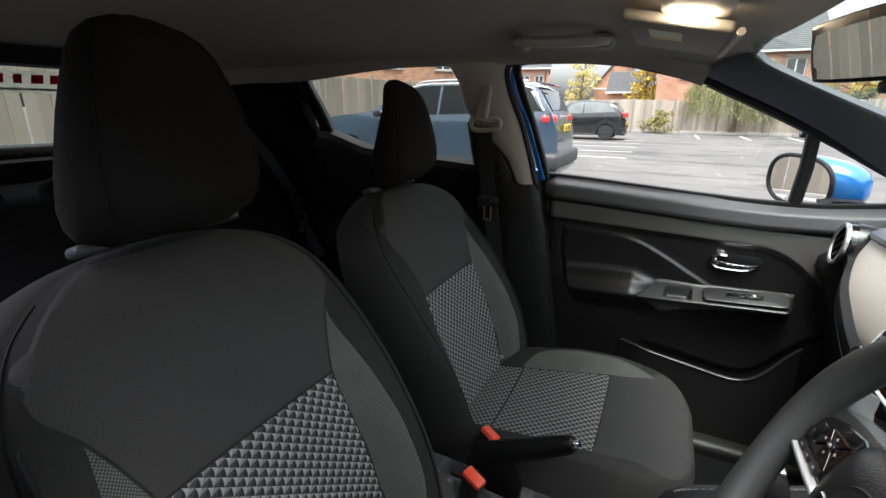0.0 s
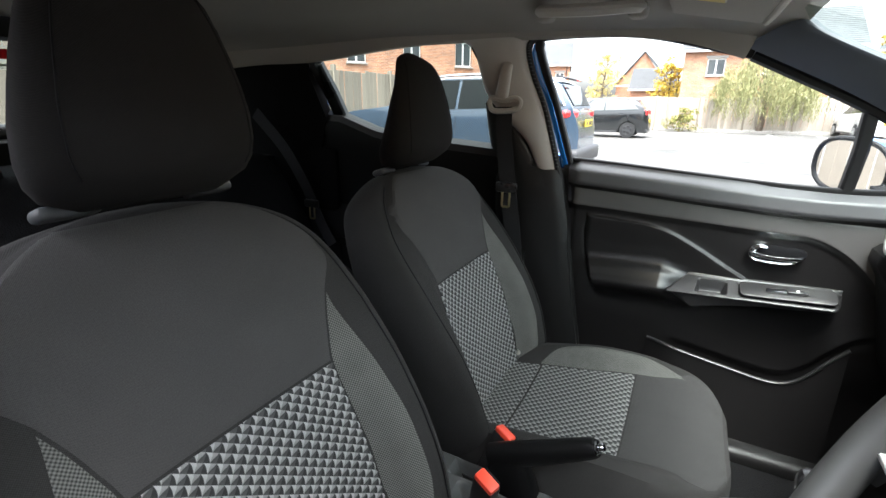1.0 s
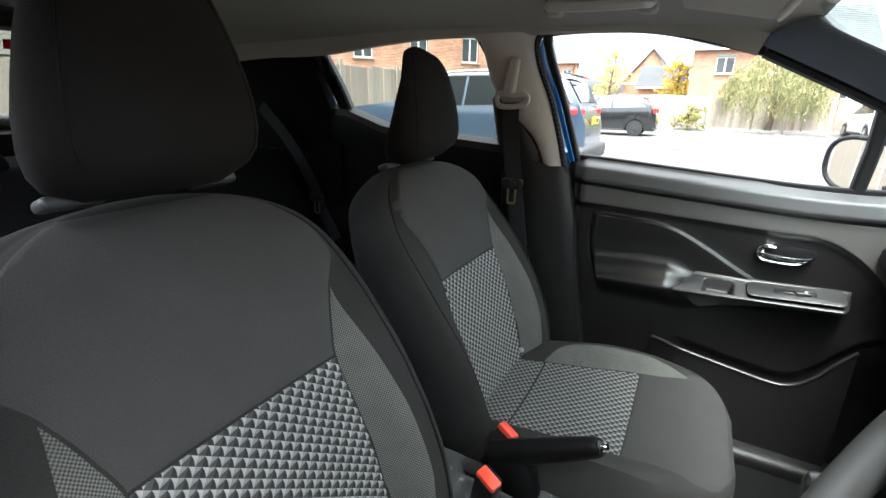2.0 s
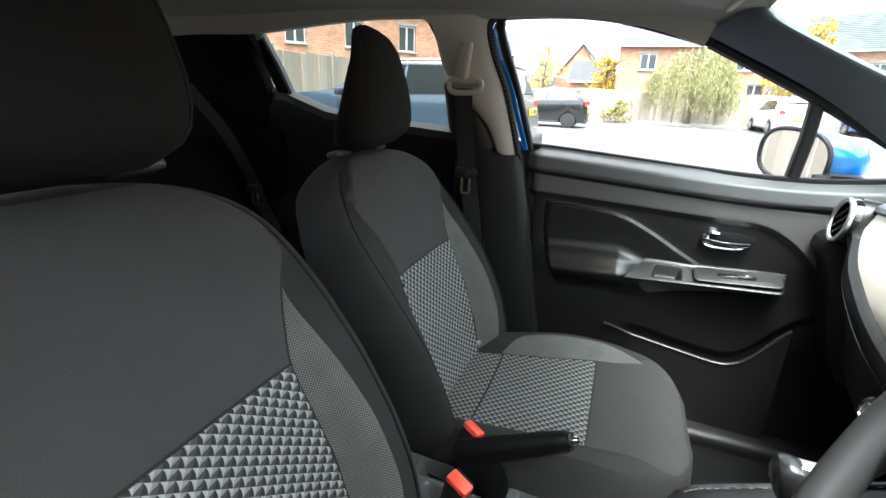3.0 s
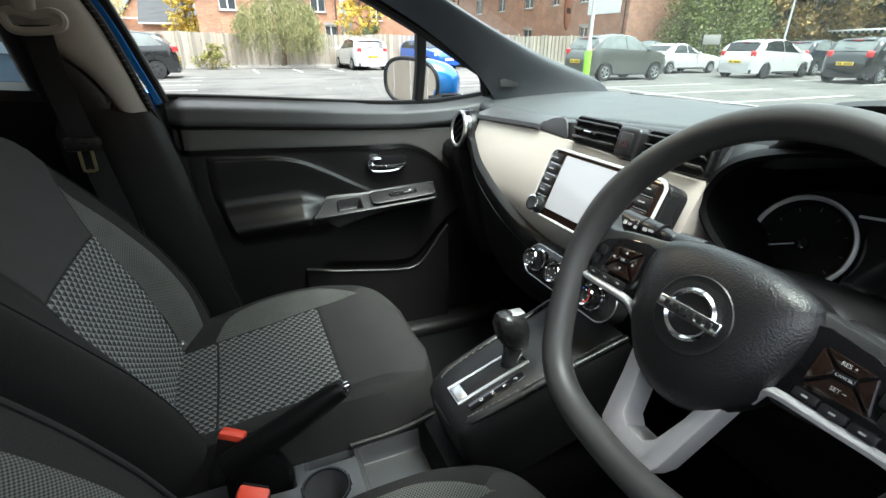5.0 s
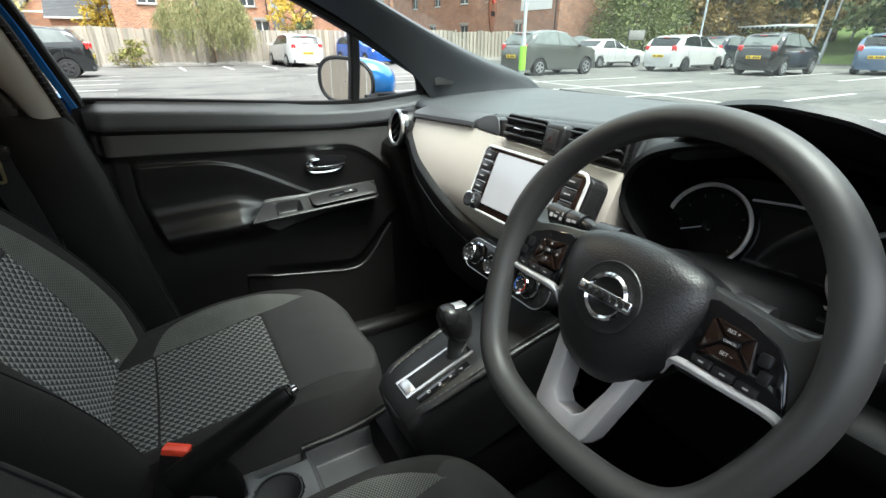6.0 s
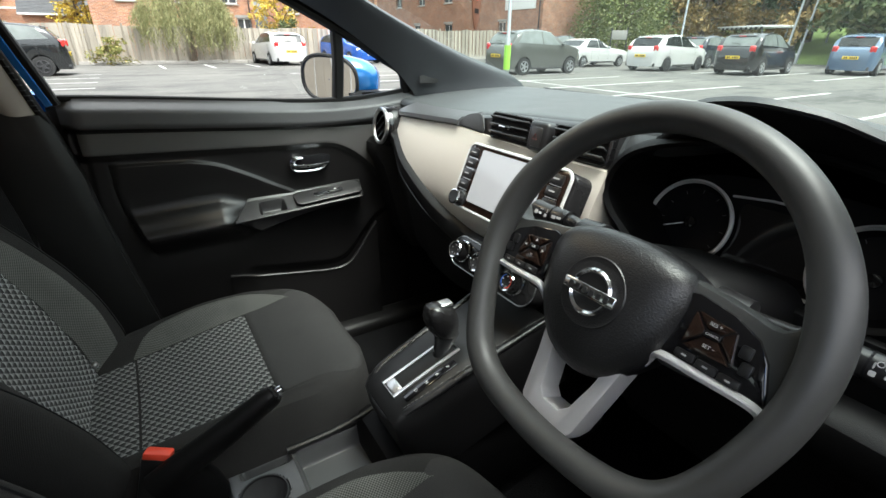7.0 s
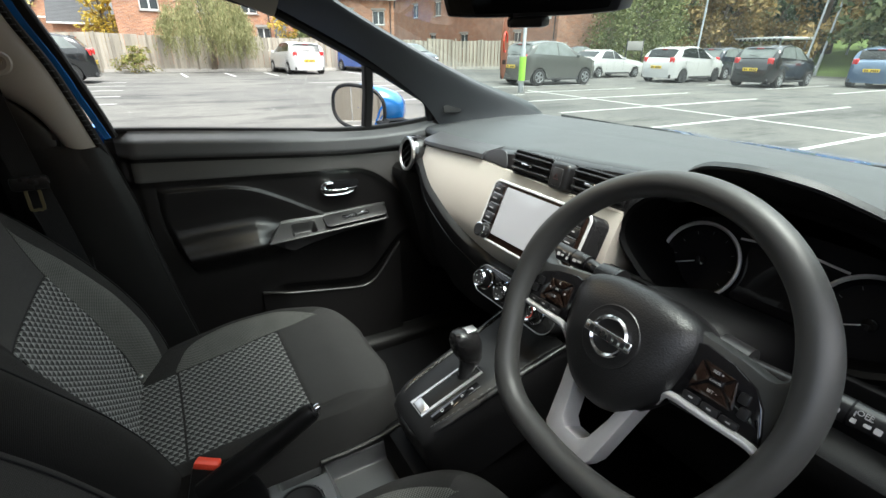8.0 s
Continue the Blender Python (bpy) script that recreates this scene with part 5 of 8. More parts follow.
def rim_path(r=0.160, n=120):
    """The rim's middle line: round above, with a flattened bottom between two soft corners."""
    out = []
    for i in range(n):
        t = 360 * i / n
        k = 1 + 0.095 * math.exp(-((t - 231) / 20) ** 2) + 0.095 * math.exp(-((t - 309) / 20) ** 2)
        out.append(RIM_C + Vector((r * k * math.cos(radians(t)), r * k * math.sin(radians(t)), 0)))
    return out


def rim_scale(n=120):
    """The rim is fuller where the hands rest, at the side spokes and the lower corners."""
    out = []
    for i in range(n):
        t = 360 * i / n
        out.append(1 + 0.10 * (math.exp(-((t - 18) / 16) ** 2) + math.exp(-((t - 162) / 16) ** 2)) + 0.08 * (math.exp(-((t - 231) / 22) ** 2) + math.exp(-((t - 309) / 22) ** 2)))
    return out


bm = sweep(rim_path(), [(0.0142 * math.cos(2 * math.pi * j / 20), 0.0162 * math.sin(2 * math.pi * j / 20)) for j in range(20)], closed=True, up=(0, 0, 1), scale=rim_scale())
bm.transform(WH)
part("rim", bm, M_LEATHER, wheel, "grained black leather rim")
# hub pad: a dome that tapers to the spokes
P = []
hub = [(p[0], p[1]) for p in spline([(x, y, 0) for x, y in ((0.002, 0.054), (0.038, 0.052), (0.066, 0.043), (0.0775, 0.026), (0.0775, 0.0), (0.0715, -0.028), (0.057, -0.054), (0.034, -0.078), (0.004, -0.087), (-0.030, -0.078), (-0.053, -0.054), (-0.0675, -0.028), (-0.0735, 0.0), (-0.0735, 0.026), (-0.062, 0.043), (-0.034, 0.052))], 4, True)]
for k, z in ((0.02, 0.001), (0.3, 0.0005), (0.42, 0.0), (0.6, -0.002), (0.8, -0.007), (0.93, -0.014), (0.985, -0.022), (1.0, -0.034), (0.98, -0.052), (0.9, -0.085)):
    P.append([(x * k, y * k, z) for x, y in hub])
bm = grid_bm(P, close_v=True, cap=True)
bm.transform(WH)
pad = part("hub_pad", bm, M_PAD, wheel, "grained black airbag cover")
part("emblem_disc", lathe([(0, 0), (0.034, 0), (0.033, 0.0012), (0.029, 0.0004), (0, 0.0006)], 40, m=WH @ pose(0.001, -0.007, -0.0002)), M_PAD, pad, "shallow round recess")
part("emblem_ring", lathe([(0.0178, 0.0), (0.0224, 0.0), (0.0224, 0.0030), (0.0202, 0.0050), (0.0178, 0.003)], 48, m=WH @ pose(0.001, -0.007, 0.0008)), M_POLISHED, pad, "chrome emblem ring")
part("emblem_bar", rbox(0.058, 0.0112, 0.0045, 0.0018, 3, m=WH @ pose(0.001, -0.007, 0.0045)), M_POLISHED, pad, "chrome bar across the ring")
for k in range(6):
    part("emblem_inlay", rbox(0.0052, 0.0060, 0.0008, 0.0003, 1, m=WH @ pose(-0.0186 + 0.0079 * k, -0.007, 0.0067)), M_PAD, pad)
for sx in (-0.042, 0.044):
    part("horn_mark", prism(rrect(0.008, 0.003, 0.001), 0.0004, m=WH @ pose(sx, 0.005, -0.003, 0, 0, 20)), M_DIAL, pad)
# spokes
for sg in (-1, 1):
    sp = [(p[0], p[1]) for p in spline([(sg * x, y, 0) for x, y in ((0.05, 0.036), (0.080, 0.038), (0.112, 0.034), (0.138, 0.030), (0.156, 0.046), (0.162, 0.0), (0.161, -0.035), (0.158, -0.064), (0.151, -0.038), (0.12, -0.033), (0.06, -0.033))], 4, True)]
    s_pt = part("spoke", prism(sp if sg < 0 else sp[::-1], 0.024, m=WH @ pose(0, 0, -0.046), bevel=0.007), M_LEATHER, wheel, "black side spoke")
    bz = [(sg * x, y) for x, y in ((0.072, 0.029), (0.080, 0.031), (0.109, 0.026), (0.130, 0.017), (0.141, 0.004), (0.148, -0.0145), (0.150, -0.024), (0.070, -0.025))]
    part("button_panel", prism(bz if sg < 0 else bz[::-1], 0.006, m=WH @ pose(0, 0, -0.024), bevel=0.002), M_GLOSS, s_pt, "gloss black button panel")
    edge_line = spline([(0.060, -0.044, -0.030), (0.067, -0.032, -0.021), (0.076, -0.0278, -0.0165), (0.107, -0.0278, -0.0165), (0.145, -0.0283, -0.017), (0.154, -0.036, -0.018), (0.157, -0.050, -0.021)], 5)
    part("silver_edge", sweep([WH @ Vector((sg * x, y, z)) for x, y, z in edge_line], rect(0.0055, 0.008), up=(1, 0, 0)), M_SILVER, s_pt, "silver lower edge")
    cx, cy = sg * (0.102 if sg > 0 else 0.096), 0.003
    tri = [[(-0.0165, 0.0155), (0.0125, 0.0125), (0.005, 0.0052), (-0.005, 0.0052)], [(-0.018, -0.0145), (-0.005, -0.0012), (0.005, -0.0012), (0.0185, -0.0142)], [(-0.0185, 0.0140), (-0.0068, 0.0035), (-0.0068, 0.0005), (-0.0195, -0.0125)], [(0.0145, 0.0112), (0.0200, -0.0125), (0.0068, 0.0005), (0.0068, 0.0035)]]
    for q in tri:
        q = [(cx + sg * x, cy + y) for x, y in q]
        part("key", prism(q if sg < 0 else q[::-1], 0.0026, m=WH @ pose(0, 0, -0.018), bevel=0.0007), M_BROWN_REFLECT, s_pt, "gloss black key, its brown reflection put into the colour")
    part("centre_key", prism([(cx + x, cy + 0.002 + y) for x, y in rrect(0.0125, 0.006, 0.0018)], 0.0038, m=WH @ pose(0, 0, -0.018), bevel=0.0008), M_GLOSS, s_pt)
    for k in range(3):
        kx, ky = sg * (0.0895 + 0.0175 * k), -0.0187 - 0.0008 * k
        kb = part("key", prism([(kx + x, ky + y) for x, y in rrect(0.0160, 0.0068, 0.0015)], 0.0030, m=WH @ pose(0, 0, -0.018), bevel=0.0007), M_PLASTIC_SMOOTH, s_pt)
        part("key_mark", prism(rrect(0.0042, 0.0014, 0.0005), 0.0003, m=WH @ pose(kx, ky, -0.0151)), M_PRINT, kb)
    for k in range(2):
        kx, ky = sg * (0.1265 + 0.0045 * k), 0.0048 - 0.0115 * k
        kb = part("key", prism([(kx + x, ky + y) for x, y in rrect(0.0085, 0.0100, 0.0018)], 0.0030, m=WH @ pose(0, 0, -0.018), bevel=0.0007), M_PLASTIC_SMOOTH, s_pt)
    if sg > 0:
        words("RES +", 0.0040, WH @ pose(cx - 0.001, cy + 0.0102, -0.0152), M_PRINT, s_pt)
        words("CANCEL", 0.0027, WH @ pose(cx, cy + 0.002, -0.0140), M_PRINT, s_pt)
        words("SET −", 0.0040, WH @ pose(cx + 0.001, cy - 0.0078, -0.0152), M_PRINT, s_pt)
    else:
        words("OK", 0.0038, WH @ pose(cx, cy + 0.002, -0.0140), M_PRINT, s_pt)
        for dx, dy, rz in ((0, 0.0098, 90), (0, -0.0072, -90), (-0.0125, 0.001, 180), (0.0125, 0.001, 0)):
            part("arrow_mark", prism([(0.0016, 0), (-0.0012, 0.0016), (-0.0012, -0.0016)], 0.0003, m=WH @ pose(cx + dx, cy + dy, -0.0152, 0, 0, rz)), M_PRINT, s_pt)
# V-shaped lower spoke
bm = prism([(-0.050, -0.040), (-0.044, -0.090), (-0.0405, -0.138), (-0.033, -0.150), (-0.020, -0.154), (0.010, -0.154), (0.022, -0.150), (0.029, -0.138), (0.040, -0.092), (0.052, -0.040), (0.036, -0.048), (0.025, -0.090), (0.014, -0.120), (0.006, -0.128), (-0.014, -0.128), (-0.022, -0.120), (-0.026, -0.090), (-0.034, -0.048)], 0.030, bevel=0.003)
bm.transform(WH @ pose(0.002, 0, -0.050))
part("lower_spoke", bm, M_SILVER, wheel, "satin silver V-shaped lower spoke")
# shroud and column near-black, the footwell's shade put into their colour
P = []
for z, k in ((-0.075, 0.80), (-0.082, 0.93), (-0.10, 1.0), (-0.16, 1.04), (-0.26, 1.10)):
    P.append([WH @ Vector((0.006 + x * k, 0.004 + y * k - 0.10 * (z + 0.08), z)) for x, y in rrect(0.150, 0.088, 0.034, 8)])
part("column_shroud", grid_bm(P, close_v=True, cap=True), M_BLACK, wheel, "black shroud of the steering column")
part("column", lathe([(0.0, -0.30), (0.06, -0.30), (0.065, -0.20), (0.06, -0.12), (0.05, -0.07), (0.0, -0.07)], 28, m=WH @ pose(0, -0.02, 0)), M_BLACK, wheel, "black steering column shroud")


def stalk(sg, lab):
    """A column stalk: thin at the column, with a fat rotary end."""
    y0, z0, far = (0.043, -0.078, 0.176) if sg < 0 else (0.029, -0.082, 0.215)
    def at(x, up=0.0, out=0.0):
        return Vector((sg * x, y0 + up, z0 + out))
    st = part("stalk", sweep([WH @ Vector(p) for p in spline([at(0.04, -0.010, -0.010), at(0.08, -0.006, -0.004), at(far - 0.075, -0.002), at(far - 0.055), at(far - 0.014), at(far - 0.004), at(far)], 5)], [(0.0100 * math.cos(2 * math.pi * j / 16), 0.0100 * math.sin(2 * math.pi * j / 16)) for j in range(16)], scale=[0.80] * 5 + [0.85] * 5 + [0.98] * 5 + [1.15] * 5 + [1.2] * 5 + [1.15, 1.08, 0.98, 0.85, 0.66, 0.4], up=(-1, 0, 0.3)), M_PLASTIC_SMOOTH, wheel, lab)
    for d in (0.036, 0.060):
        part("stalk_ring", sweep([WH @ at(far - d - e) for e in (0.0, 0.0016)], ring(0.0122, 16), up=(-1, 0, 0.3)), M_DIAL, st)
    for d, dy, w, hh in ((0.016, -0.003, 0.005, 0.005), (0.023, -0.003, 0.005, 0.003), (0.024, 0.002, 0.006, 0.0012), (0.032, -0.004, 0.004, 0.004), (0.033, 0.002, 0.0012, 0.005), (0.045, -0.002, 0.006, 0.004), (0.053, -0.001, 0.007, 0.003)):
        part("stalk_mark", prism(rrect(w, hh, 0.0009), 0.0006, m=WH @ pose(sg * (far - d), y0 + dy, z0 + 0.0116 - 0.03 * abs(dy))), M_PRINT, st)
    if sg > 0:
        words("OFF", 0.0062, WH @ pose(0.188, y0 + 0.004, z0 + 0.0122), M_PRINT, st)
    part("stalk_boss", lathe([(0.0, 0.0), (0.020, 0.0), (0.0185, 0.03), (0.0, 0.034)], 20, m=WH @ pose(sg * 0.066, y0 - 0.007, z0 - 0.006, 0, sg * 90, 0)), M_PLASTIC_SMOOTH, wheel, "black stalk boot")
    return st


stalk(-1, "black light stalk with white symbols")
stalk(1, "black wiper stalk with white symbols")

# ================= centre console =================
console = thing("centre_console", "black plastic console with tray, cup holder and gear surround", "console", kind="structure")
M_TRAY = mat("satin_tray_plastic", (0.008, 0.0082, 0.0086), 0.44, grain=0.2, scale=900)
M_STITCH = mat("grey_thread", (0.16, 0.16, 0.16), 0.7)
GT = Matrix.Translation((0.10, -0.028, 0.612)) @ pose(0, 0, 0, 0, -20, 0)
P = []
for s, hw, dz in ((-0.085, 0.050, -0.045), (-0.078, 0.060, -0.012), (-0.062, 0.066, 0.0), (0.0, 0.070, 0.002), (0.08, 0.074, 0.002), (0.16, 0.080, 0.002), (0.24, 0.088, 0.0)):
    row = []
    for w, z in ((-1.12, -0.16), (-1.1, -0.05), (-1.05, -0.018), (-0.94, -0.004), (-0.8, 0.0), (-0.4, 0.001), (0, 0.001), (0.4, 0.001), (0.8, 0.0), (0.94, -0.004), (1.05, -0.018), (1.1, -0.05), (1.12, -0.16)):
        row.append(GT @ Vector((s, w * hw, z + dz)))
    P.append(row)
part("gear_surround", grid_bm(P, close_v=True, cap=True), M_TRAY, console, "black stitched gear surround")
def rim_line(inset, up):
    """Edge of the gear surround: forward along one side, round the nose and back along the other."""
    side = [(0.24, 0.088), (0.16, 0.080), (0.08, 0.074), (0.0, 0.069), (-0.045, 0.063), (-0.068, 0.050), (-0.078, 0.028)]
    pts = [(a, b - inset) for a, b in side] + [(-0.082 + inset, 0.0)] + [(a, -b + inset) for a, b in side[::-1]]
    return [GT @ Vector((a, b, up - 0.02 * max(0.0, (-0.03 - a) / 0.05) ** 2)) for a, b, _ in spline([(a, b, 0) for a, b in pts], 10)]


part("padded_rim", sweep(rim_line(0.004, -0.001), ring(0.0065, 10, 0.8), up=(-0.34, 0, 0.94)), M_PLASTIC_SMOOTH, console, "padded black leather edge")
ln = rim_line(0.0105, 0.0035)
for i in range(3, len(ln) - 3, 2):
    d = (ln[i + 1] - ln[i - 1]).normalized()
    part("stitch", sweep([ln[i] - d * 0.0026, ln[i], ln[i] + d * 0.0026], ring(0.0007, 5)), M_STITCH, console)
part("gate_frame", sweep([GT @ Vector((x, y, 0.004)) for x, y in ((-0.052, -0.022), (-0.052, 0.016), (0.085, 0.016), (0.085, -0.022))], rect(0.0055, 0.005), closed=True, up=(-0.5, 0, 0.86)), M_SATIN, console, "chrome gate frame")
part("gate_foot", rbox(0.018, 0.032, 0.005, 0.002, m=GT @ pose(-0.041, -0.003, 0.004)), M_SATIN, console)
part("gate_cover", rbox(0.125, 0.032, 0.004, 0.0015, m=GT @ pose(0.018, -0.003, 0.0025)), M_PLASTIC, console)
pos = part("gear_letters", rbox(0.105, 0.015, 0.003, 0.001, m=GT @ pose(0.012, -0.040, 0.003)), M_GLOSS, console, "gloss black gear position strip")
for k, ch in enumerate("PRND"):
    words(ch, 0.0085, GT @ pose(0.048 - 0.022 * k, -0.040, 0.0047, 0, 0, -90), M_WHITE, pos)
# selector
lever = thing("gear_selector", "black gear selector with a chrome cap", "gear lever")
KN = Matrix.Translation((0.150, -0.030, 0.600)) @ pose(0, 0, 0, 0, 6, 0)
P = []
for z, a, b2, dx in ((0.066, 0.012, 0.012, 0.004), (0.070, 0.020, 0.018, 0.002), (0.080, 0.0265, 0.0225, -0.002), (0.094, 0.0305, 0.0250, -0.006), (0.108, 0.0315, 0.0252, -0.009), (0.119, 0.0295, 0.0232, -0.011), (0.127, 0.0250, 0.0195, -0.012), (0.132, 0.0170, 0.0130, -0.012), (0.134, 0.008, 0.006, -0.012)):
    P.append([KN @ Vector((dx + a * math.copysign(abs(math.cos(t)) ** 0.8, math.cos(t)), b2 * math.copysign(abs(math.sin(t)) ** 0.8, math.sin(t)), z - 0.16 * a * math.cos(t))) for t in np.linspace(0, 2 * math.pi, 36, endpoint=False)])
part("knob", grid_bm(P, close_v=True, cap=True), M_PLASTIC_SMOOTH, lever, "smooth black bulbous knob")
P = []
for z, a, b2, dx in ((0.008, 0.0135, 0.0125, 0.0), (0.030, 0.0150, 0.0135, 0.001), (0.050, 0.0175, 0.0150, 0.004), (0.068, 0.0215, 0.0175, 0.006), (0.080, 0.0250, 0.0200, 0.006), (0.086, 0.0200, 0.0160, 0.004)):
    P.append([KN @ Vector((dx + a * math.cos(t), b2 * math.sin(t), z - 0.30 * a * math.cos(t) * (z / 0.08))) for t in np.linspace(0, 2 * math.pi, 30, endpoint=False)])
part("collar", grid_bm(P, close_v=True, cap=True), mat("grey_lever_sleeve", (0.035, 0.037, 0.038), 0.22, coat=0.3), lever, "gloss dark grey sleeve")
part("cap", rbox(0.040, 0.020, 0.006, 0.0028, 3, m=KN @ pose(-0.012, 0, 0.1315, 0, -7, 0)), M_SATIN, lever, "chrome cap")
# tray, tunnel and cup holder behind the gear surround
def tray_z(x, y):
    """Height of the console's upper face between the seats."""
    z = 0.468 + 0.006 * hump(x, -0.6, -0.25, 0.1)
    z -= 0.040 * hump(x, -0.098, 0.2, 0.016) * hump(y, -0.046, 0.048, 0.016)
    z -= 0.065 * hump(math.hypot(x + 0.164, y + 0.012), -1, 0.035, 0.008)
    z -= 0.040 * hump(x, -0.185, -0.112, 0.010) * hump(y, 0.034, 0.051, 0.006)
    z -= 0.045 * hump(x, -0.37, -0.215, 0.02) * hump(y, 0.010, 0.050, 0.010)
    z -= 0.035 * hump(x, -0.34, -0.26, 0.02) * hump(y, -0.045, -0.005, 0.012)
    return z


P = []
for x in np.linspace(-0.50, 0.06, 150):
    row = [(x, y, tray_z(x, y) - 0.012 * hump(abs(y + 0.009), 0.064, 0.2, 0.012)) for y in np.linspace(-0.077, 0.058, 75)]
    P.append([(x, -0.080, 0.30), (x, -0.079, 0.44)] + row + [(x, 0.060, 0.44), (x, 0.061, 0.30)])
part("tray", grid_bm(P), mat("satin_grey_tray", (0.085, 0.087, 0.089), 0.32, grain=0.2, scale=900), console, "satin grey-black tray with a cup holder")
part("cup_ring", lathe([(0.0345, 0.0), (0.0385, 0.0), (0.0375, 0.0035), (0.0355, 0.0035)], 40, m=pose(-0.164, -0.012, 0.4665)), M_TRAY, console)
part("side_rim", sweep(spline([(-0.11, 0.052, 0.472), (-0.02, 0.052, 0.474), (0.06, 0.052, 0.490)], 5), ring(0.006, 8)), M_TRAY, console)
# near-black tunnel, darkened in its colour for the shade under the dashboard
part("tunnel_side", rbox(0.56, 0.19, 0.20, 0.03, m=pose(0.30, -0.012, 0.39)), M_BLACK, console, "black tunnel cover under the dashboard")

M_HANDGRIP = mat("worn_black_leather", (0.0035, 0.0035, 0.0037), 0.45, grain=0.4, scale=700, spec=0.28)
brake = thing("handbrake", "black handbrake lever with a chrome release button", "handbrake")
hb = spline([(-0.300, 0.046, 0.512), (-0.265, 0.044, 0.534), (-0.225, 0.041, 0.557), (-0.185, 0.038, 0.580), (-0.148, 0.035, 0.602), (-0.118, 0.032, 0.620)], 5)
part("grip", sweep(hb, [(0.0155 * math.cos(2 * math.pi * j / 16), 0.0185 * math.sin(2 * math.pi * j / 16)) for j in range(16)], scale=list(np.linspace(1.45, 1.02, 24)) + [0.98, 0.86]), M_HANDGRIP, brake, "black leather grip")
part("grip_end", lathe([(0.0085, 0.0), (0.0135, 0.0), (0.0130, 0.003), (0.0100, 0.0045), (0.0085, 0.002)], 24, m=Matrix.Translation((-0.1175, 0.032, 0.6203)) @ pose(0, 0, 0, 0, 60, -5)), M_PLASTIC_SMOOTH, brake, "rounded plastic end")
part("release_button", lathe([(0, 0), (0.0075, 0), (0.0075, 0.011), (0.0055, 0.015), (0, 0.0155)], 20, m=Matrix.Translation((-0.119, 0.032, 0.6195)) @ pose(0, 0, 0, 0, 60, -5)), M_CHROME, brake, "chrome release button")
P = []
for z, x0, x1, hw in ((0.440, -0.31, -0.205, 0.024), (0.475, -0.31, -0.210, 0.023), (0.500, -0.308, -0.218, 0.021), (0.525, -0.30, -0.232, 0.018), (0.545, -0.285, -0.245, 0.012)):
    P.append([((x0 + x1) / 2 + (x1 - x0) / 2 * math.copysign(abs(math.cos(t)) ** 0.6, math.cos(t)), 0.042 + hw * math.copysign(abs(math.sin(t)) ** 0.6, math.sin(t)), z) for t in np.linspace(0, 2 * math.pi, 24, endpoint=False)])
part("gaiter", grid_bm(P, close_v=True, cap=True), M_BLACK, brake, "soft black gaiter")

# ================= overhead =================
grab = thing("grab_handle", "grey-beige folding grab handle above the passenger window", "grab handle")
def under_roof(x, y, drop):
    return (x, y, roof_z(x, y) - drop)


part("bar", sweep(spline([under_roof(-0.405, 0.490, 0.004), under_roof(-0.402, 0.462, 0.016), under_roof(-0.385, 0.440, 0.022), under_roof(-0.33, 0.432, 0.026), under_roof(-0.27, 0.432, 0.026), under_roof(-0.215, 0.440, 0.022), under_roof(-0.200, 0.462, 0.016), under_roof(-0.196, 0.490, 0.004)], 5), rect(0.026, 0.024, 0.35)), M_TRIM, grab, "grey-beige bar")
for x in (-0.400, -0.202):
    part("mount", rbox(0.040, 0.050, 0.034, 0.012, 3, m=Matrix.Translation(under_roof(x, 0.494, 0.010))), M_LINER, grab)
visor = thing("sun_visor", "grey-beige folded sun visor with a pale sticker", "sun visor")
VM = pose(-0.055, 0.345, 1.340, 0, 10, 0)
part("flap", rbox(0.17, 0.36, 0.018, 0.008, 3, m=VM), M_LINER, visor, "grey-beige padded flap")
part("sticker", rbox(0.055, 0.105, 0.001, 0.0004, 1, m=VM @ pose(-0.015, -0.055, -0.0095)), mat("pale_sticker", (0.6, 0.58, 0.45), 0.6), visor, "pale warning sticker")
part("sticker_bar", rbox(0.05, 0.024, 0.0006, 0.0002, 1, m=VM @ pose(-0.015, -0.012, -0.0103)), mat("yellow_print", (0.65, 0.5, 0.12), 0.6), visor)
part("hinge", sweep(spline([(0.03, 0.49, 1.315), (0.035, 0.42, 1.318), (0.035, 0.16, 1.318)], 4), ring(0.006, 8)), M_TRIM, visor)
lampu = thing("map_lamp", "lit map lamp with a warm glowing lens in the roof", "lamp")
part("housing", rbox(0.10, 0.20, 0.018, 0.008, m=pose(-0.03, 0.095, 1.353, 0, 6, 0)), M_TRIM, lampu, "grey-beige lamp housing")
part("lens", rbox(0.062, 0.100, 0.016, 0.007, 3, m=pose(-0.036, 0.158, 1.341, 0, 6, 0)), M_LAMP, lampu, "glowing warm white lens")
mir = thing("rear_view_mirror", "black-framed rear-view mirror at the windscreen", "mirror")
MM = Matrix.Translation((0.128, -0.140, 1.270)) @ pose(0, 0, 0, 0, 0, 18) @ facing_back(0, 0, 0, -9).to_3x3().to_4x4()
outl = [(p[0], p[1]) for p in spline([(x, y, 0) for x, y in ((-0.122, 0.014), (-0.110, 0.027), (0.0, 0.031), (0.110, 0.027), (0.122, 0.014), (0.117, -0.026), (0.10, -0.034), (0.0, -0.036), (-0.10, -0.034), (-0.117, -0.026))], 4, True)]
part("housing", prism(outl, 0.032, m=MM @ pose(0, 0, -0.030), bevel=0.003), M_PLASTIC_SMOOTH, mir, "black plastic housing")
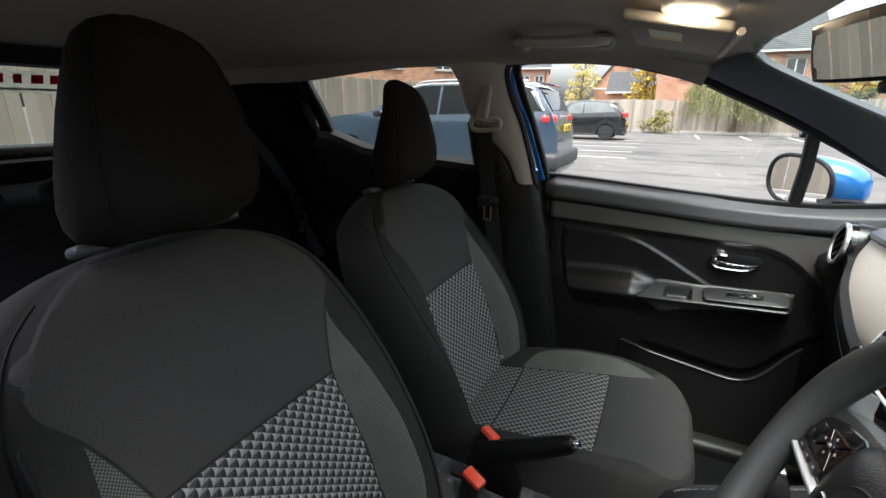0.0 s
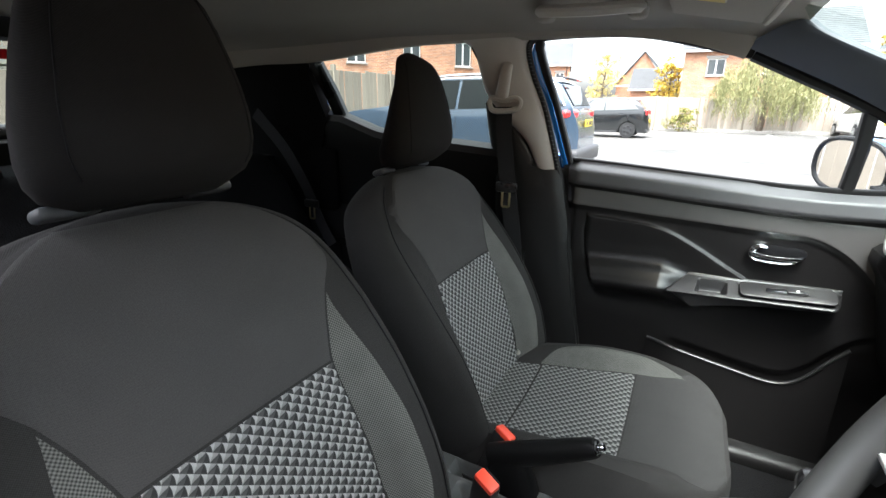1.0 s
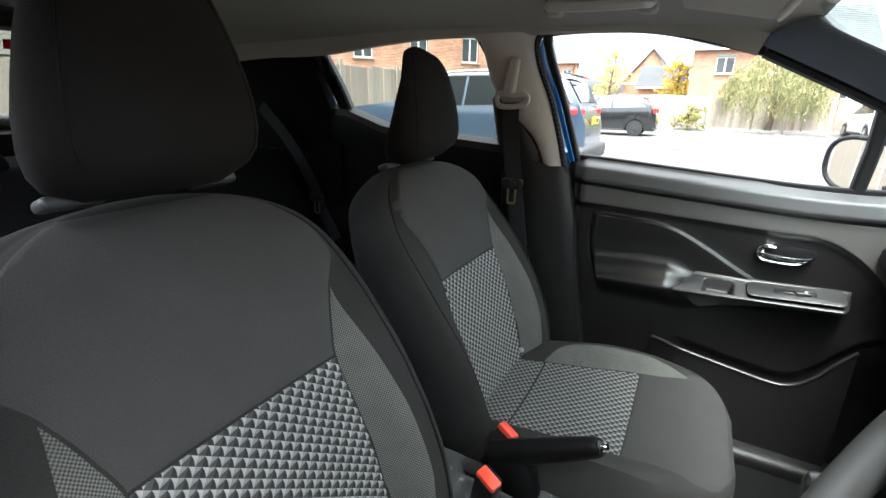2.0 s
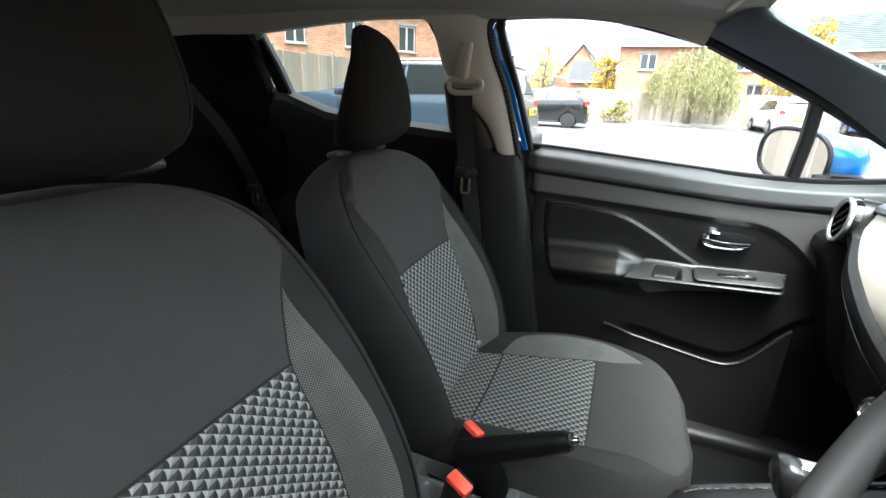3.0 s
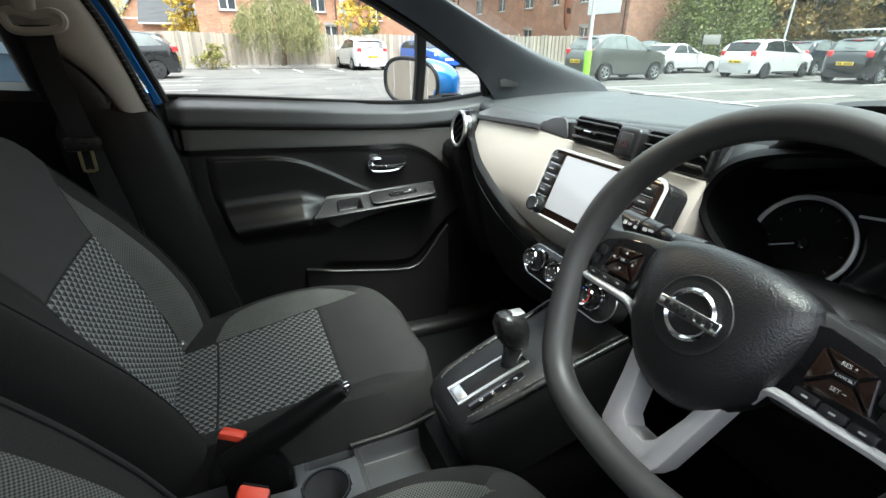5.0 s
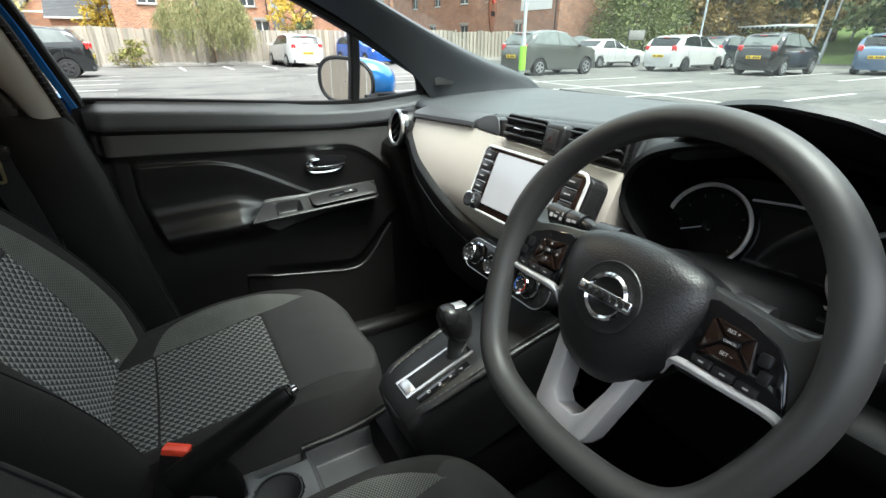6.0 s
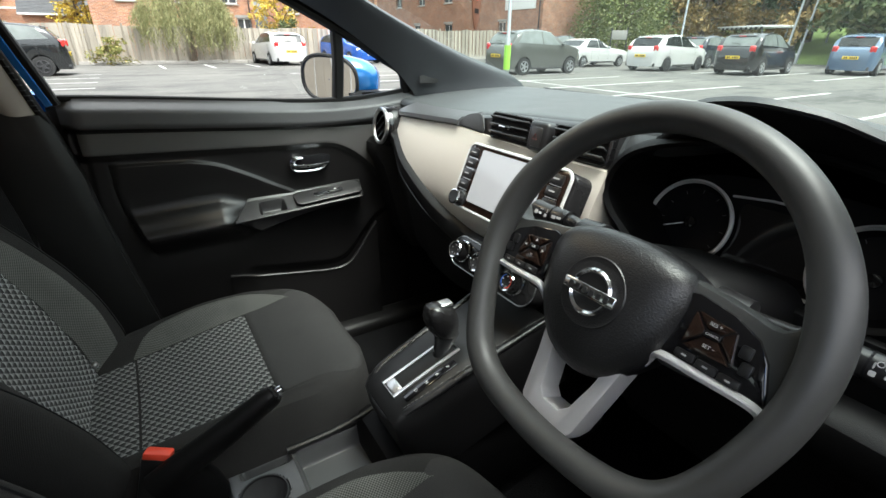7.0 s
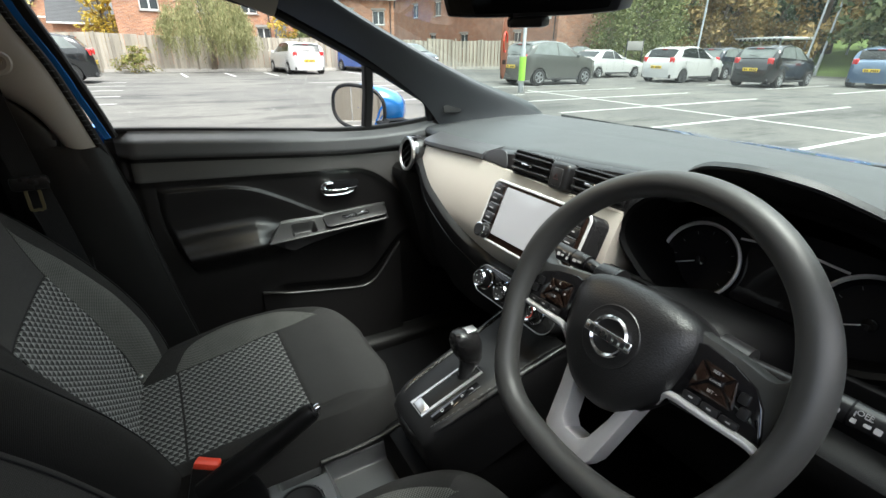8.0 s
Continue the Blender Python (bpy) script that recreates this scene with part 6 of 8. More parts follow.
part("glass", prism([(x * 0.92, y * 0.76) for x, y in outl], 0.0012, m=MM @ pose(0, -0.004, 0.0022)), M_MIRROR, mir, "silvered mirror glass")
part("dip_lever", rbox(0.05, 0.012, 0.02, 0.004, m=MM @ pose(0, -0.042, -0.012)), M_PLASTIC_SMOOTH, mir)
part("stem", sweep([MM @ Vector((0, 0.0, -0.03)), Vector((0.19, -0.02, 1.31)), Vector((0.21, 0.0, 1.335))], ring(0.011, 10)), M_PLASTIC_SMOOTH, mir, "black stem")
part("sensor_box", rbox(0.07, 0.10, 0.025, 0.008, m=pose(0.20, -0.01, 1.325, 0, 22, 0)), M_PLASTIC_SMOOTH, mir, "black sensor box")
M_TAN = mat("brown_card", (0.16, 0.06, 0.03), 0.5)
pend = thing("hanging_air_freshener", "thin brown oval card hanging below the mirror", "air freshener")
PM = Matrix.Translation((0.285, 0.089, 1.205)) @ pose(0, 0, 0, 90, 0, 38)
part("card", prism(oval(0.024, 0.052, 28), 0.0016, m=PM, bevel=0.0004), M_TAN, pend)
for off, col in ((0.0018, "a"), (-0.0006, "b")):
    part("ring_print", sweep([PM @ Vector((0.012 * math.cos(t), 0.008 + 0.016 * math.sin(t), off + 0.0)) for t in np.linspace(0, 5.2, 18)], ring(0.0016, 5)), bpy.data.materials["red_print"], pend, "red ring print")
    part("word_bar", rbox(0.022, 0.007, 0.0006, 0.0002, 1, m=PM @ pose(0, -0.024, off)), M_DIAL, pend, "unreadable dark print")
part("cord", sweep([PM @ Vector((0, 0.052, 0.0008)), Vector((0.25, 0.05, 1.29)), Vector((0.215, 0.0, 1.33))], ring(0.0008, 5)), M_DIAL, pend, "thin black cord")

# door mirror on the far side
dm = thing("door_mirror", "blue door mirror with black-edged glass", "door mirror")


def mirror_loop(k, x, turn=0.0):
    """One ring of the mirror head: x at its outboard end, swept by turn."""
    out = []
    for a in np.linspace(0, 2 * math.pi, 40, endpoint=False):
        c, s2 = math.cos(a), math.sin(a)
        w = 0.088 * k * math.copysign(abs(c) ** 0.72, c)
        hh = 0.068 * k * math.copysign(abs(s2) ** 0.78, s2)
        out.append(Vector((x + turn * w, 0.80 + w, 1.03 + hh + 0.08 * w)))
    return out


P = [mirror_loop(k, x, tr) for x, k, tr in ((0.285, 0.93, -0.62), (0.300, 1.0, -0.62), (0.335, 0.98, -0.5), (0.375, 0.86, -0.35), (0.410, 0.62, -0.2), (0.428, 0.28, -0.1))]
part("shell", grid_bm(P, close_v=True, cap=True), M_BLUE, dm, "glossy blue shell")
P = [mirror_loop(k, x, -0.62) for x, k in ((0.2835, 0.02), (0.2835, 0.5), (0.2835, 0.90))]
part("glass", grid_bm(P, close_v=True), M_MIRROR, dm, "silvered mirror glass")
part("glass_rim", sweep(mirror_loop(0.95, 0.284, -0.62), ring(0.006, 8), closed=True, up=(-1, 0, 0)), M_RUBBER, dm, "black rim")
part("arm", sweep([(0.37, 0.69, 0.985), (0.365, 0.74, 0.99), (0.355, 0.79, 1.0)], rect(0.09, 0.035, 0.4)), M_RUBBER, dm, "black mirror foot")
# driver's door, out of view: closed to block side light, its window wound down
dd = thing("door_4", "unseen driver's door, closed to block side light, its window wound down", "car door", kind="structure")
P = [[(x, -y, z) for y, z in ((0.70, 1.0), (0.675, 1.012), (0.655, 0.99), (0.65, 0.93), (0.668, 0.88), (0.67, 0.76), (0.60, 0.74), (0.595, 0.69), (0.66, 0.66), (0.66, 0.50), (0.62, 0.48), (0.62, 0.30), (0.72, 0.30))] for x in np.linspace(-0.37, 0.50, 16)]
part("inner_panel", grid_bm(P, close_v=True, cap=True), M_DOOR, dd)
part("window_frame", sweep(spline([(-0.352, -0.69, 1.0), (-0.408, -0.675, 1.169), (-0.452, -0.655, 1.308), (-0.42, -0.65, 1.335), (-0.2, -0.65, 1.33), (0.03, -0.655, 1.28), (0.24, -0.67, 1.18), (0.45, -0.685, 1.06), (0.49, -0.69, 1.0)], 6), rect(0.04, 0.05), up=(0, 1, 0.3)), M_BLUE, dd, "blue and black window frame")
P = [[(x, -y, z) for y, z in ((0.70, 1.0), (0.74, 0.97), (0.80, 0.85), (0.82, 0.65), (0.79, 0.40), (0.76, 0.25))] for x in np.linspace(-0.40, 0.57, 14)]
part("outer_skin", shell(grid_bm(P), 0.008, (0, -1, 0)), M_BLUE, dd, "glossy blue painted outer skin")

sl = part("door_sill", rbox(1.25, 0.14, 0.14, 0.03, m=pose(0.10, -0.72, 0.27)), M_PLASTIC)
tagged(sl, "black plastic door sill below the driver's door", "sill", kind="structure")

# ================= rear of the cabin =================
rear = thing("rear_bench", "black cloth rear bench seat", "rear seat")
P = []
for z, x, hw in ((0.42, -1.12, 0.60), (0.55, -1.15, 0.60), (0.75, -1.23, 0.58), (0.92, -1.32, 0.55), (0.97, -1.36, 0.52), (0.98, -1.40, 0.5), (0.95, -1.44, 0.5), (0.42, -1.32, 0.6)):
    P.append([(x - 0.03 * (abs(t) ** 4), hw * t, z) for t in np.linspace(-1, 1, 25)])
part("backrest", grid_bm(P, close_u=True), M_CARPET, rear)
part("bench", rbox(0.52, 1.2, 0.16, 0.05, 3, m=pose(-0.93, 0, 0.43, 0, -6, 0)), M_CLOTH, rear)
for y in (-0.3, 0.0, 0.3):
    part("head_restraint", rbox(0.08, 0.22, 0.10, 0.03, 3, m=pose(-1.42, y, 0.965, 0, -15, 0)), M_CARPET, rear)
rd = thing("door_2", "black rear door trim below the tinted window", "car door", kind="structure")
P = []
for x in np.linspace(-1.26, -0.44, 40):
    sl = lerp(((-1.3, 1.12), (-1.13, 1.112), (-0.98, 1.066), (-0.8, 1.050), (-0.55, 1.035), (-0.4, 1.03)), x)
    P.append([(x, 0.68, sl + 0.004), (x, 0.655, sl + 0.008), (x, 0.635, sl - 0.006), (x, 0.625, sl - 0.05), (x, 0.64, sl - 0.09), (x, 0.645, 0.80), (x, 0.60, 0.74), (x, 0.595, 0.69), (x, 0.64, 0.64), (x, 0.64, 0.35), (x, 0.68, 0.35)])
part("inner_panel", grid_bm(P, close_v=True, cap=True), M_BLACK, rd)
ledge = [[tuple(Vector(q) + Vector((0, -0.002, 0.002))) for q in (row[1], row[2], tuple(Vector(row[2]).lerp(Vector(row[3]), 0.45)))] for row in P[1:]]
part("ledge", shell(grid_bm(ledge), 0.001, (0, 1, 0)), M_DOOR, rd, "dark grey plastic ledge under the window")
part("rear_frame", sweep(spline([(-1.13, 0.655, 1.09), (-1.165, 0.645, 1.17), (-1.20, 0.625, 1.25), (-1.215, 0.61, 1.30)], 5), rect(0.05, 0.03), up=(0, 1, 0)), M_PLASTIC_SMOOTH, rd, "black frame of the rear window")
part("front_frame", sweep(spline([(-0.525, 0.66, 1.02), (-0.55, 0.645, 1.10), (-0.585, 0.62, 1.24), (-0.62, 0.605, 1.31)], 5), rect(0.03, 0.03), up=(0, 1, 0)), M_RUBBER, rd, "black frame of the rear window")
for sgn, nm in ((1, "trim_7"), (-1, "trim_8")):
    P = []
    for z, x0, x1, y in ((0.95, -1.24, -1.75, 0.64), (1.10, -1.18, -1.74, 0.62), (1.22, -1.22, -1.70, 0.60), (1.30, -1.25, -1.66, 0.585), (1.35, -1.27, -1.62, 0.57)):
        P.append([(x0 + (x1 - x0) * t, sgn * (y - 0.02 * math.sin(math.pi * t)), z) for t in np.linspace(0, 1, 12)] + [(x1, sgn * (y + 0.04), z), (x0, sgn * (y + 0.04), z)])
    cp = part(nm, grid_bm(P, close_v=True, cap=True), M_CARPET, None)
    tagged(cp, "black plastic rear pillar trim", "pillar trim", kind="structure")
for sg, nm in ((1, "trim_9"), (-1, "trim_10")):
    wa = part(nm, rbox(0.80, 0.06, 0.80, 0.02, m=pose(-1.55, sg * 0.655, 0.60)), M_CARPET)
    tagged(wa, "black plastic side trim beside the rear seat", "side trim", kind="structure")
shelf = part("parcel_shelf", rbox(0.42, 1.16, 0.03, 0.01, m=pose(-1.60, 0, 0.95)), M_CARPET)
tagged(shelf, "black parcel shelf behind the rear seat", "parcel shelf")
gate = thing("door_3", "black-trimmed tailgate with a rear window", "tailgate", kind="structure")
part("lower_frame", rbox(0.06, 1.2, 0.60, 0.02, m=pose(-1.82, 0, 0.74, 0, 10, 0)), M_BLACK, gate)
part("window_ledge", sweep(spline([(-1.79, -0.5, 1.085), (-1.79, -0.2, 1.052), (-1.79, 0.2, 1.046), (-1.79, 0.5, 1.075)], 6), ring(0.03, 10)), M_PLASTIC_SMOOTH, gate)
part("upper_frame", rbox(0.08, 1.16, 0.06, 0.02, m=pose(-1.67, 0, 1.318)), M_BLACK, gate)
for sg in (1, -1):
    part("side_frame", rbox(0.06, 0.10, 0.42, 0.02, m=pose(-1.74, sg * 0.56, 1.17, 0, 20, 0)), M_PLASTIC, gate)
pane("window_5", ([(-1.82, 0.55, 0.98), (-1.84, 0, 0.98), (-1.82, -0.55, 0.98)], [(-1.67, 0.52, 1.34), (-1.69, 0, 1.34), (-1.67, -0.52, 1.34)]), M_GLASS_DARK, "tinted tailgate window")
stkr = part("window_sticker", rbox(0.002, 0.62, 0.062, 0.0005, 1, m=pose(-1.728, 0.05, 1.249, 0, 20, 0)), film_mat("white_sticker_film", (0.75, 0.74, 0.68)))
tagged(stkr, "white sticker with red lettering shapes on the rear window", "sticker")
for k in range(11):
    part("red_bar", rbox(0.0012, 0.030 if k % 3 else 0.020, 0.026, 0.0004, 1, m=pose(-1.7235, 0.31 - 0.047 * k, 1.258, 0, 20, 0)), film_mat("red_sticker_film", (0.5, 0.03, 0.04)) if k == 0 else bpy.data.materials["red_sticker_film"], stkr)
part("grey_bar", rbox(0.0012, 0.50, 0.006, 0.0003, 1, m=pose(-1.7345, 0.05, 1.230, 0, 20, 0)), M_PLASTIC, stkr)
# body sides behind and below, and the bonnet
for sgn, nm in ((1, "bodywork_near"), (-1, "bodywork_far")):
    P = [[(x, sgn * y, z) for y, z in ((0.70, 1.02), (0.76, 0.95), (0.83, 0.75), (0.82, 0.45), (0.78, 0.22))] for x in ((-1.95, -1.2, -0.37) if sgn > 0 else (-1.95, -1.2, -0.42))]
    bm = grid_bm(P)
    shell(bm, 0.01)
    bw = part(nm, bm, M_BLUE)
    tagged(bw, "glossy blue painted rear body side", "bodywork", kind="structure")
P = [[(x, y, 0.973 - 0.10 * ((x - 0.97) / 0.75) ** 2 - 0.05 * (y / 0.75) ** 2 + 0.015 * hump(abs(y), 0.35, 0.55, 0.15)) for y in np.linspace(-0.76, 0.76, 31)] for x in np.linspace(1.0, 1.75, 20)]
bm = grid_bm(P)
shell(bm, 0.01)
bonnet = part("bonnet", bm, M_BLUE)
tagged(bonnet, "glossy blue painted bonnet of the car", "bonnet", kind="structure")
P = [[(x, y, z) for y in np.linspace(-0.72, 0.72, 9)] for x, z in ((0.90, 0.972), (0.98, 0.966), (1.05, 0.958))]
bm = grid_bm(P)
shell(bm, 0.01)
cowl = part("cowl", bm, M_RUBBER)
tagged(cowl, "black plastic cowl below the windscreen", "cowl", kind="structure")
for sg, y in ((1, 0.35), (-1, -0.25)):
    wp = thing("wiper", "black windscreen wiper resting on the cowl", "wiper")
    part("blade", sweep(spline([(1.03, y - 0.30, 0.984), (1.02, y, 0.990), (0.985, y + 0.28, 0.996)], 5), rect(0.008, 0.012)), M_RUBBER, wp)
    part("arm", sweep([(1.06, y - 0.32, 0.975), (1.035, y - 0.1, 0.996), (1.02, y, 0.996)], rect(0.012, 0.006)), M_RUBBER, wp)

# front wings, nose, tail and wheels of the car
def arch_z(x, low=0.22):
    """Lower edge of the body, raised over the wheels."""
    return max([low] + [0.30 + math.sqrt(0.37 ** 2 - (x - a) ** 2) for a in (1.28, -1.25) if abs(x - a) < 0.37])


for sgn, nm in ((1, "wing_near"), (-1, "wing_far")):
    P = []
    for x in np.linspace(0.60, 1.86, 30):
        taper = 0.10 * max(0.0, (x - 1.5) / 0.36) ** 2
        top = 0.955 - 0.13 * max(0.0, (x - 1.0) / 0.86) ** 2
        lo = min(arch_z(x), top - 0.06)
        P.append([(x, sgn * (y - taper), z) for y, z in ((0.735, top), (0.78, top - 0.02), (0.815, top - 0.05), (0.825, max(lo + 0.03, 0.72)), (0.82, (max(lo + 0.03, 0.72) + lo) / 2), (0.80, lo))])
    wg = part(nm, shell(grid_bm(P), 0.01, (0, -sgn, 0)), M_BLUE)
    tagged(wg, "glossy blue painted front wing", "bodywork", kind="structure")
nose = thing("front_end", "blue front bumper with a black grille", "bodywork", kind="structure")
P = [[(x - 0.14 * (abs(y) / 0.74) ** 3, y, z) for y in np.linspace(-0.73, 0.73, 25)] for x, z in ((1.72, 0.885), (1.80, 0.84), (1.87, 0.74), (1.90, 0.60), (1.90, 0.45), (1.87, 0.30), (1.80, 0.22))]
part("bumper_skin", shell(grid_bm(P), 0.012, (-1, 0, 0)), M_BLUE, nose, "glossy blue bumper")
part("grille", rbox(0.03, 0.62, 0.17, 0.012, 2, m=pose(1.895, 0, 0.60)), M_PLASTIC, nose, "black grille")
tail = thing("rear_end", "blue tailgate skin and rear bumper", "bodywork", kind="structure")
P = [[(x + 0.10 * (abs(y) / 0.76) ** 3, y, z) for y in np.linspace(-0.75, 0.75, 25)] for x, z in ((-1.88, 1.03), (-1.93, 0.97), (-1.96, 0.80), (-2.02, 0.62), (-2.05, 0.50), (-2.03, 0.32), (-1.96, 0.22))]
part("tailgate_skin", shell(grid_bm(P), 0.012, (1, 0, 0)), M_BLUE, tail, "glossy blue tailgate")
for sgn in (1, -1):
    P = [[(x, sgn * y, z) for y, z in ((0.60, 1.36), (0.66, 1.20), (0.705, 1.03))] for x in (-1.86, -1.6, -1.3, -1.22)]
    part("quarter_panel", shell(grid_bm(P), 0.008, (0, sgn, 0)), M_BLUE, tail, "glossy blue rear quarter")
M_WHEELTYRE = mat("car_tyre_rubber", (0.02, 0.02, 0.02), 0.85, vary=0.2)
for x, y in ((1.28, 0.72), (1.28, -0.72), (-1.25, 0.72), (-1.25, -0.72)):
    sg = 1 if y > 0 else -1
    whl = thing("road_wheel", "black tyred alloy wheel of the car on asphalt", "wheel", pose(x, y, 0.30), "road wheels")
    part("tyre", lathe([(0.19, 0.09), (0.27, 0.10), (0.30, 0.06), (0.30, -0.06), (0.27, -0.10), (0.19, -0.09)], 36, m=pose(0, 0, 0, -90 * sg, 0, 0)), M_WHEELTYRE, whl, "black tyre")
    part("rim", join(lathe([(0.16, 0.06), (0.19, 0.09), (0.19, -0.09), (0.16, -0.06)], 36), lathe([(0, 0.05), (0.05, 0.05), (0.05, -0.05), (0, -0.05)], 16), *[rbox(0.15, 0.035, 0.03, 0.008, m=pose(0, 0, 0, 0, 0, 72 * k) @ pose(0.10, 0, 0.05)) for k in range(5)]), M_SATIN, whl, "silver alloy rim").matrix_basis = pose(0, 0, 0, -90 * sg, 0, 0)


# ================= outside =================
GROUND = pose(0, 0, 0, 0, -0.72, 0)  # the car park rises gently ahead


def asphalt_mat():
    m, n, l, b = node_mat("worn_asphalt")
    tc = n.new("ShaderNodeTexCoord")
    def noise_tex(s, d=6):
        k = n.new("ShaderNodeTexNoise")
        k.inputs["Scale"].default_value, k.inputs["Detail"].default_value = s, d
        l.new(tc.outputs["Object"], k.inputs["Vector"])
        return k.outputs[0]
    big, mid2, fine = noise_tex(0.16, 8), noise_tex(1.3, 6), noise_tex(70, 3)
    flat = n.new("ShaderNodeMapping")
    flat.inputs["Scale"].default_value = (0.35, 1.1, 1.0)
    flat.inputs["Rotation"].default_value = (0, 0, 0.25)
    l.new(tc.outputs["Object"], flat.inputs["Vector"])
    scar = n.new("ShaderNodeTexNoise")
    scar.inputs["Scale"].default_value, scar.inputs["Detail"].default_value, scar.inputs["Roughness"].default_value = 0.9, 9, 0.72
    l.new(flat.outputs[0], scar.inputs["Vector"])
    worn = n.new("ShaderNodeMapRange")
    worn.inputs[1].default_value, worn.inputs[2].default_value = 0.52, 0.60
    worn.inputs[3].default_value, worn.inputs[4].default_value = 1.0, 0.50
    l.new(scar.outputs[0], worn.inputs[0])
    patch = n.new("ShaderNodeValToRGB")
    patch.color_ramp.elements[0].position, patch.color_ramp.elements[1].position = 0.42, 0.60
    patch.color_ramp.elements[0].color, patch.color_ramp.elements[1].color = (0.070, 0.0675, 0.063, 1), (0.112, 0.106, 0.096, 1)
    l.new(calc(n, l, "ADD", calc(n, l, "MULTIPLY", big, 0.7), calc(n, l, "MULTIPLY", mid2, 0.3)), patch.inputs[0])
    mul = n.new("ShaderNodeMix")
    mul.data_type, mul.blend_type = "RGBA", "MULTIPLY"
    mul.inputs[0].default_value = 1
    l.new(patch.outputs[0], mul.inputs[6])
    l.new(calc(n, l, "MULTIPLY", worn.outputs[0], calc(n, l, "MULTIPLY_ADD", fine, 0.8, 0.6)), mul.inputs[7])
    l.new(mul.outputs[2], b.inputs["Base Color"])
    b.inputs["Roughness"].default_value = 0.85
    bump = n.new("ShaderNodeBump")
    bump.inputs["Strength"].default_value, bump.inputs["Distance"].default_value = 0.5, 0.01
    l.new(fine, bump.inputs["Height"])
    l.new(bump.outputs[0], b.inputs["Normal"])
    return m


def brick_mat(name, c1, c2, mortar):
    m, n, l, b = node_mat(name)
    tc = n.new("ShaderNodeTexCoord")
    sep = n.new("ShaderNodeSeparateXYZ")
    l.new(tc.outputs["Object"], sep.inputs[0])
    comb = n.new("ShaderNodeCombineXYZ")
    l.new(calc(n, l, "ADD", sep.outputs[0], sep.outputs[1]), comb.inputs[0])
    l.new(sep.outputs[2], comb.inputs[1])
    br = n.new("ShaderNodeTexBrick")
    br.inputs["Scale"].default_value = 1.0
    br.inputs["Brick Width"].default_value, br.inputs["Row Height"].default_value, br.inputs["Mortar Size"].default_value = 0.225, 0.075, 0.006
    br.inputs["Color1"].default_value, br.inputs["Color2"].default_value, br.inputs["Mortar"].default_value = (*c1, 1), (*c2, 1), (*mortar, 1)
    l.new(comb.outputs[0], br.inputs["Vector"])
    nz = n.new("ShaderNodeTexNoise")
    nz.inputs["Scale"].default_value, nz.inputs["Detail"].default_value = 1.2, 6
    l.new(tc.outputs["Object"], nz.inputs["Vector"])
    mul = n.new("ShaderNodeMix")
    mul.data_type, mul.blend_type = "RGBA", "MULTIPLY"
    mul.inputs[0].default_value = 1
    l.new(br.outputs[0], mul.inputs[6])
    l.new(calc(n, l, "MULTIPLY_ADD", nz.outputs[0], 0.9, 0.55), mul.inputs[7])
    l.new(mul.outputs[2], b.inputs["Base Color"])
    b.inputs["Roughness"].default_value = 0.9
    return m


def leaf_mat(name, c1, c2, c3):
    """Leaves, each of its own tone."""
    m, n, l, b = node_mat(name)
    geo = n.new("ShaderNodeNewGeometry")
    ramp = n.new("ShaderNodeValToRGB")
    ramp.color_ramp.elements[0].color, ramp.color_ramp.elements[1].color = (*c1, 1), (*c3, 1)
    e = ramp.color_ramp.elements.new(0.5)
    e.color = (*c2, 1)
    l.new(geo.outputs["Random Per Island"], ramp.inputs[0])
    l.new(ramp.outputs[0], b.inputs["Base Color"])
    b.inputs["Roughness"].default_value = 0.7
    b.inputs["Specular IOR Level"].default_value = 0.25
    return m


def place(ob):
    """Sets a thing of the outside on the sloping ground."""
    ob.matrix_basis = GROUND @ ob.matrix_basis
    return ob


M_LINE = mat("worn_white_paint", (0.52, 0.52, 0.50), 0.8, vary=0.25, wear=5)
P = [[(x, y, 0) for y in np.linspace(-400, 400, 9)] for x in np.linspace(-400, 400, 9)]
ground = place(part("ground", grid_bm(P), asphalt_mat()))
tagged(ground, "worn grey asphalt car park with darker patches", "ground", kind="structure")

# bay markings
def line(x0, y0, x1, y1, w=0.1):
    d = Vector((x1 - x0, y1 - y0, 0))
    s = Vector((-d.y, d.x, 0)).normalized() * w / 2
    p0, p1 = Vector((x0, y0, 0.004)), Vector((x1, y1, 0.004))
    n = max(2, int(d.length / 0.5))
    P = [[p0.lerp(p1, i / n) - s * random.uniform(0.8, 1.1), p0.lerp(p1, i / n) + s * random.uniform(0.8, 1.1)] for i in range(n + 1)]
    ob = place(part("bay_line", grid_bm(P), M_LINE, smooth=False))
    return tagged(ob, "worn white painted parking bay line", "road marking", "parking bay lines", "structure")


for y in (2.3, 4.5, 6.7, 8.8, 10.9, 13.0):
    line(7.0 if y < 9 else 9.6, y, 14.6, y - 0.05)
line(9.7, 2.2, 10.2, 11.5)
for y in (12.0, 13.9, 15.8, 17.6, 19.3):
    line(-7.0, y, -0.95, y)
for x in (1.1, 2.95, 4.75, 8.9):
    line(x, 22.0, x - 0.05, 25.0)
for y in (10.4, 12.8, 15.0, 17.2):
    line(4.7, y, 9.2, y)
for y in (6.5, 8.6, 10.8):
    line(19.0, y, 24.0, y)

# ---- cars ----
M_TYRE = mat("tyre_rubber", (0.02, 0.02, 0.02), 0.85, vary=0.2)
M_ALLOY = mat("alloy_grey", (0.45, 0.46, 0.47), 0.35, 0.9)
M_CARGLASS = mat("dark_car_glass", (0.008, 0.010, 0.010), 0.04, vary=0.05, spec=0.15)
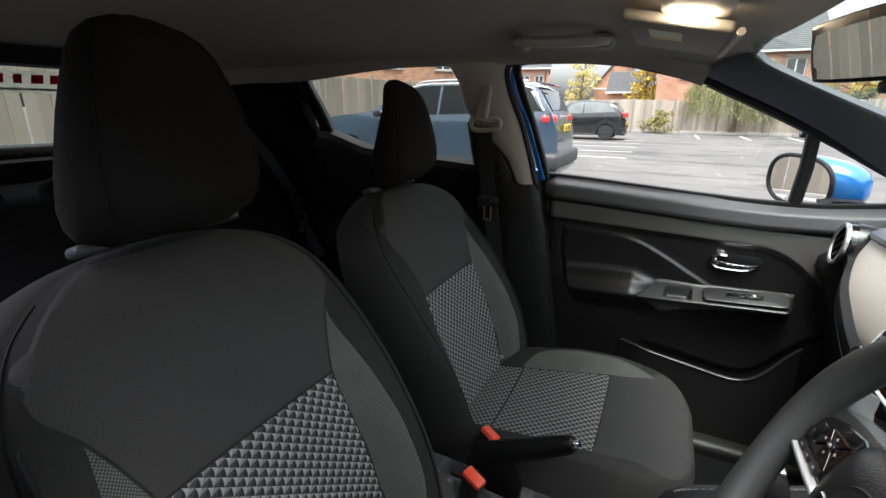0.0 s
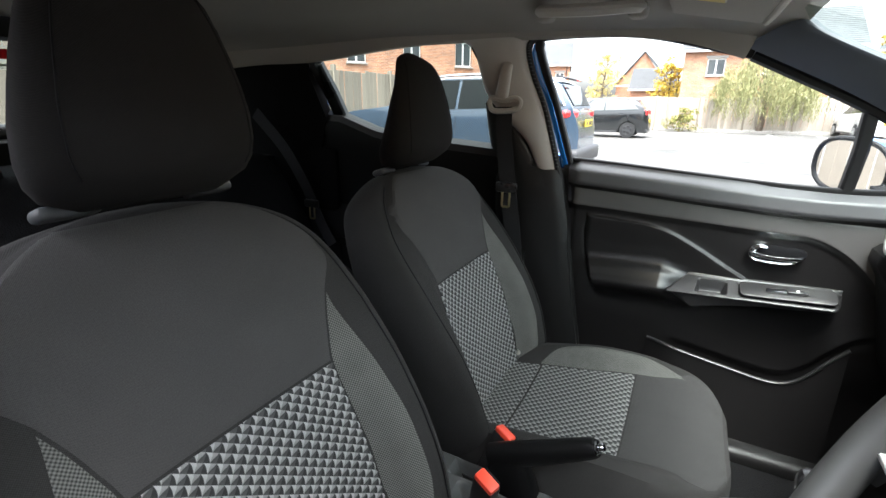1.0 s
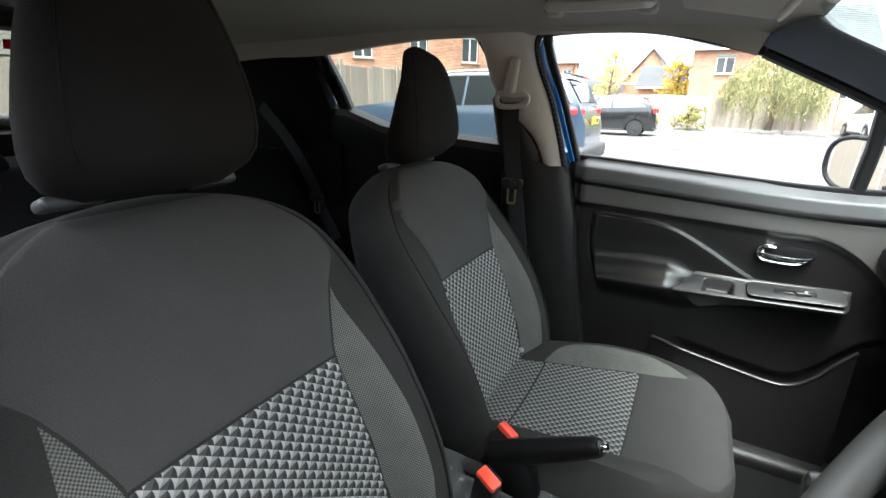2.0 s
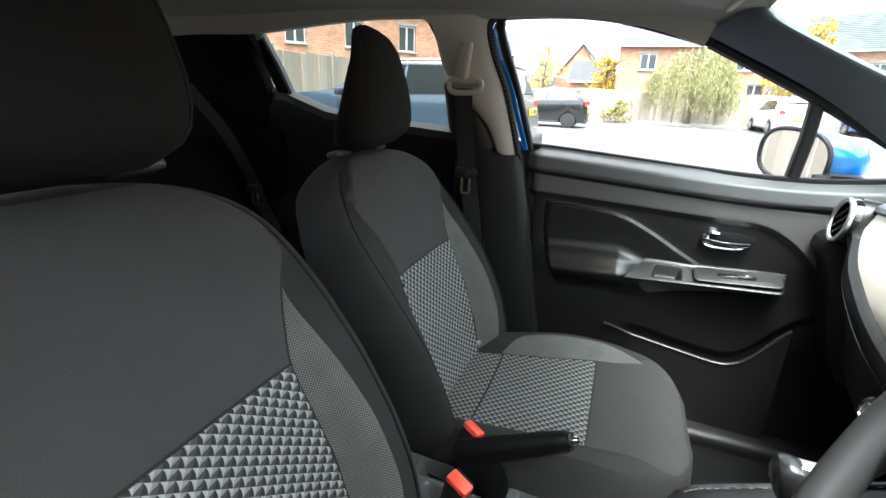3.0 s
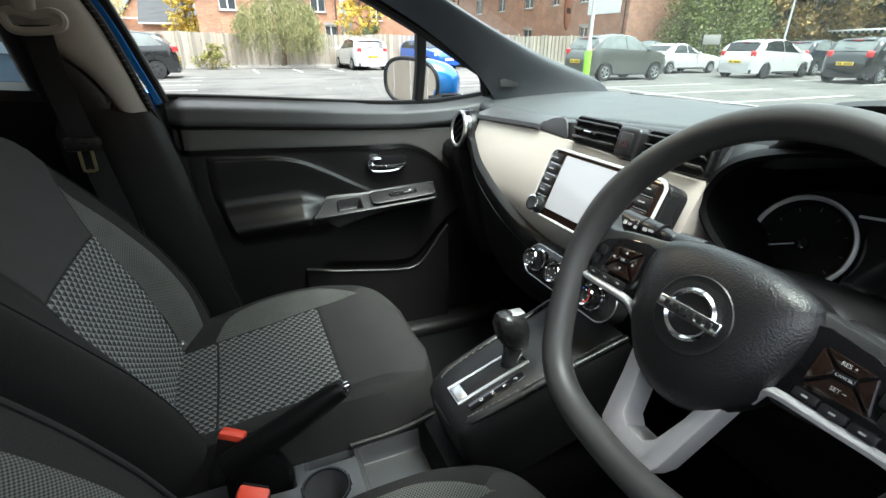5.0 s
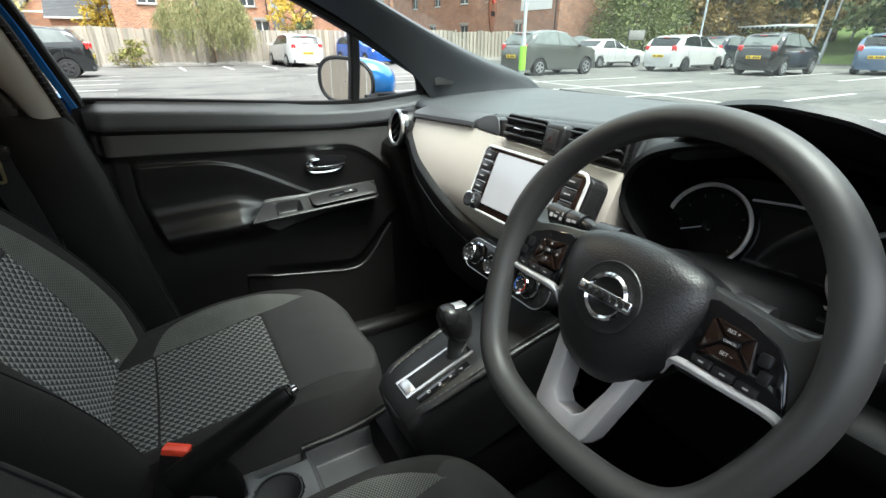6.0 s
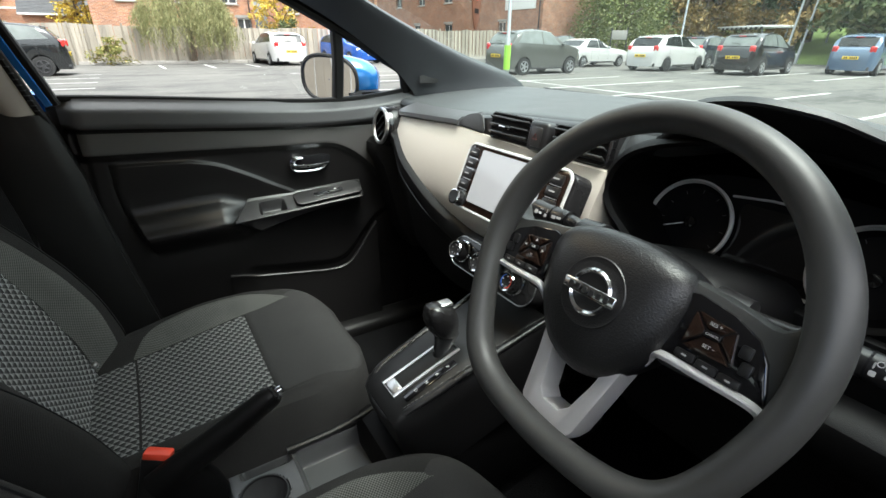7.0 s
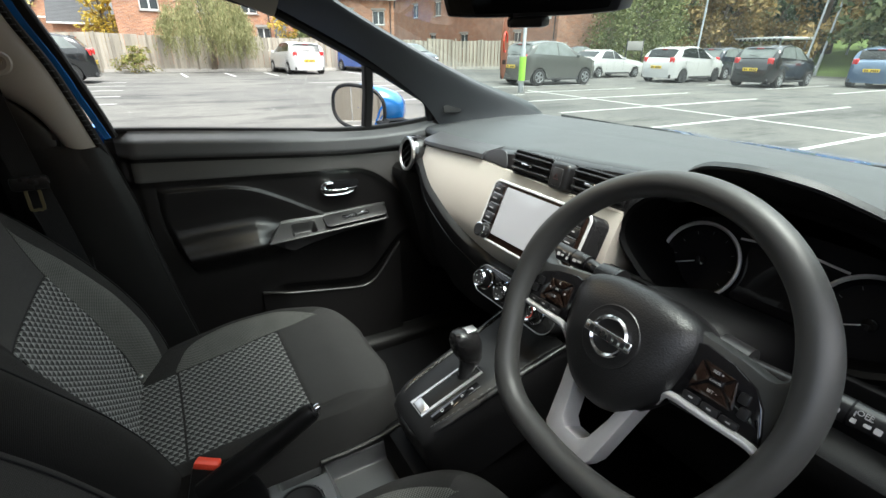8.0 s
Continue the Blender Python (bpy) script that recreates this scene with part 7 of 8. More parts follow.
# Pale base stands in for sky reflected in, and seen through, the windows.
M_CARGLASS_SKY = mat("car_glass_sky_tone", (0.13, 0.145, 0.14), 0.04, vary=0.45, wear=3, spec=0.4)
M_CARGLASS_MID = mat("grey_car_glass", (0.014, 0.017, 0.017), 0.04, vary=0.4, wear=3, spec=0.5)
M_TAIL = mat("red_lamp_lens", (0.55, 0.02, 0.02), 0.15, coat=1.0)
M_HEAD = mat("clear_lamp_lens", (0.7, 0.72, 0.75), 0.1, 0.2, coat=1.0)
M_YELLOW = mat("yellow_plate", (0.75, 0.52, 0.03), 0.5, vary=0.03)
M_BLACKTRIM = mat("black_bumper_plastic", (0.025, 0.025, 0.027), 0.6)


def car(name, label, at, heading, paint, L=3.99, W=1.74, H=1.455, kind="hatch", rims=None, group="parked cars"):
    c = thing(name, label, "car", pose(at[0], at[1], 0, 0, 0, heading), group)
    if kind == "hatch":
        top = ((0.5, 0.38), (0.49, 0.47), (0.46, 0.545), (0.38, 0.61), (0.27, 0.665), (0.23, 0.69), (0.06, 0.935), (-0.02, 0.985), (-0.11, 1.0), (-0.23, 0.982), (-0.33, 0.94), (-0.385, 0.885), (-0.452, 0.675), (-0.478, 0.62), (-0.496, 0.50), (-0.5, 0.36))
        ws, rw = (0.23, 0.06), (-0.375, -0.456)
        belt = ((-0.5, 0.70), (-0.42, 0.69), (0.0, 0.645), (0.25, 0.62), (0.5, 0.5))
        cabin = (0.20, 0.045, -0.33, -0.40)
    elif kind == "suv":
        top = ((0.5, 0.42), (0.49, 0.52), (0.46, 0.60), (0.40, 0.645), (0.27, 0.68), (0.22, 0.70), (0.08, 0.93), (0.0, 0.985), (-0.12, 1.0), (-0.28, 0.985), (-0.40, 0.955), (-0.43, 0.91), (-0.475, 0.70), (-0.485, 0.62), (-0.498, 0.50), (-0.5, 0.36))
        ws, rw = (0.22, 0.08), (-0.43, -0.475)
        belt = ((-0.5, 0.70), (-0.42, 0.69), (0.0, 0.65), (0.25, 0.64), (0.5, 0.52))
        cabin = (0.19, 0.06, -0.40, -0.455)
    else:
        top = ((0.5, 0.36), (0.49, 0.44), (0.46, 0.52), (0.36, 0.60), (0.16, 0.67), (0.10, 0.70), (-0.02, 0.95), (-0.08, 1.0), (-0.18, 0.99), (-0.26, 0.92), (-0.36, 0.73), (-0.40, 0.70), (-0.46, 0.68), (-0.485, 0.62), (-0.498, 0.48), (-0.5, 0.34))
        ws, rw = (0.10, -0.02), (-0.26, -0.36)
        belt = ((-0.5, 0.66), (-0.3, 0.67), (0.1, 0.64), (0.5, 0.48))
        cabin = (0.09, -0.02, -0.22, -0.30)
    tops = sorted(top)
    # dark and grey cars get the glass with the sky's brightness in its colour
    glass = M_CARGLASS if kind == "suv" else M_CARGLASS_SKY if paint.name in ("black_car_paint", "dark_navy_paint", "grey_green_car_paint") else M_CARGLASS_MID

    def tz(x):
        return lerp(tops, x / L) * H

    def bz(x):
        return min(lerp(belt, x / L) * H, tz(x) - 0.012)

    def hw(x):
        t = abs(x) / (L / 2)
        return W / 2 * (1 - 0.20 * max(0, (t - 0.70) / 0.30) ** 2 - 0.10 * max(0, (t - 0.93) / 0.07))

    def side_y(x, z):
        """Half width of the glasshouse at height z."""
        t = (z - bz(x)) / max(0.05, H - bz(x))
        return hw(x) * (0.965 - 0.24 * max(0, t) ** 1.15)

    xs = sorted(set([q[0] * L for q in top] + list(np.linspace(-L / 2, L / 2, 44))))
    WR = 0.19 * H if kind != "suv" else 0.205 * H
    ax = (0.31 * L, -0.315 * L)
    P = []
    for x in xs:
        w, b, t = hw(x), bz(x), tz(x)
        arch = max(math.sqrt(max(0, (WR + 0.06) ** 2 - (x - a) ** 2)) for a in ax)
        low = max(0.20, WR + arch - 0.02 if arch > 0 else 0.20)
        half = [(0, 0.19), (w * 0.80, 0.19), (w * 0.80 if arch > 0 else w * 0.93, max(0.2, low - 0.02) if arch > 0 else 0.22), (w * 0.975, low), (w, max(low + 0.02, b * 0.62)), (w * 0.99, max(low + 0.03, b * 0.84)), (w * 0.965, b)]
        for k in (0.3, 0.6, 0.82):
            z = b + (t - b) * k
            half.append((side_y(x, z), z))
        ye = side_y(x, t)
        half += [(ye * 0.93, t - 0.35 * (t - b) * 0.12), (ye * 0.78, t - 0.012), (ye * 0.4, t), (0, t)]
        P.append([(x, y, z) for y, z in half] + [(x, -y, z) for y, z in half[-2:0:-1]])
    bm = grid_bm(P, close_v=True, cap=True)
    part("body", bm, paint, c)

    def patch(nm, pts, material, lab="", sub=4, parent=c):
        """A panel laid on the body between two edges."""
        (a0, a1), (b0, b1) = pts
        P = [[tuple(Vector(a0).lerp(Vector(a1), i / sub).lerp(Vector(b0).lerp(Vector(b1), i / sub), j / sub)) for j in range(sub + 1)] for i in range(sub + 1)]
        bm = grid_bm(P)
        shell(bm, 0.006)
        return part(nm, bm, material, parent, lab)

    for nm, (xa, xb) in (("windscreen", ws), ("rear_window", rw)):
        xa, xb = xa * L, xb * L
        sgn = 1 if nm == "windscreen" else -1
        out = Vector((0.012 * sgn, 0, 0.012))
        za, zb2 = tz(xa), tz(xb)
        ya, yb = side_y(xa, za) * 0.90, side_y(xb, zb2) * 0.80
        P = []
        for i in range(7):
            t = i / 6
            x = xa + (xb - xa) * (0.04 + 0.90 * t)
            y = ya + (yb - ya) * t
            P.append([tuple(Vector((x, y * s, tz(x) - 0.012 * abs(s) ** 3)) + out) for s in np.linspace(-1, 1, 9)])
        bm = grid_bm(P)
        shell(bm, 0.006)
        part(nm, bm, glass, c, "dark glass" if kind == "suv" else "grey-green glass")
    f0, f1, r1, r0 = [q * L for q in cabin]
    cut = -0.075 * L
    for sg in (1, -1):
        for x0, x1, x2, x3 in ((f0, f1, cut + 0.02, cut + 0.02), (cut - 0.03, cut - 0.03, r1, r0)):
            def sp(x, k):
                z = bz(x) + 0.025 + (min(tz(x), H * 0.985) - bz(x) - 0.085) * k
                return (x, sg * (side_y(x, z) + 0.010), z)
            P = []
            for i in range(6):
                k = i / 5
                xa, xb = x0 + (x1 - x0) * k, x3 + (x2 - x3) * k
                P.append([sp(xa + (xb - xa) * j / 6, k) for j in range(7)])
            bm = grid_bm(P)
            shell(bm, 0.004)
            part("side_window", bm, glass, c, "dark glass" if kind == "suv" else "grey-green glass")
        if kind == "suv":
            rail = [x for x in np.linspace(r0, f0, 16)]
            zt = [bz(x) + 0.025 + (min(tz(x), H * 0.985) - bz(x) - 0.085) * 1.06 * min(1.0, (x - r0) / 0.16 + 0.05, (f0 - x) / (f0 - f1) + 0.02) for x in rail]
            part("window_trim", sweep([(x, sg * (side_y(x, z) + 0.016), z) for x, z in zip(rail, zt)], ring(0.016, 6)), M_CHROME, c, "bright window trim")
        mx = f0 - 0.10
        part("door_mirror", rbox(0.10, 0.16, 0.11, 0.03, m=pose(mx, sg * (hw(mx) + 0.07), bz(mx) + 0.05)), M_BLACKTRIM if kind == "suv" else paint, c)
        for x in (f0 - 0.75, r1 + 0.35):
            part("door_handle", rbox(0.16, 0.02, 0.025, 0.008, m=pose(x, sg * (hw(x) + 0.002), bz(x) - 0.10)), paint, c)
        for x in (f0 - 0.02, cut, r1 + 0.10):
            part("door_gap", rbox(0.008, 0.004, 0.42, 0.001, 1, m=pose(x, sg * (hw(x) * 0.997), bz(x) - 0.28)), M_BLACKTRIM, c)
        part("sill_trim", rbox(0.42 * L, 0.03, 0.07, 0.01, m=pose(0, sg * W * 0.487, 0.23)), M_BLACKTRIM, c)
        # lamps
        if kind == "suv":
            part("tail_lamp", rbox(0.24, 0.32, 0.135, 0.05, 3, m=pose(-0.456 * L, sg * hw(-0.462 * L) * 0.80, 0.635 * H, 0, 4, -sg * 30)), M_TAIL, c, "red tail lamp")
            part("reversing_lamp", rbox(0.24, 0.19, 0.055, 0.02, 2, m=pose(-0.4605 * L, sg * hw(-0.468 * L) * 0.765, 0.632 * H, 0, 4, -sg * 24)), M_HEAD, c, "white lamp strip")
        else:
            part("tail_lamp", rbox(0.12, 0.20, 0.22, 0.04, 3, m=pose(-0.470 * L, sg * hw(-0.475 * L) * 0.86, 0.62 * H, 0, 0, -sg * 18)), M_TAIL, c, "red tail lamp")
        part("headlamp", rbox(0.26, 0.26, 0.13, 0.05, 3, m=pose(0.452 * L, sg * hw(0.45 * L) * 0.80, 0.485 * H, 0, 14, sg * 28)), M_HEAD, c, "clear headlamp")
        for a in ax:
            wl = part("wheel", lathe([(0.0, 0.02), (WR * 0.62, 0.02), (WR * 0.64, 0.035), (WR * 0.66, 0.03), (WR * 0.97, 0.03), (WR, 0.0), (WR, -0.15), (WR * 0.95, -0.18), (0, -0.18)], 30, m=pose(a, sg * (W / 2 - 0.035), WR, -90 * sg, 0, 0)), M_TYRE, c, "black tyre")
            spokes = [lathe([(WR * 0.56, 0.03), (WR * 0.64, 0.03), (WR * 0.64, 0.045), (WR * 0.60, 0.048), (WR * 0.56, 0.04)], 30)]
            for k in range(5):
                spokes.append(rbox(WR * 0.56, 0.06, 0.02, 0.008, m=pose(0, 0, 0, 0, 0, 72 * k) @ pose(WR * 0.30, 0, 0.035)))
            spokes.append(lathe([(0, 0.03), (0.06, 0.03), (0.055, 0.05), (0, 0.052)], 16))
            rim = join(*spokes)
            rim.transform(pose(a, sg * (W / 2 - 0.035), WR, -90 * sg, 0, 0))
            part("rim", rim, rims or M_ALLOY, wl, "alloy wheel")
    # bumpers, plates, grille
    for sg, pl in ((-1, M_YELLOW), (1, M_WHITE)):
        part("bumper_trim", rbox(0.14, W * 0.80, 0.16, 0.05, 3, m=pose(sg * 0.477 * L, 0, 0.265)), M_BLACKTRIM, c, "black lower bumper")
        pz = (0.42 * H if kind == "hatch" else 0.55 * H) if sg < 0 else 0.32 * H
        px = sg * L / 2 * 1.0
        p = part("number_plate", rbox(0.012, 0.52, 0.112, 0.004, m=pose(px + sg * 0.006, 0, pz)), pl, c, "yellow rear plate" if sg < 0 else "white front plate")
        for k in range(7):
            if k != 4:
                part("plate_bar", rbox(0.003, 0.042, 0.07, 0.001, 1, m=pose(px + sg * 0.0135, -0.195 + 0.063 * k, pz)), M_BLACKTRIM, p)
    part("grille", rbox(0.06, W * 0.5, 0.11, 0.03, m=pose(0.483 * L, 0, 0.40 * H)), M_BLACKTRIM, c, "black grille")
    if kind != "roadster":
        part("spoiler", rbox(0.16, W * 0.58, 0.03, 0.012, m=pose(-0.372 * L if kind == "hatch" else -0.425 * L, 0, (0.925 if kind == "hatch" else 0.965) * H, 0, -14, 0)), paint if kind == "hatch" else M_BLACKTRIM, c)
        part("rear_wiper", rbox(0.02, 0.34, 0.02, 0.005, m=pose(-0.45 * L, 0.08, 0.74 * H, 8, 0, 0)), M_BLACKTRIM, c)
        part("high_brake_lamp", rbox(0.03, 0.25, 0.025, 0.008, m=pose((-0.394 if kind == "hatch" else -0.455) * L, 0, (0.905 if kind == "hatch" else 0.945) * H)), M_TAIL, c)
    if kind == "suv":
        part("rear_bumper", rbox(0.34, W * 0.97, 0.26, 0.07, 3, m=pose(-0.478 * L, 0, 0.40)), M_BLACKTRIM, c, "grey-black rear bumper")
        for sg in (1, -1):
            part("cladding", rbox(0.40 * L, 0.03, 0.17, 0.012, m=pose(0, sg * W * 0.490, 0.30)), M_BLACKTRIM, c, "black sill cladding")
            part("roof_rail", sweep(spline([(0.05 * L, sg * 0.56, 0.955 * H), (0.0, sg * 0.575, 0.995 * H), (-0.2 * L, sg * 0.575, 1.005 * H), (-0.38 * L, sg * 0.55, 0.985 * H)], 5), ring(0.018, 8)), M_SATIN, c, "silver roof rail")
            part("exhaust", lathe([(0.03, 0), (0.055, 0), (0.055, 0.08), (0.04, 0.08)], 16, m=pose(-0.495 * L, sg * 0.55, 0.29, 0, -90, 0)), M_CHROME, c, "chrome exhaust tip")
        part("chrome_strip", rbox(0.02, 0.9, 0.03, 0.008, m=pose(-0.496 * L, 0, 0.66 * H)), M_CHROME, c)
        part("skid_plate", rbox(0.08, W * 0.6, 0.08, 0.03, m=pose(-0.490 * L, 0, 0.24)), M_SATIN, c, "silver skid plate")
    return place(c)


def paint(name, color, metal=0.25):
    return mat(name, color, 0.20, metal, vary=0.015, coat=0.8, spec=0.5)


M_WHITECAR, M_BLACKCAR = paint("white_car_paint", (0.50, 0.50, 0.49), 0.0), paint("black_car_paint", (0.007, 0.0085, 0.0095), 0.0)
M_NAVY, M_GREYCAR = paint("dark_navy_paint", (0.013, 0.018, 0.028), 0.0), paint("grey_green_car_paint", (0.072, 0.076, 0.069), 0.0)
M_MIDBLUE, M_SKYBLUE, M_SUVBLUE = paint("bright_blue_paint", (0.01, 0.09, 0.42)), paint("light_blue_paint", (0.085, 0.135, 0.21), 0.0), paint("steel_blue_paint", (0.030, 0.050, 0.078), 0.0)

car("suv", "steel blue family SUV parked beside the bays", (-3.90, 7.35), 180, M_SUVBLUE, 4.62, 1.86, 1.64, "suv")
car("hatchback", "small black hatchback parked by the wooden fence", (-3.55, 19.75), 180, M_BLACKCAR, 3.83, 1.66, 1.53, rims=M_BLACKTRIM)
car("hatchback", "white hatchback parked with its nose to the fence", (6.25, 24.55), 93, M_WHITECAR)
car("hatchback", "bright blue hatchback facing out of its bay", (10.2, 25.0), -82, M_MIDBLUE, 4.3, 1.78, 1.44)
car("hatchback", "dark grey hatchback facing out of its bay", (12.9, 25.2), -88, M_NAVY, 4.2, 1.78, 1.5)
car("hatchback", "grey-green rounded hatchback parked in a middle bay", (13.1, 13.75), 0, M_GREYCAR, 3.72, 1.66, 1.54)
car("hatchback", "black hatchback parked near the brick building", (22.3, 21.2), 5, M_BLACKCAR, 4.0, 1.72, 1.48)
car("roadster", "white two-seat roadster with a hard top", (19.7, 16.8), 0, M_WHITECAR, 4.24, 1.79, 1.29, "roadster")
car("hatchback", "white hatchback with black wheels in the far row", (20.4, 12.95), 2, M_WHITECAR, rims=M_BLACKTRIM)
car("hatchback", "dark grey hatchback with red tail lamps in the far row", (24.6, 13.5), 0, M_NAVY, 3.6, 1.6, 1.48)
car("hatchback", "black rounded hatchback in the far row", (21.2, 9.55), 2, M_BLACKCAR, 3.78, 1.66, 1.52)
car("hatchback", "light blue rounded hatchback in the far row", (25.5, 7.35), 3, M_SKYBLUE, 3.72, 1.66, 1.54)

# ---- fences ----
M_FENCE = mat("weathered_fence_wood", (0.255, 0.222, 0.178), 0.9, grain=0.5, scale=60, vary=0.25, wear=1.5, rand=0.16)
M_FENCE_FAR = mat("weathered_fence_boards", (0.33, 0.295, 0.245), 0.9, grain=0.5, scale=60, vary=0.3, wear=0.8, island=0.24)
M_KERB = mat("concrete_kerb", (0.36, 0.34, 0.31), 0.9, grain=0.4, scale=80, vary=0.2)


def fence(name, label, p0, p1, height, single=True, bw=0.145):
    """Upright boards on posts and gravel boards, from p0 to p1."""
    f = thing(name, label, "fence", kind="structure")
    d = Vector((p1[0] - p0[0], p1[1] - p0[1], 0))
    n, u = int(d.length / bw), d.normalized()
    ang = math.degrees(math.atan2(u.y, u.x))
    base = Vector((p0[0], p0[1], 0))
    me, rest = None, []
    for i in range(n):
        h = height + 0.02 * math.sin(i * 12.9) - (0.06 if (i // 13) % 3 == 1 else 0)
        m = Matrix.Translation(base + u * (i + 0.5) * bw) @ pose(0, (0.012 if single else 0.045) * (i % 2), 0.12, 0, 0.5 * math.sin(i * 7.7), ang + 3)
        if single:
            if me is None:
                me = part("board", rbox(bw * 0.965, 0.018, 1.0, 0.004, 1, m=pose(0, 0, 0.5)), M_FENCE, f, smooth=False)
                b = me
            else:
                b = new("board", me.data)
                b.parent = f
            b.matrix_basis = m @ Matrix.Diagonal((1, 1, h - 0.12, 1))
        else:
            rest.append((m, h))
    if rest:
        bm = bmesh.new()
        for i_b, (m, h) in enumerate(rest):
            r = bmesh.ops.create_cube(bm, size=1.0, matrix=m @ pose(0, 0, (h - 0.12) / 2) @ Matrix.Diagonal((bw * (0.90 + 0.1 * (i_b % 2)), 0.02, h - 0.12, 1)))
        ob = part("boards", bm, M_FENCE_FAR, f, smooth=False)
        ob["kind"] = "stuff"
    k = int(d.length / 2.0)
    for i in range(k + 1):
        part("post", rbox(0.09, 0.09, height + 0.06, 0.01, 1, m=Matrix.Translation(base + u * min(d.length, i * 2.0) + Vector((0, 0, (height + 0.06) / 2))) @ pose(0, 0.05, 0, 0, 0, ang)), M_FENCE, f)
        if i < k:
            part("gravel_board", rbox(1.9, 0.05, 0.15, 0.01, 1, m=Matrix.Translation(base + u * (i * 2.0 + 1.0) + Vector((0, 0, 0.07))) @ pose(0, 0, 0, 0, 0, ang)), M_KERB, f)
    return place(f)


fence("fence_far", "weathered grey-brown wooden board fence along the car park", (-24, 26.7), (15.0, 26.7), 1.66, False, 0.14)
fence("fence_far", "weathered grey board fence by the brick building", (15.0, 26.7), (26.6, 26.4), 1.75, False, 0.14)
fence("fence_near", "weathered wooden board fence behind the parked car", (-6.6, -7.0), (-6.6, 20.0), 1.86, True, 0.145)
def kerb(p0, p1):
    d = Vector((p1[0] - p0[0], p1[1] - p0[1], 0))
    k = thing("kerb", "pale concrete kerb at the foot of the fence", "kerb", kind="structure")
    n = int(d.length / 0.915)
    for i in range(n):
        c = Vector((p0[0], p0[1], 0.05)) + d * ((i + 0.5) / n)
        part("kerb_stone", rbox(0.905, 0.14, 0.13, 0.015, 1, m=Matrix.Translation(c) @ pose(0, 0, 0, 0, 0, math.degrees(math.atan2(d.y, d.x)))), M_KERB, k)
    return place(k)


kerb((-1.4, 26.2), (8.8, 26.2))
kerb((-6.2, -6.0), (-6.2, 12.0))

# ---- houses ----
M_BRICK = brick_mat("orange_red_brick", (0.46, 0.20, 0.10), (0.27, 0.115, 0.065), (0.50, 0.44, 0.37))
M_BRICK_DARK = brick_mat("dark_red_brick", (0.35, 0.15, 0.08), (0.20, 0.085, 0.052), (0.43, 0.38, 0.32))
M_ROOF = mat("grey_roof_tile", (0.075, 0.078, 0.082), 0.85, grain=0.4, scale=20, vary=0.25, wear=2)
M_UPVC = mat("white_window_frame", (0.8, 0.8, 0.79), 0.4, vary=0.03)
M_WINDOW = mat("house_window_glass", (0.06, 0.07, 0.075), 0.05, vary=0.1, coat=0.8)
M_STONE = mat("grey_lintel_stone", (0.30, 0.29, 0.27), 0.85)


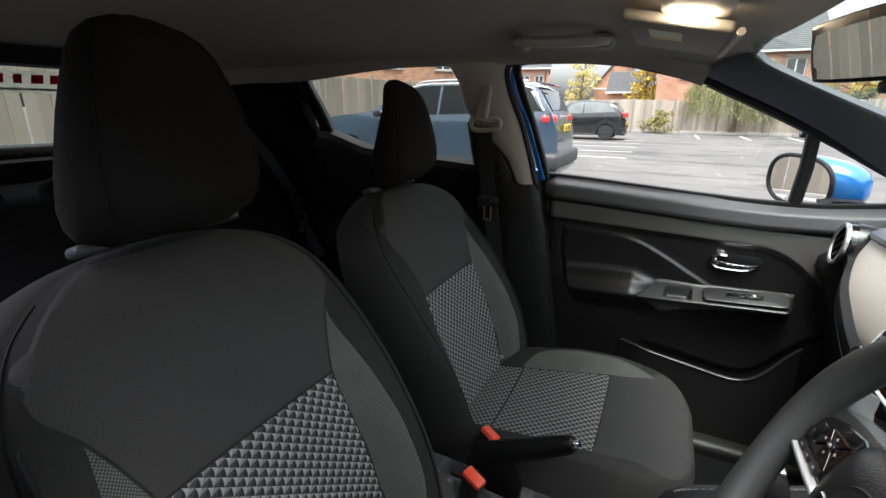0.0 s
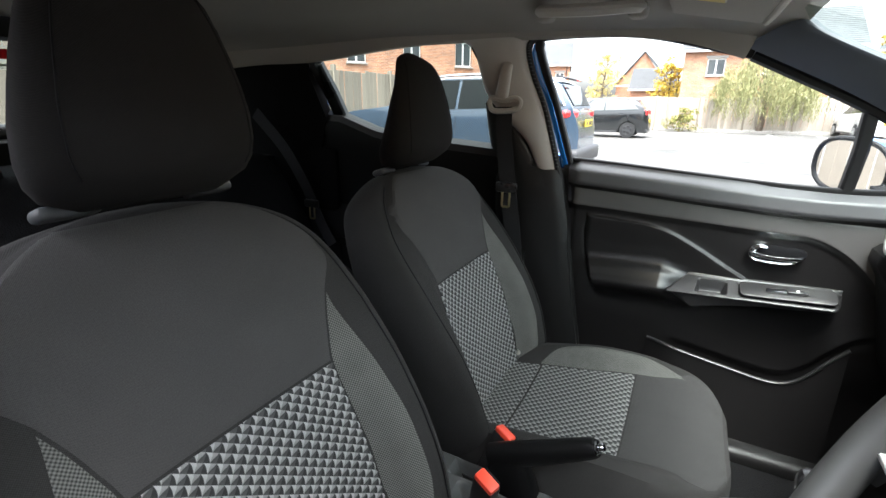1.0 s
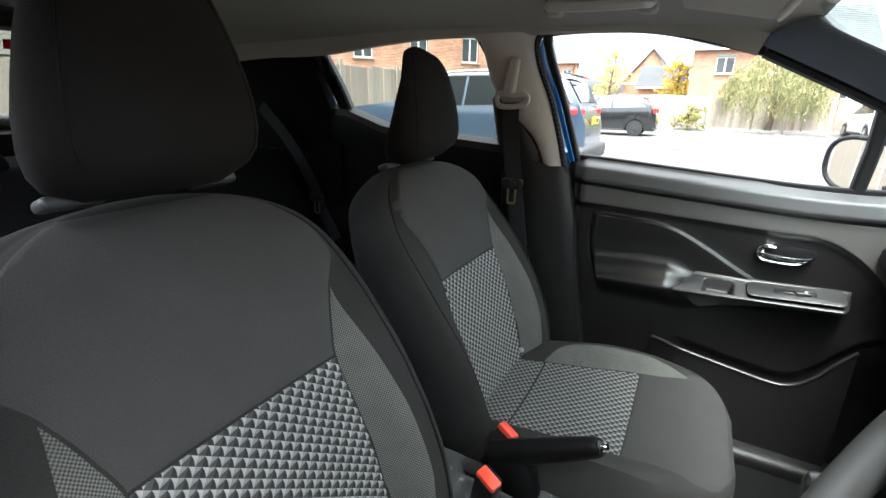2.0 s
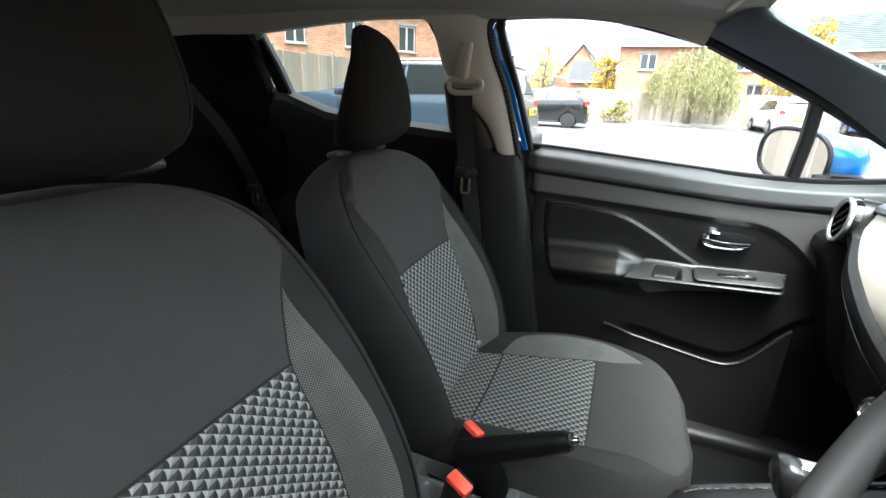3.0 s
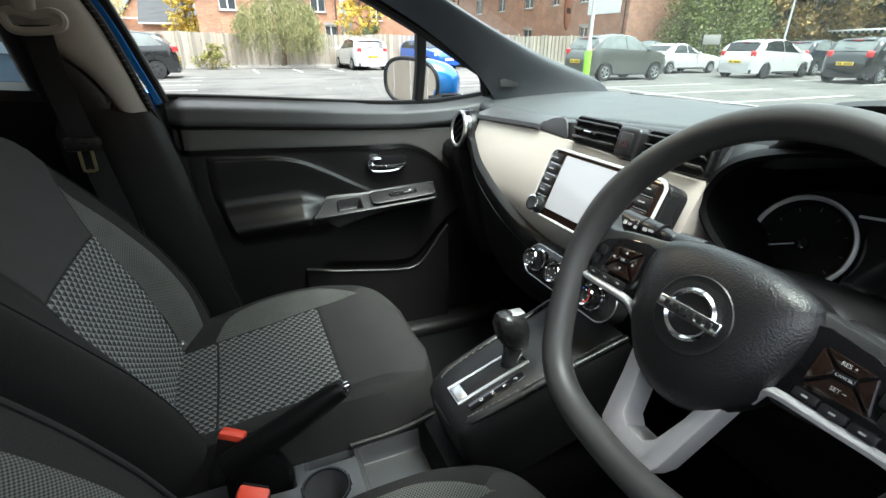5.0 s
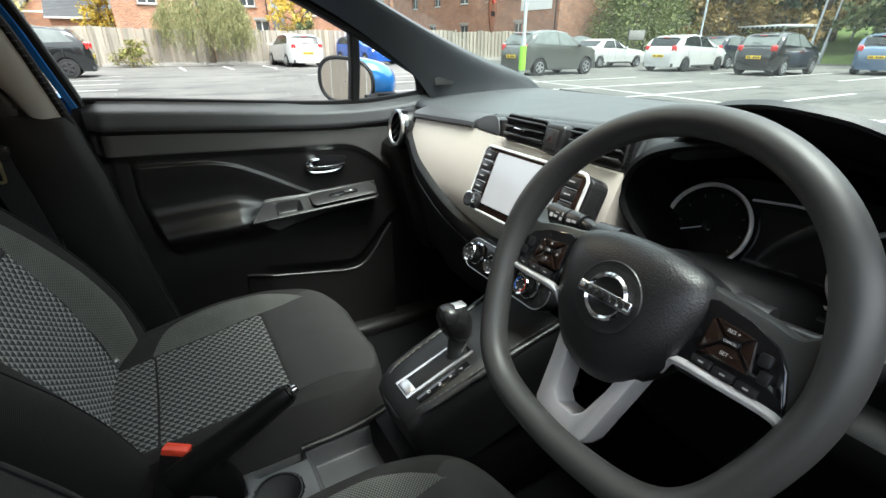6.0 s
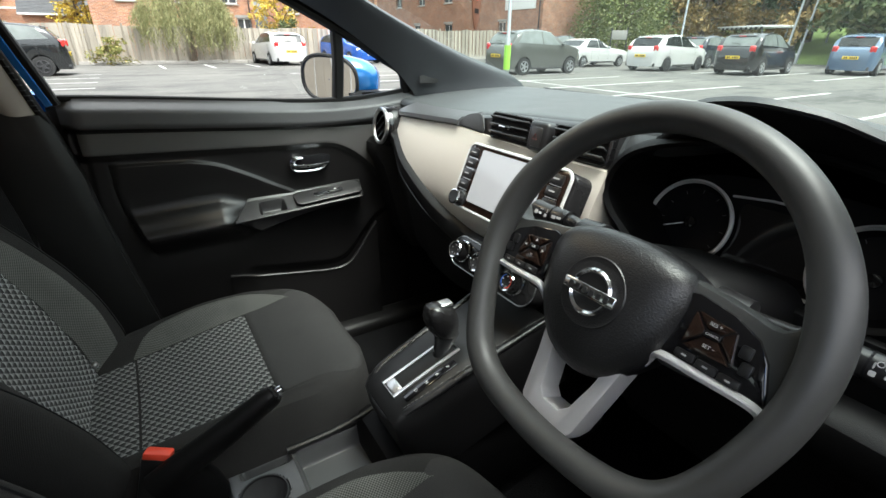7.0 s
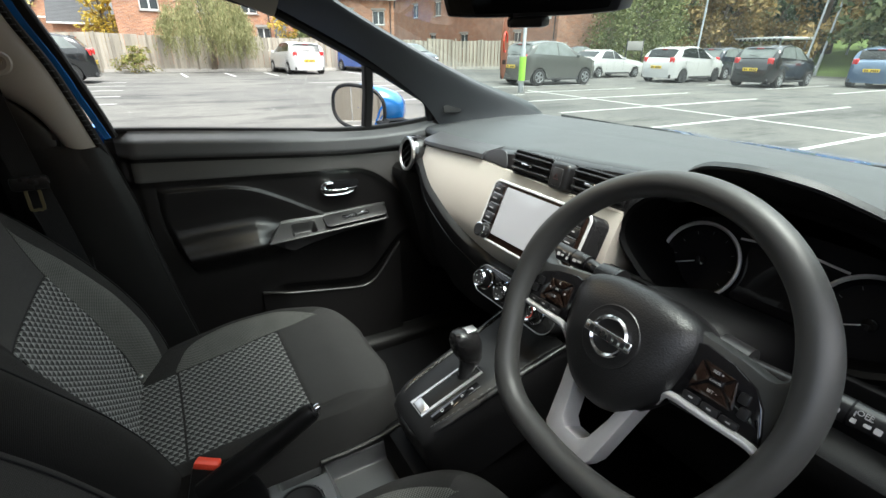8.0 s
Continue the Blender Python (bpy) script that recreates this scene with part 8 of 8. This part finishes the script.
def house(name, label, at, turn, w, d, eave, ridge, wins, brick=None, gable=False, wallface=0):
    """A house whose front faces its own -y, w wide and d deep; wins: (x, sill, width, height)."""
    hh = thing(name, label, "house", pose(at[0], at[1], 0, 0, 0, turn))
    brick = brick or M_BRICK
    holes = [(x - ww / 2, x + ww / 2, s, s + wh) for x, s, ww, wh in wins]
    xs2 = sorted({-w / 2, w / 2, *[v for q in holes for v in q[:2]]})
    zs2 = sorted({-0.5, eave, *[v for q in holes for v in q[2:]]})
    bm = bmesh.new()
    for i in range(len(xs2) - 1):
        for j in range(len(zs2) - 1):
            cx, cz = (xs2[i] + xs2[i + 1]) / 2, (zs2[j] + zs2[j + 1]) / 2
            if any(a < cx < b and c < cz < e for a, b, c, e in holes):
                continue
            bmesh.ops.create_cube(bm, size=1.0, matrix=Matrix.Translation((cx, 0.15, cz)) @ Matrix.Diagonal((xs2[i + 1] - xs2[i], 0.3, zs2[j + 1] - zs2[j], 1)))
    part("front_wall", bm, brick, hh, smooth=False)
    for sg in (1, -1):
        P = [[(sg * w / 2 - sg * t, 0.301, -0.5), (sg * w / 2 - sg * t, d, -0.5), (sg * w / 2 - sg * t, d, eave), (sg * w / 2 - sg * t, d / 2, eave if gable else ridge), (sg * w / 2 - sg * t, 0.301, eave)] for t in (0.0, 0.3)]
        part("side_wall", grid_bm(P, close_v=True, cap=True), brick, hh, smooth=False)
    part("back_wall", rbox(w - 0.6, 0.3, eave + 0.5, 0.01, 1, m=pose(0, d - 0.15, eave / 2 - 0.25)), brick, hh)
    # roof planes with rows of tiles as real steps
    if gable:
        slopes = (((-w / 2 - 0.25, eave - 0.1), (0, ridge)), ((w / 2 + 0.25, eave - 0.1), (0, ridge)))
        P = [[(-w / 2, y, eave), (w / 2, y, eave), (0, y, ridge - 0.12)] for y in (0.0, 0.3)]
        part("gable_wall", grid_bm(P, close_v=True, cap=True), brick, hh, smooth=False)
    else:
        slopes = (((-0.35, eave - 0.08), (d / 2, ridge)), ((d + 0.35, eave - 0.08), (d / 2, ridge)))
    for (a0, z0), (a1, z1) in slopes:
        rows = 20
        prof = []
        for r in range(rows):
            t0, t1 = r / rows, (r + 1) / rows
            prof += [(a0 + (a1 - a0) * t0, z0 + (z1 - z0) * t0 + 0.045), (a0 + (a1 - a0) * t1, z0 + (z1 - z0) * t1 + 0.01)]
        prof += [(a1, z1 - 0.08), (a0, z0 - 0.08)]
        if gable:
            P = [[(a, y, z) for a, z in prof] for y in (-0.2, d + 0.2)]
        else:
            P = [[(x, a, z) for a, z in prof] for x in (-w / 2 - 0.2, w / 2 + 0.2)]
        part("roof", grid_bm(P, close_v=True, cap=True), M_ROOF, hh, smooth=False)
    part("gutter", rbox(w + 0.4, 0.12, 0.12, 0.03, m=pose(0, -0.3, eave - 0.1)), M_UPVC, hh, "white gutter board")
    part("downpipe", sweep([(w / 2 - 0.3, -0.08, eave - 0.2), (w / 2 - 0.3, -0.08, -0.3)], ring(0.04, 8), up=(1, 0, 0)), M_BLACKTRIM, hh)
    for x, s, ww, wh in wins:
        fm = part("window", rbox(ww, 0.07, wh, 0.01, 1, m=pose(x, 0.16, s + wh / 2)), M_UPVC, hh, "white framed window")
        for k in (-1, 1):
            part("pane", rbox(ww / 2 - 0.11, 0.02, wh - 0.16, 0.004, 1, m=pose(x + k * (ww / 4 - 0.01), 0.118, s + wh / 2)), M_WINDOW, fm)
        part("sill", rbox(ww + 0.12, 0.14, 0.07, 0.01, 1, m=pose(x, -0.03, s - 0.036)), M_STONE, fm)
        part("lintel", rbox(ww + 0.2, 0.012, 0.16, 0.004, 1, m=pose(x, -0.007, s + wh + 0.085)), M_STONE, fm)
    return place(hh)


house("house", "orange-red brick house with grey tiled roof behind the fence", (3.3, 36.0), 0, 9.2, 8.0, 4.75, 7.4, [(-2.7, 3.15, 1.05, 1.05), (0.45, 3.15, 1.05, 1.05), (3.1, 3.2, 1.05, 1.05), (3.9, 0.9, 0.9, 1.5)])
house("house", "orange brick gable house with grey roof far behind the fence", (-5.0, 48.0), 0, 4.4, 9.0, 3.1, 6.0, [], gable=True)
house("garage", "low brick garage with grey roof behind the fence", (-3.4, 40.0), 0, 3.0, 4.0, 2.5, 4.1, [])
house("house", "brick house with white windows far beyond the cars", (-15.6, 45.0), 14, 9.0, 7.0, 4.9, 7.2, [(-2.6, 2.9, 1.0, 1.3), (0, 2.9, 1.0, 1.3), (2.2, 2.9, 1.0, 1.3), (3.6, 2.9, 0.8, 1.3)])
house("house", "long red brick house behind the near fence", (-16.5, 19.0), 50, 20.0, 9.0, 5.4, 8.5, [(-7.0, 3.2, 1.0, 1.3), (-3.5, 3.2, 1.0, 1.3), (1.0, 3.2, 1.0, 1.3), (4.0, 3.2, 1.0, 1.3), (7.0, 3.2, 1.0, 1.3)])
house("house", "red brick house with white windows beyond the parked cars", (14.5, 41.0), -25, 9.0, 8.0, 5.0, 7.8, [(-2.4, 3.0, 1.0, 1.1), (0.6, 3.0, 1.0, 1.1), (3.2, 3.0, 1.0, 1.1)], M_BRICK)
house("brick_building", "long red brick building with white windows and a blank white sign", (26.9, 43.0), -90, 30.0, 6.0, 6.6, 8.6, [(-8.0, 4.35, 1.3, 1.35), (-3.0, 4.35, 1.3, 1.35), (2.0, 4.35, 1.5, 1.35), (6.2, 4.35, 1.0, 1.35), (10.0, 4.35, 1.0, 1.35), (2.1, 1.25, 1.4, 1.35), (10.25, 1.25, 1.0, 1.35), (-4.0, 1.25, 1.3, 1.35)], M_BRICK_DARK)
# Unseen houses, added to keep open sky out of the cars' reflections.
house("house", "unseen brick house added on the driver's side to darken reflections", (-9.0, -15.0), 180, 17.0, 8.0, 5.2, 8.0, [(-5.0, 3.0, 1.1, 1.2), (0, 3.0, 1.1, 1.2), (5.0, 3.0, 1.1, 1.2)], M_BRICK_DARK)
house("house", "unseen brick house added behind the bays to darken reflections", (10.0, -15.0), 180, 17.0, 8.0, 5.2, 8.0, [(-5.0, 3.0, 1.1, 1.2), (0, 3.0, 1.1, 1.2), (5.0, 3.0, 1.1, 1.2)], M_BRICK_DARK)
sign = thing("wall_sign", "large blank white sign board on the brick building", "sign")
part("board", rbox(0.08, 3.6, 2.2, 0.02, m=pose(26.88, 30.6, 4.5)), M_UPVC, sign)
place(sign)

# ---- lamp posts, bollard, notice ----
M_GALV = mat("galvanised_steel", (0.38, 0.40, 0.41), 0.5, 0.7, vary=0.15)
M_LIME = mat("lime_green_sleeve", (0.30, 0.62, 0.06), 0.6, vary=0.05)


def lamp_post(at, h, lean=0.0, head=True, r=0.06):
    p = thing("lamp_post", "slim grey steel lamp post in the car park", "lamp post", pose(at[0], at[1], 0, lean, 0, 0))
    part("column", sweep([(0, 0, 0), (0, 0, 1.2), (0, 0, 1.25), (0, 0, h)], ring(r, 12), scale=[1.5, 1.5, 1.0, 0.75], up=(0, 1, 0)), M_GALV, p, "grey steel column")
    if head:
        part("lantern", rbox(0.35, 0.28, 0.22, 0.08, 3, m=pose(0, 0, h + 0.1)), M_UPVC, p, "pale lantern")
    return place(p)


lp = lamp_post((9.45, 10.95), 6.5, r=0.055)
sl = thing("post_sleeve", "lime green protective sleeve round the lamp post", "sleeve", pose(9.45, 10.95, 0))
part("tube", lathe([(0.085, 0.35), (0.098, 0.35), (0.098, 1.02), (0.085, 1.02)], 20), M_LIME, sl)
place(sl)
for at, h, ln in (((31, 25), 3.4, 0), ((30, 18.5), 9.0, 0), ((33, 13.6), 9.0, 4), ((34.5, 13.5), 9.0, 4), ((42, 15), 6.0, 0)):
    lamp_post(at, h, ln)
lamp_post((-7.0, 4.9), 6.0, 0, False, 0.05)
nb = thing("notice_board", "white notice board on two black posts", "notice board", pose(27.5, 21.3, 0, 0, 0, 50))
for y in (-0.5, 0.5):
    part("post", rbox(0.06, 0.06, 2.0, 0.01, m=pose(0, y, 1.0)), M_BLACKTRIM, nb)
part("panel", rbox(0.05, 0.95, 0.55, 0.01, m=pose(-0.05, 0, 1.55)), M_STONE, nb, "white panel with unreadable print")
place(nb)
shel = thing("shelter", "low white-roofed shelter with a striped edge at the far side", "shelter", pose(36.0, 17.5, 0, 0, 0, -30))
part("roof_slab", rbox(2.0, 6.0, 0.15, 0.03, m=pose(0, 0, 2.1)), M_UPVC, shel)
for k in range(12):
    part("stripe", rbox(0.02, 0.25, 0.16, 0.004, 1, m=pose(-1.02, -2.75 + 0.5 * k, 2.0)), M_BLACKTRIM, shel)
for x, y in ((-0.8, -2.6), (-0.8, 2.6), (0.8, -2.6), (0.8, 2.6)):
    part("post", rbox(0.08, 0.08, 2.0, 0.01, m=pose(x, y, 1.0)), M_GALV, shel)
place(shel)

# ---- bank and trees ----
M_GRASS = mat("rough_grass", (0.10, 0.15, 0.035), 0.95, grain=1.0, scale=12, vary=0.45, wear=0.7)
P = []
for r in np.linspace(0, 1, 24):
    row = []
    for t in np.linspace(0, 1, 40):
        x = 30 + 70 * r + 6 * t
        y = -40 + 78 * t + 10 * r
        z = 0.05 + 9.0 * min(1, r * 1.6) ** 1.2 + 0.5 * noise.noise(Vector((x * 0.15, y * 0.15, 0)))
        row.append((x, y, z if r > 0 else -0.05))
    P.append(row)
bank = place(part("grass_bank", grid_bm(P), M_GRASS))
tagged(bank, "rough green grass bank rising beyond the car park", "bank", kind="structure")

M_BARK = mat("grey_brown_bark", (0.12, 0.095, 0.07), 0.95, grain=0.8, scale=25, vary=0.3)
# Greens paled and greyed to put the windscreen's haze into the leaf colours.
M_LEAF_GREEN = leaf_mat("green_leaves", (0.060, 0.085, 0.035), (0.10, 0.13, 0.055), (0.18, 0.185, 0.085))
M_LEAF_AUTUMN = leaf_mat("autumn_leaves", (0.12, 0.11, 0.045), (0.24, 0.16, 0.06), (0.32, 0.22, 0.085))
M_LEAF_YELLOW = leaf_mat("yellow_leaves", (0.45, 0.30, 0.04), (0.58, 0.42, 0.07), (0.40, 0.33, 0.08))
M_LEAF_PALE = leaf_mat("pale_yellow_leaves", (0.50, 0.42, 0.14), (0.62, 0.52, 0.20), (0.52, 0.46, 0.20))
M_LEAF_WILLOW = leaf_mat("willow_leaves", (0.13, 0.145, 0.06), (0.22, 0.225, 0.10), (0.33, 0.30, 0.15))
M_LEAF_DARK = leaf_mat("dark_evergreen_leaves", (0.040, 0.060, 0.035), (0.060, 0.088, 0.050), (0.09, 0.12, 0.065))


def leaves(points, size, rng):
    """Small leaf blades, two triangles each, at the given points."""
    n = len(points)
    P = np.array(points)
    d = rng.normal(size=(n, 3))
    d /= np.linalg.norm(d, axis=1)[:, None]
    e = np.cross(d, rng.normal(size=(n, 3)))
    e /= np.linalg.norm(e, axis=1)[:, None]
    s = size * rng.uniform(0.6, 1.3, (n, 1))
    V = np.concatenate([P - d * s, P + e * s * 0.45, P + d * s, P - e * s * 0.45])
    i = np.arange(n)
    F = np.stack([i, i + n, i + 2 * n, i + 3 * n], 1)
    me = bpy.data.meshes.new("crown")
    me.from_pydata(V.tolist(), [], F.tolist())
    return me


def tree(name, label, at, h, spread, material, seed, n=5000, leaf=0.16, base=0.3, droop=0.0, lean=0.8):
    rng = np.random.default_rng(seed)
    t = thing(name, label, "tree", pose(at[0], at[1], at[2] if len(at) > 2 else 0, 0, 0, 0))
    trunk = spline([(0, 0, -0.3), (0.1 * rng.normal(), 0.1 * rng.normal(), h * 0.25), (0.25 * rng.normal(), 0.25 * rng.normal(), h * 0.6), (0.3 * rng.normal(), 0.3 * rng.normal(), h * 0.92)], 6)
    r0 = 0.028 * h
    parts = [sweep(trunk, ring(r0, 9), scale=list(np.linspace(1, 0.12, len(trunk))), up=(0, 1, 0))]
    tips = []
    k = 16
    for i in range(k):
        u = base + (0.95 - base) * (i + 0.5) / k
        p = Vector(trunk[min(len(trunk) - 1, int(u * (len(trunk) - 1)))])
        a = i * 2.4 + rng.normal() * 0.3
        reach = spread * (1 - 0.55 * ((u - base) / (1 - base)) ** 1.5) * rng.uniform(0.65, 1.1)
        q = p + Vector((math.cos(a) * reach, math.sin(a) * reach, reach * rng.uniform(0.1, 0.55)))
        mid3 = p.lerp(q, 0.5) + Vector((0, 0, 0.12 * reach))
        path = spline([tuple(p), tuple(mid3), tuple(q)], 4)
        parts.append(sweep(path, ring(r0 * 0.32, 6), scale=list(np.linspace(1, 0.2, len(path))), up=(0.3, 0.2, 1)))
        tips += [(mid3, reach * 0.35), (q, reach * 0.32), (p.lerp(q, 0.75), reach * 0.36)]
    tips.append((Vector(trunk[-1]), spread * 0.35))
    part("trunk", join(*parts), M_BARK, t, "grey-brown trunk and limbs")
    pts = []
    per = n // len(tips)
    for c, r in tips:
        sub = [(np.array(c) + rng.normal(size=3) * r * 0.6 * np.array((1, 1, 0.7)), r * rng.uniform(0.25, 0.5)) for _ in range(7)]
        for j in range(per):
            s2, rr = sub[j % 7]
            q = s2 + rng.normal(size=3) * rr * 0.55
            if droop:
                q[2] -= droop * abs(rng.normal()) * h * 0.4
                q[2] = max(q[2], 0.15 + 0.3 * rng.random())
            pts.append(q)
    me = leaves(pts, leaf, rng)
    me.materials.append(material)
    cr = new("crown", me)
    cr.parent = t
    return t


def willow(at, h, spread, seed):
    """Long hanging strands of narrow leaves from arching limbs."""
    rng = np.random.default_rng(seed)
    t = thing("willow", "weeping willow with yellow-green strands over the fence", "tree", pose(at[0], at[1], 0))
    parts = [sweep(spline([(0, 0, -0.2), (0.1, 0, 1.2), (0, 0.1, h * 0.7)], 5), ring(0.16, 9), scale=list(np.linspace(1, 0.4, 11)), up=(0, 1, 0))]
    pts = []
    heads = [(rng.uniform(0, 2 * math.pi), spread * math.sqrt(rng.uniform(0.02, 1))) for _ in range(100)]
    for i in range(640):
        a, r = heads[i % 100]
        a, r = a + rng.normal() * 0.10, max(0.05, r + rng.normal() * 0.14)
        top = h * (1 - 0.42 * (r / spread) ** 2.4) + rng.normal() * 0.10
        x, y = r * math.cos(a), r * math.sin(a)
        ln = max(0.35, top - 0.25 - 1.45 * rng.uniform(0.0, 1.0) ** 0.8 - 0.35 * (r / spread) ** 2)
        if i < 14:
            path = spline([(0, 0, h * 0.45), (x * 0.5, y * 0.5, top + 0.1), (x, y, top - 0.1)], 4)
            parts.append(sweep(path, ring(0.045, 6), scale=list(np.linspace(1, 0.25, len(path))), up=(0.2, 0.3, 1)))
        m = int(ln / 0.035)
        for k in range(m):
            u = k / m
            pts.append((x + 0.12 * u * math.cos(a) + rng.normal() * 0.05, y + 0.12 * u * math.sin(a) + rng.normal() * 0.05, top - ln * u + rng.normal() * 0.03))
    part("trunk", join(*parts), M_BARK, t, "grey-brown trunk and limbs")
    n = len(pts)
    P = np.array(pts)
    d = np.stack([rng.normal(size=n) * 0.35, rng.normal(size=n) * 0.35, -np.ones(n)], 1)
    d /= np.linalg.norm(d, axis=1)[:, None]
    e = np.cross(d, rng.normal(size=(n, 3)))
    e /= np.linalg.norm(e, axis=1)[:, None]
    s = 0.075 * rng.uniform(0.6, 1.4, (n, 1))
    V = np.concatenate([P - d * s, P + e * s * 0.16, P + d * s, P - e * s * 0.16])
    i = np.arange(n)
    me = bpy.data.meshes.new("crown")
    me.from_pydata(V.tolist(), [], np.stack([i, i + n, i + 2 * n, i + 3 * n], 1).tolist())
    me.materials.append(M_LEAF_WILLOW)
    cr = new("strands", me)
    cr.parent = t
    cr["label"] = "hanging yellow-green strands"
    return place(t)


willow((2.65, 26.5), 3.6, 2.15, 4)
place(tree("yellow_tree", "young yellow-leaved tree beside the brick house", (-2.0, 38.5), 4.6, 1.3, M_LEAF_YELLOW, 7, 3500, 0.09))
place(tree("yellow_tree", "yellow-leaved tree between the brick houses", (9.0, 33.0), 6.0, 1.6, M_LEAF_YELLOW, 9, 4500, 0.10))
place(tree("yellow_tree", "pale yellow-leaved tree far behind the fence", (-8.2, 46.0), 6.2, 1.7, M_LEAF_PALE, 12, 5000, 0.08))
place(tree("shrub", "green and brown shrub against the fence", (-0.6, 25.9), 1.1, 0.7, leaf_mat("shrub_leaves", (0.10, 0.12, 0.03), (0.20, 0.20, 0.06), (0.24, 0.17, 0.07)), 15, 1500, 0.06, 0.1))
place(tree("shrub", "green shrub behind the fence by the house", (7.6, 28.2), 2.3, 0.9, M_LEAF_GREEN, 16, 2000, 0.07, 0.2))

# far wood on the bank: a few trees, and copies of them turned and scaled
WOOD = "trees on the bank"
kinds = [tree("bank_tree", "tall green broadleaf tree on the bank", (0, 0, 0), 11, 4.2, M_LEAF_GREEN, 21, 9000, 0.22, 0.12),
         tree("bank_tree", "tall autumn-tinted tree on the bank", (0, 0, 0), 10, 4.0, M_LEAF_AUTUMN, 22, 8000, 0.22, 0.12),
         tree("bank_tree", "dark evergreen tree on the bank", (0, 0, 0), 12, 3.2, M_LEAF_DARK, 23, 9000, 0.20, 0.08),
         tree("bank_tree", "drooping willow-like tree at the foot of the bank", (0, 0, 0), 10, 4.4, leaf_mat("willow_green_leaves", (0.08, 0.11, 0.03), (0.14, 0.165, 0.055), (0.21, 0.215, 0.085)), 24, 15000, 0.12, 0.2, 0.7)]


def bank_z(x, y):
    r = min(1.0, max(0.0, (x - 33) / 70))
    return 9.0 * min(1, r * 1.6) ** 1.2 - 0.2


rng = np.random.default_rng(5)
spots = []
for row, x0 in enumerate((37, 43, 50, 58)):
    for i in range(13):
        y = 40 - 6.2 * i + rng.normal() * 1.2 + 2.5 * (row % 2)
        spots.append((x0 + rng.normal() * 1.5 + max(0, (y - 20)) * 0.15, y))
spots.append((31.0, 24.2))
spots.append((33.5, 27.0))
first = set()
for i, (x, y) in enumerate(spots):
    k = 3 if y > 22 and (i < 13 or i > 51) else int(rng.integers(0, 3))
    m = GROUND @ pose(x, y, bank_z(x, y), 0, 0, float(rng.uniform(0, 360)))
    s = float(rng.uniform(0.75, 1.15))
    t = kinds[k]
    if k in first:
        t = copy_thing(t, m)
    else:
        t.matrix_basis = m
        first.add(k)
    t.scale = (s, s, s)
    t["group"] = WOOD
flats = house("flats", "brown brick flats half hidden by the trees on the bank", (62.0, 14.0), -75, 26.0, 10.0, 12.0, 14.0, [(-9 + 4.5 * i, 6.0 + 2.8 * j, 1.2, 1.4) for i in range(5) for j in range(2)], M_BRICK_DARK)
flats.location.z += 4.0
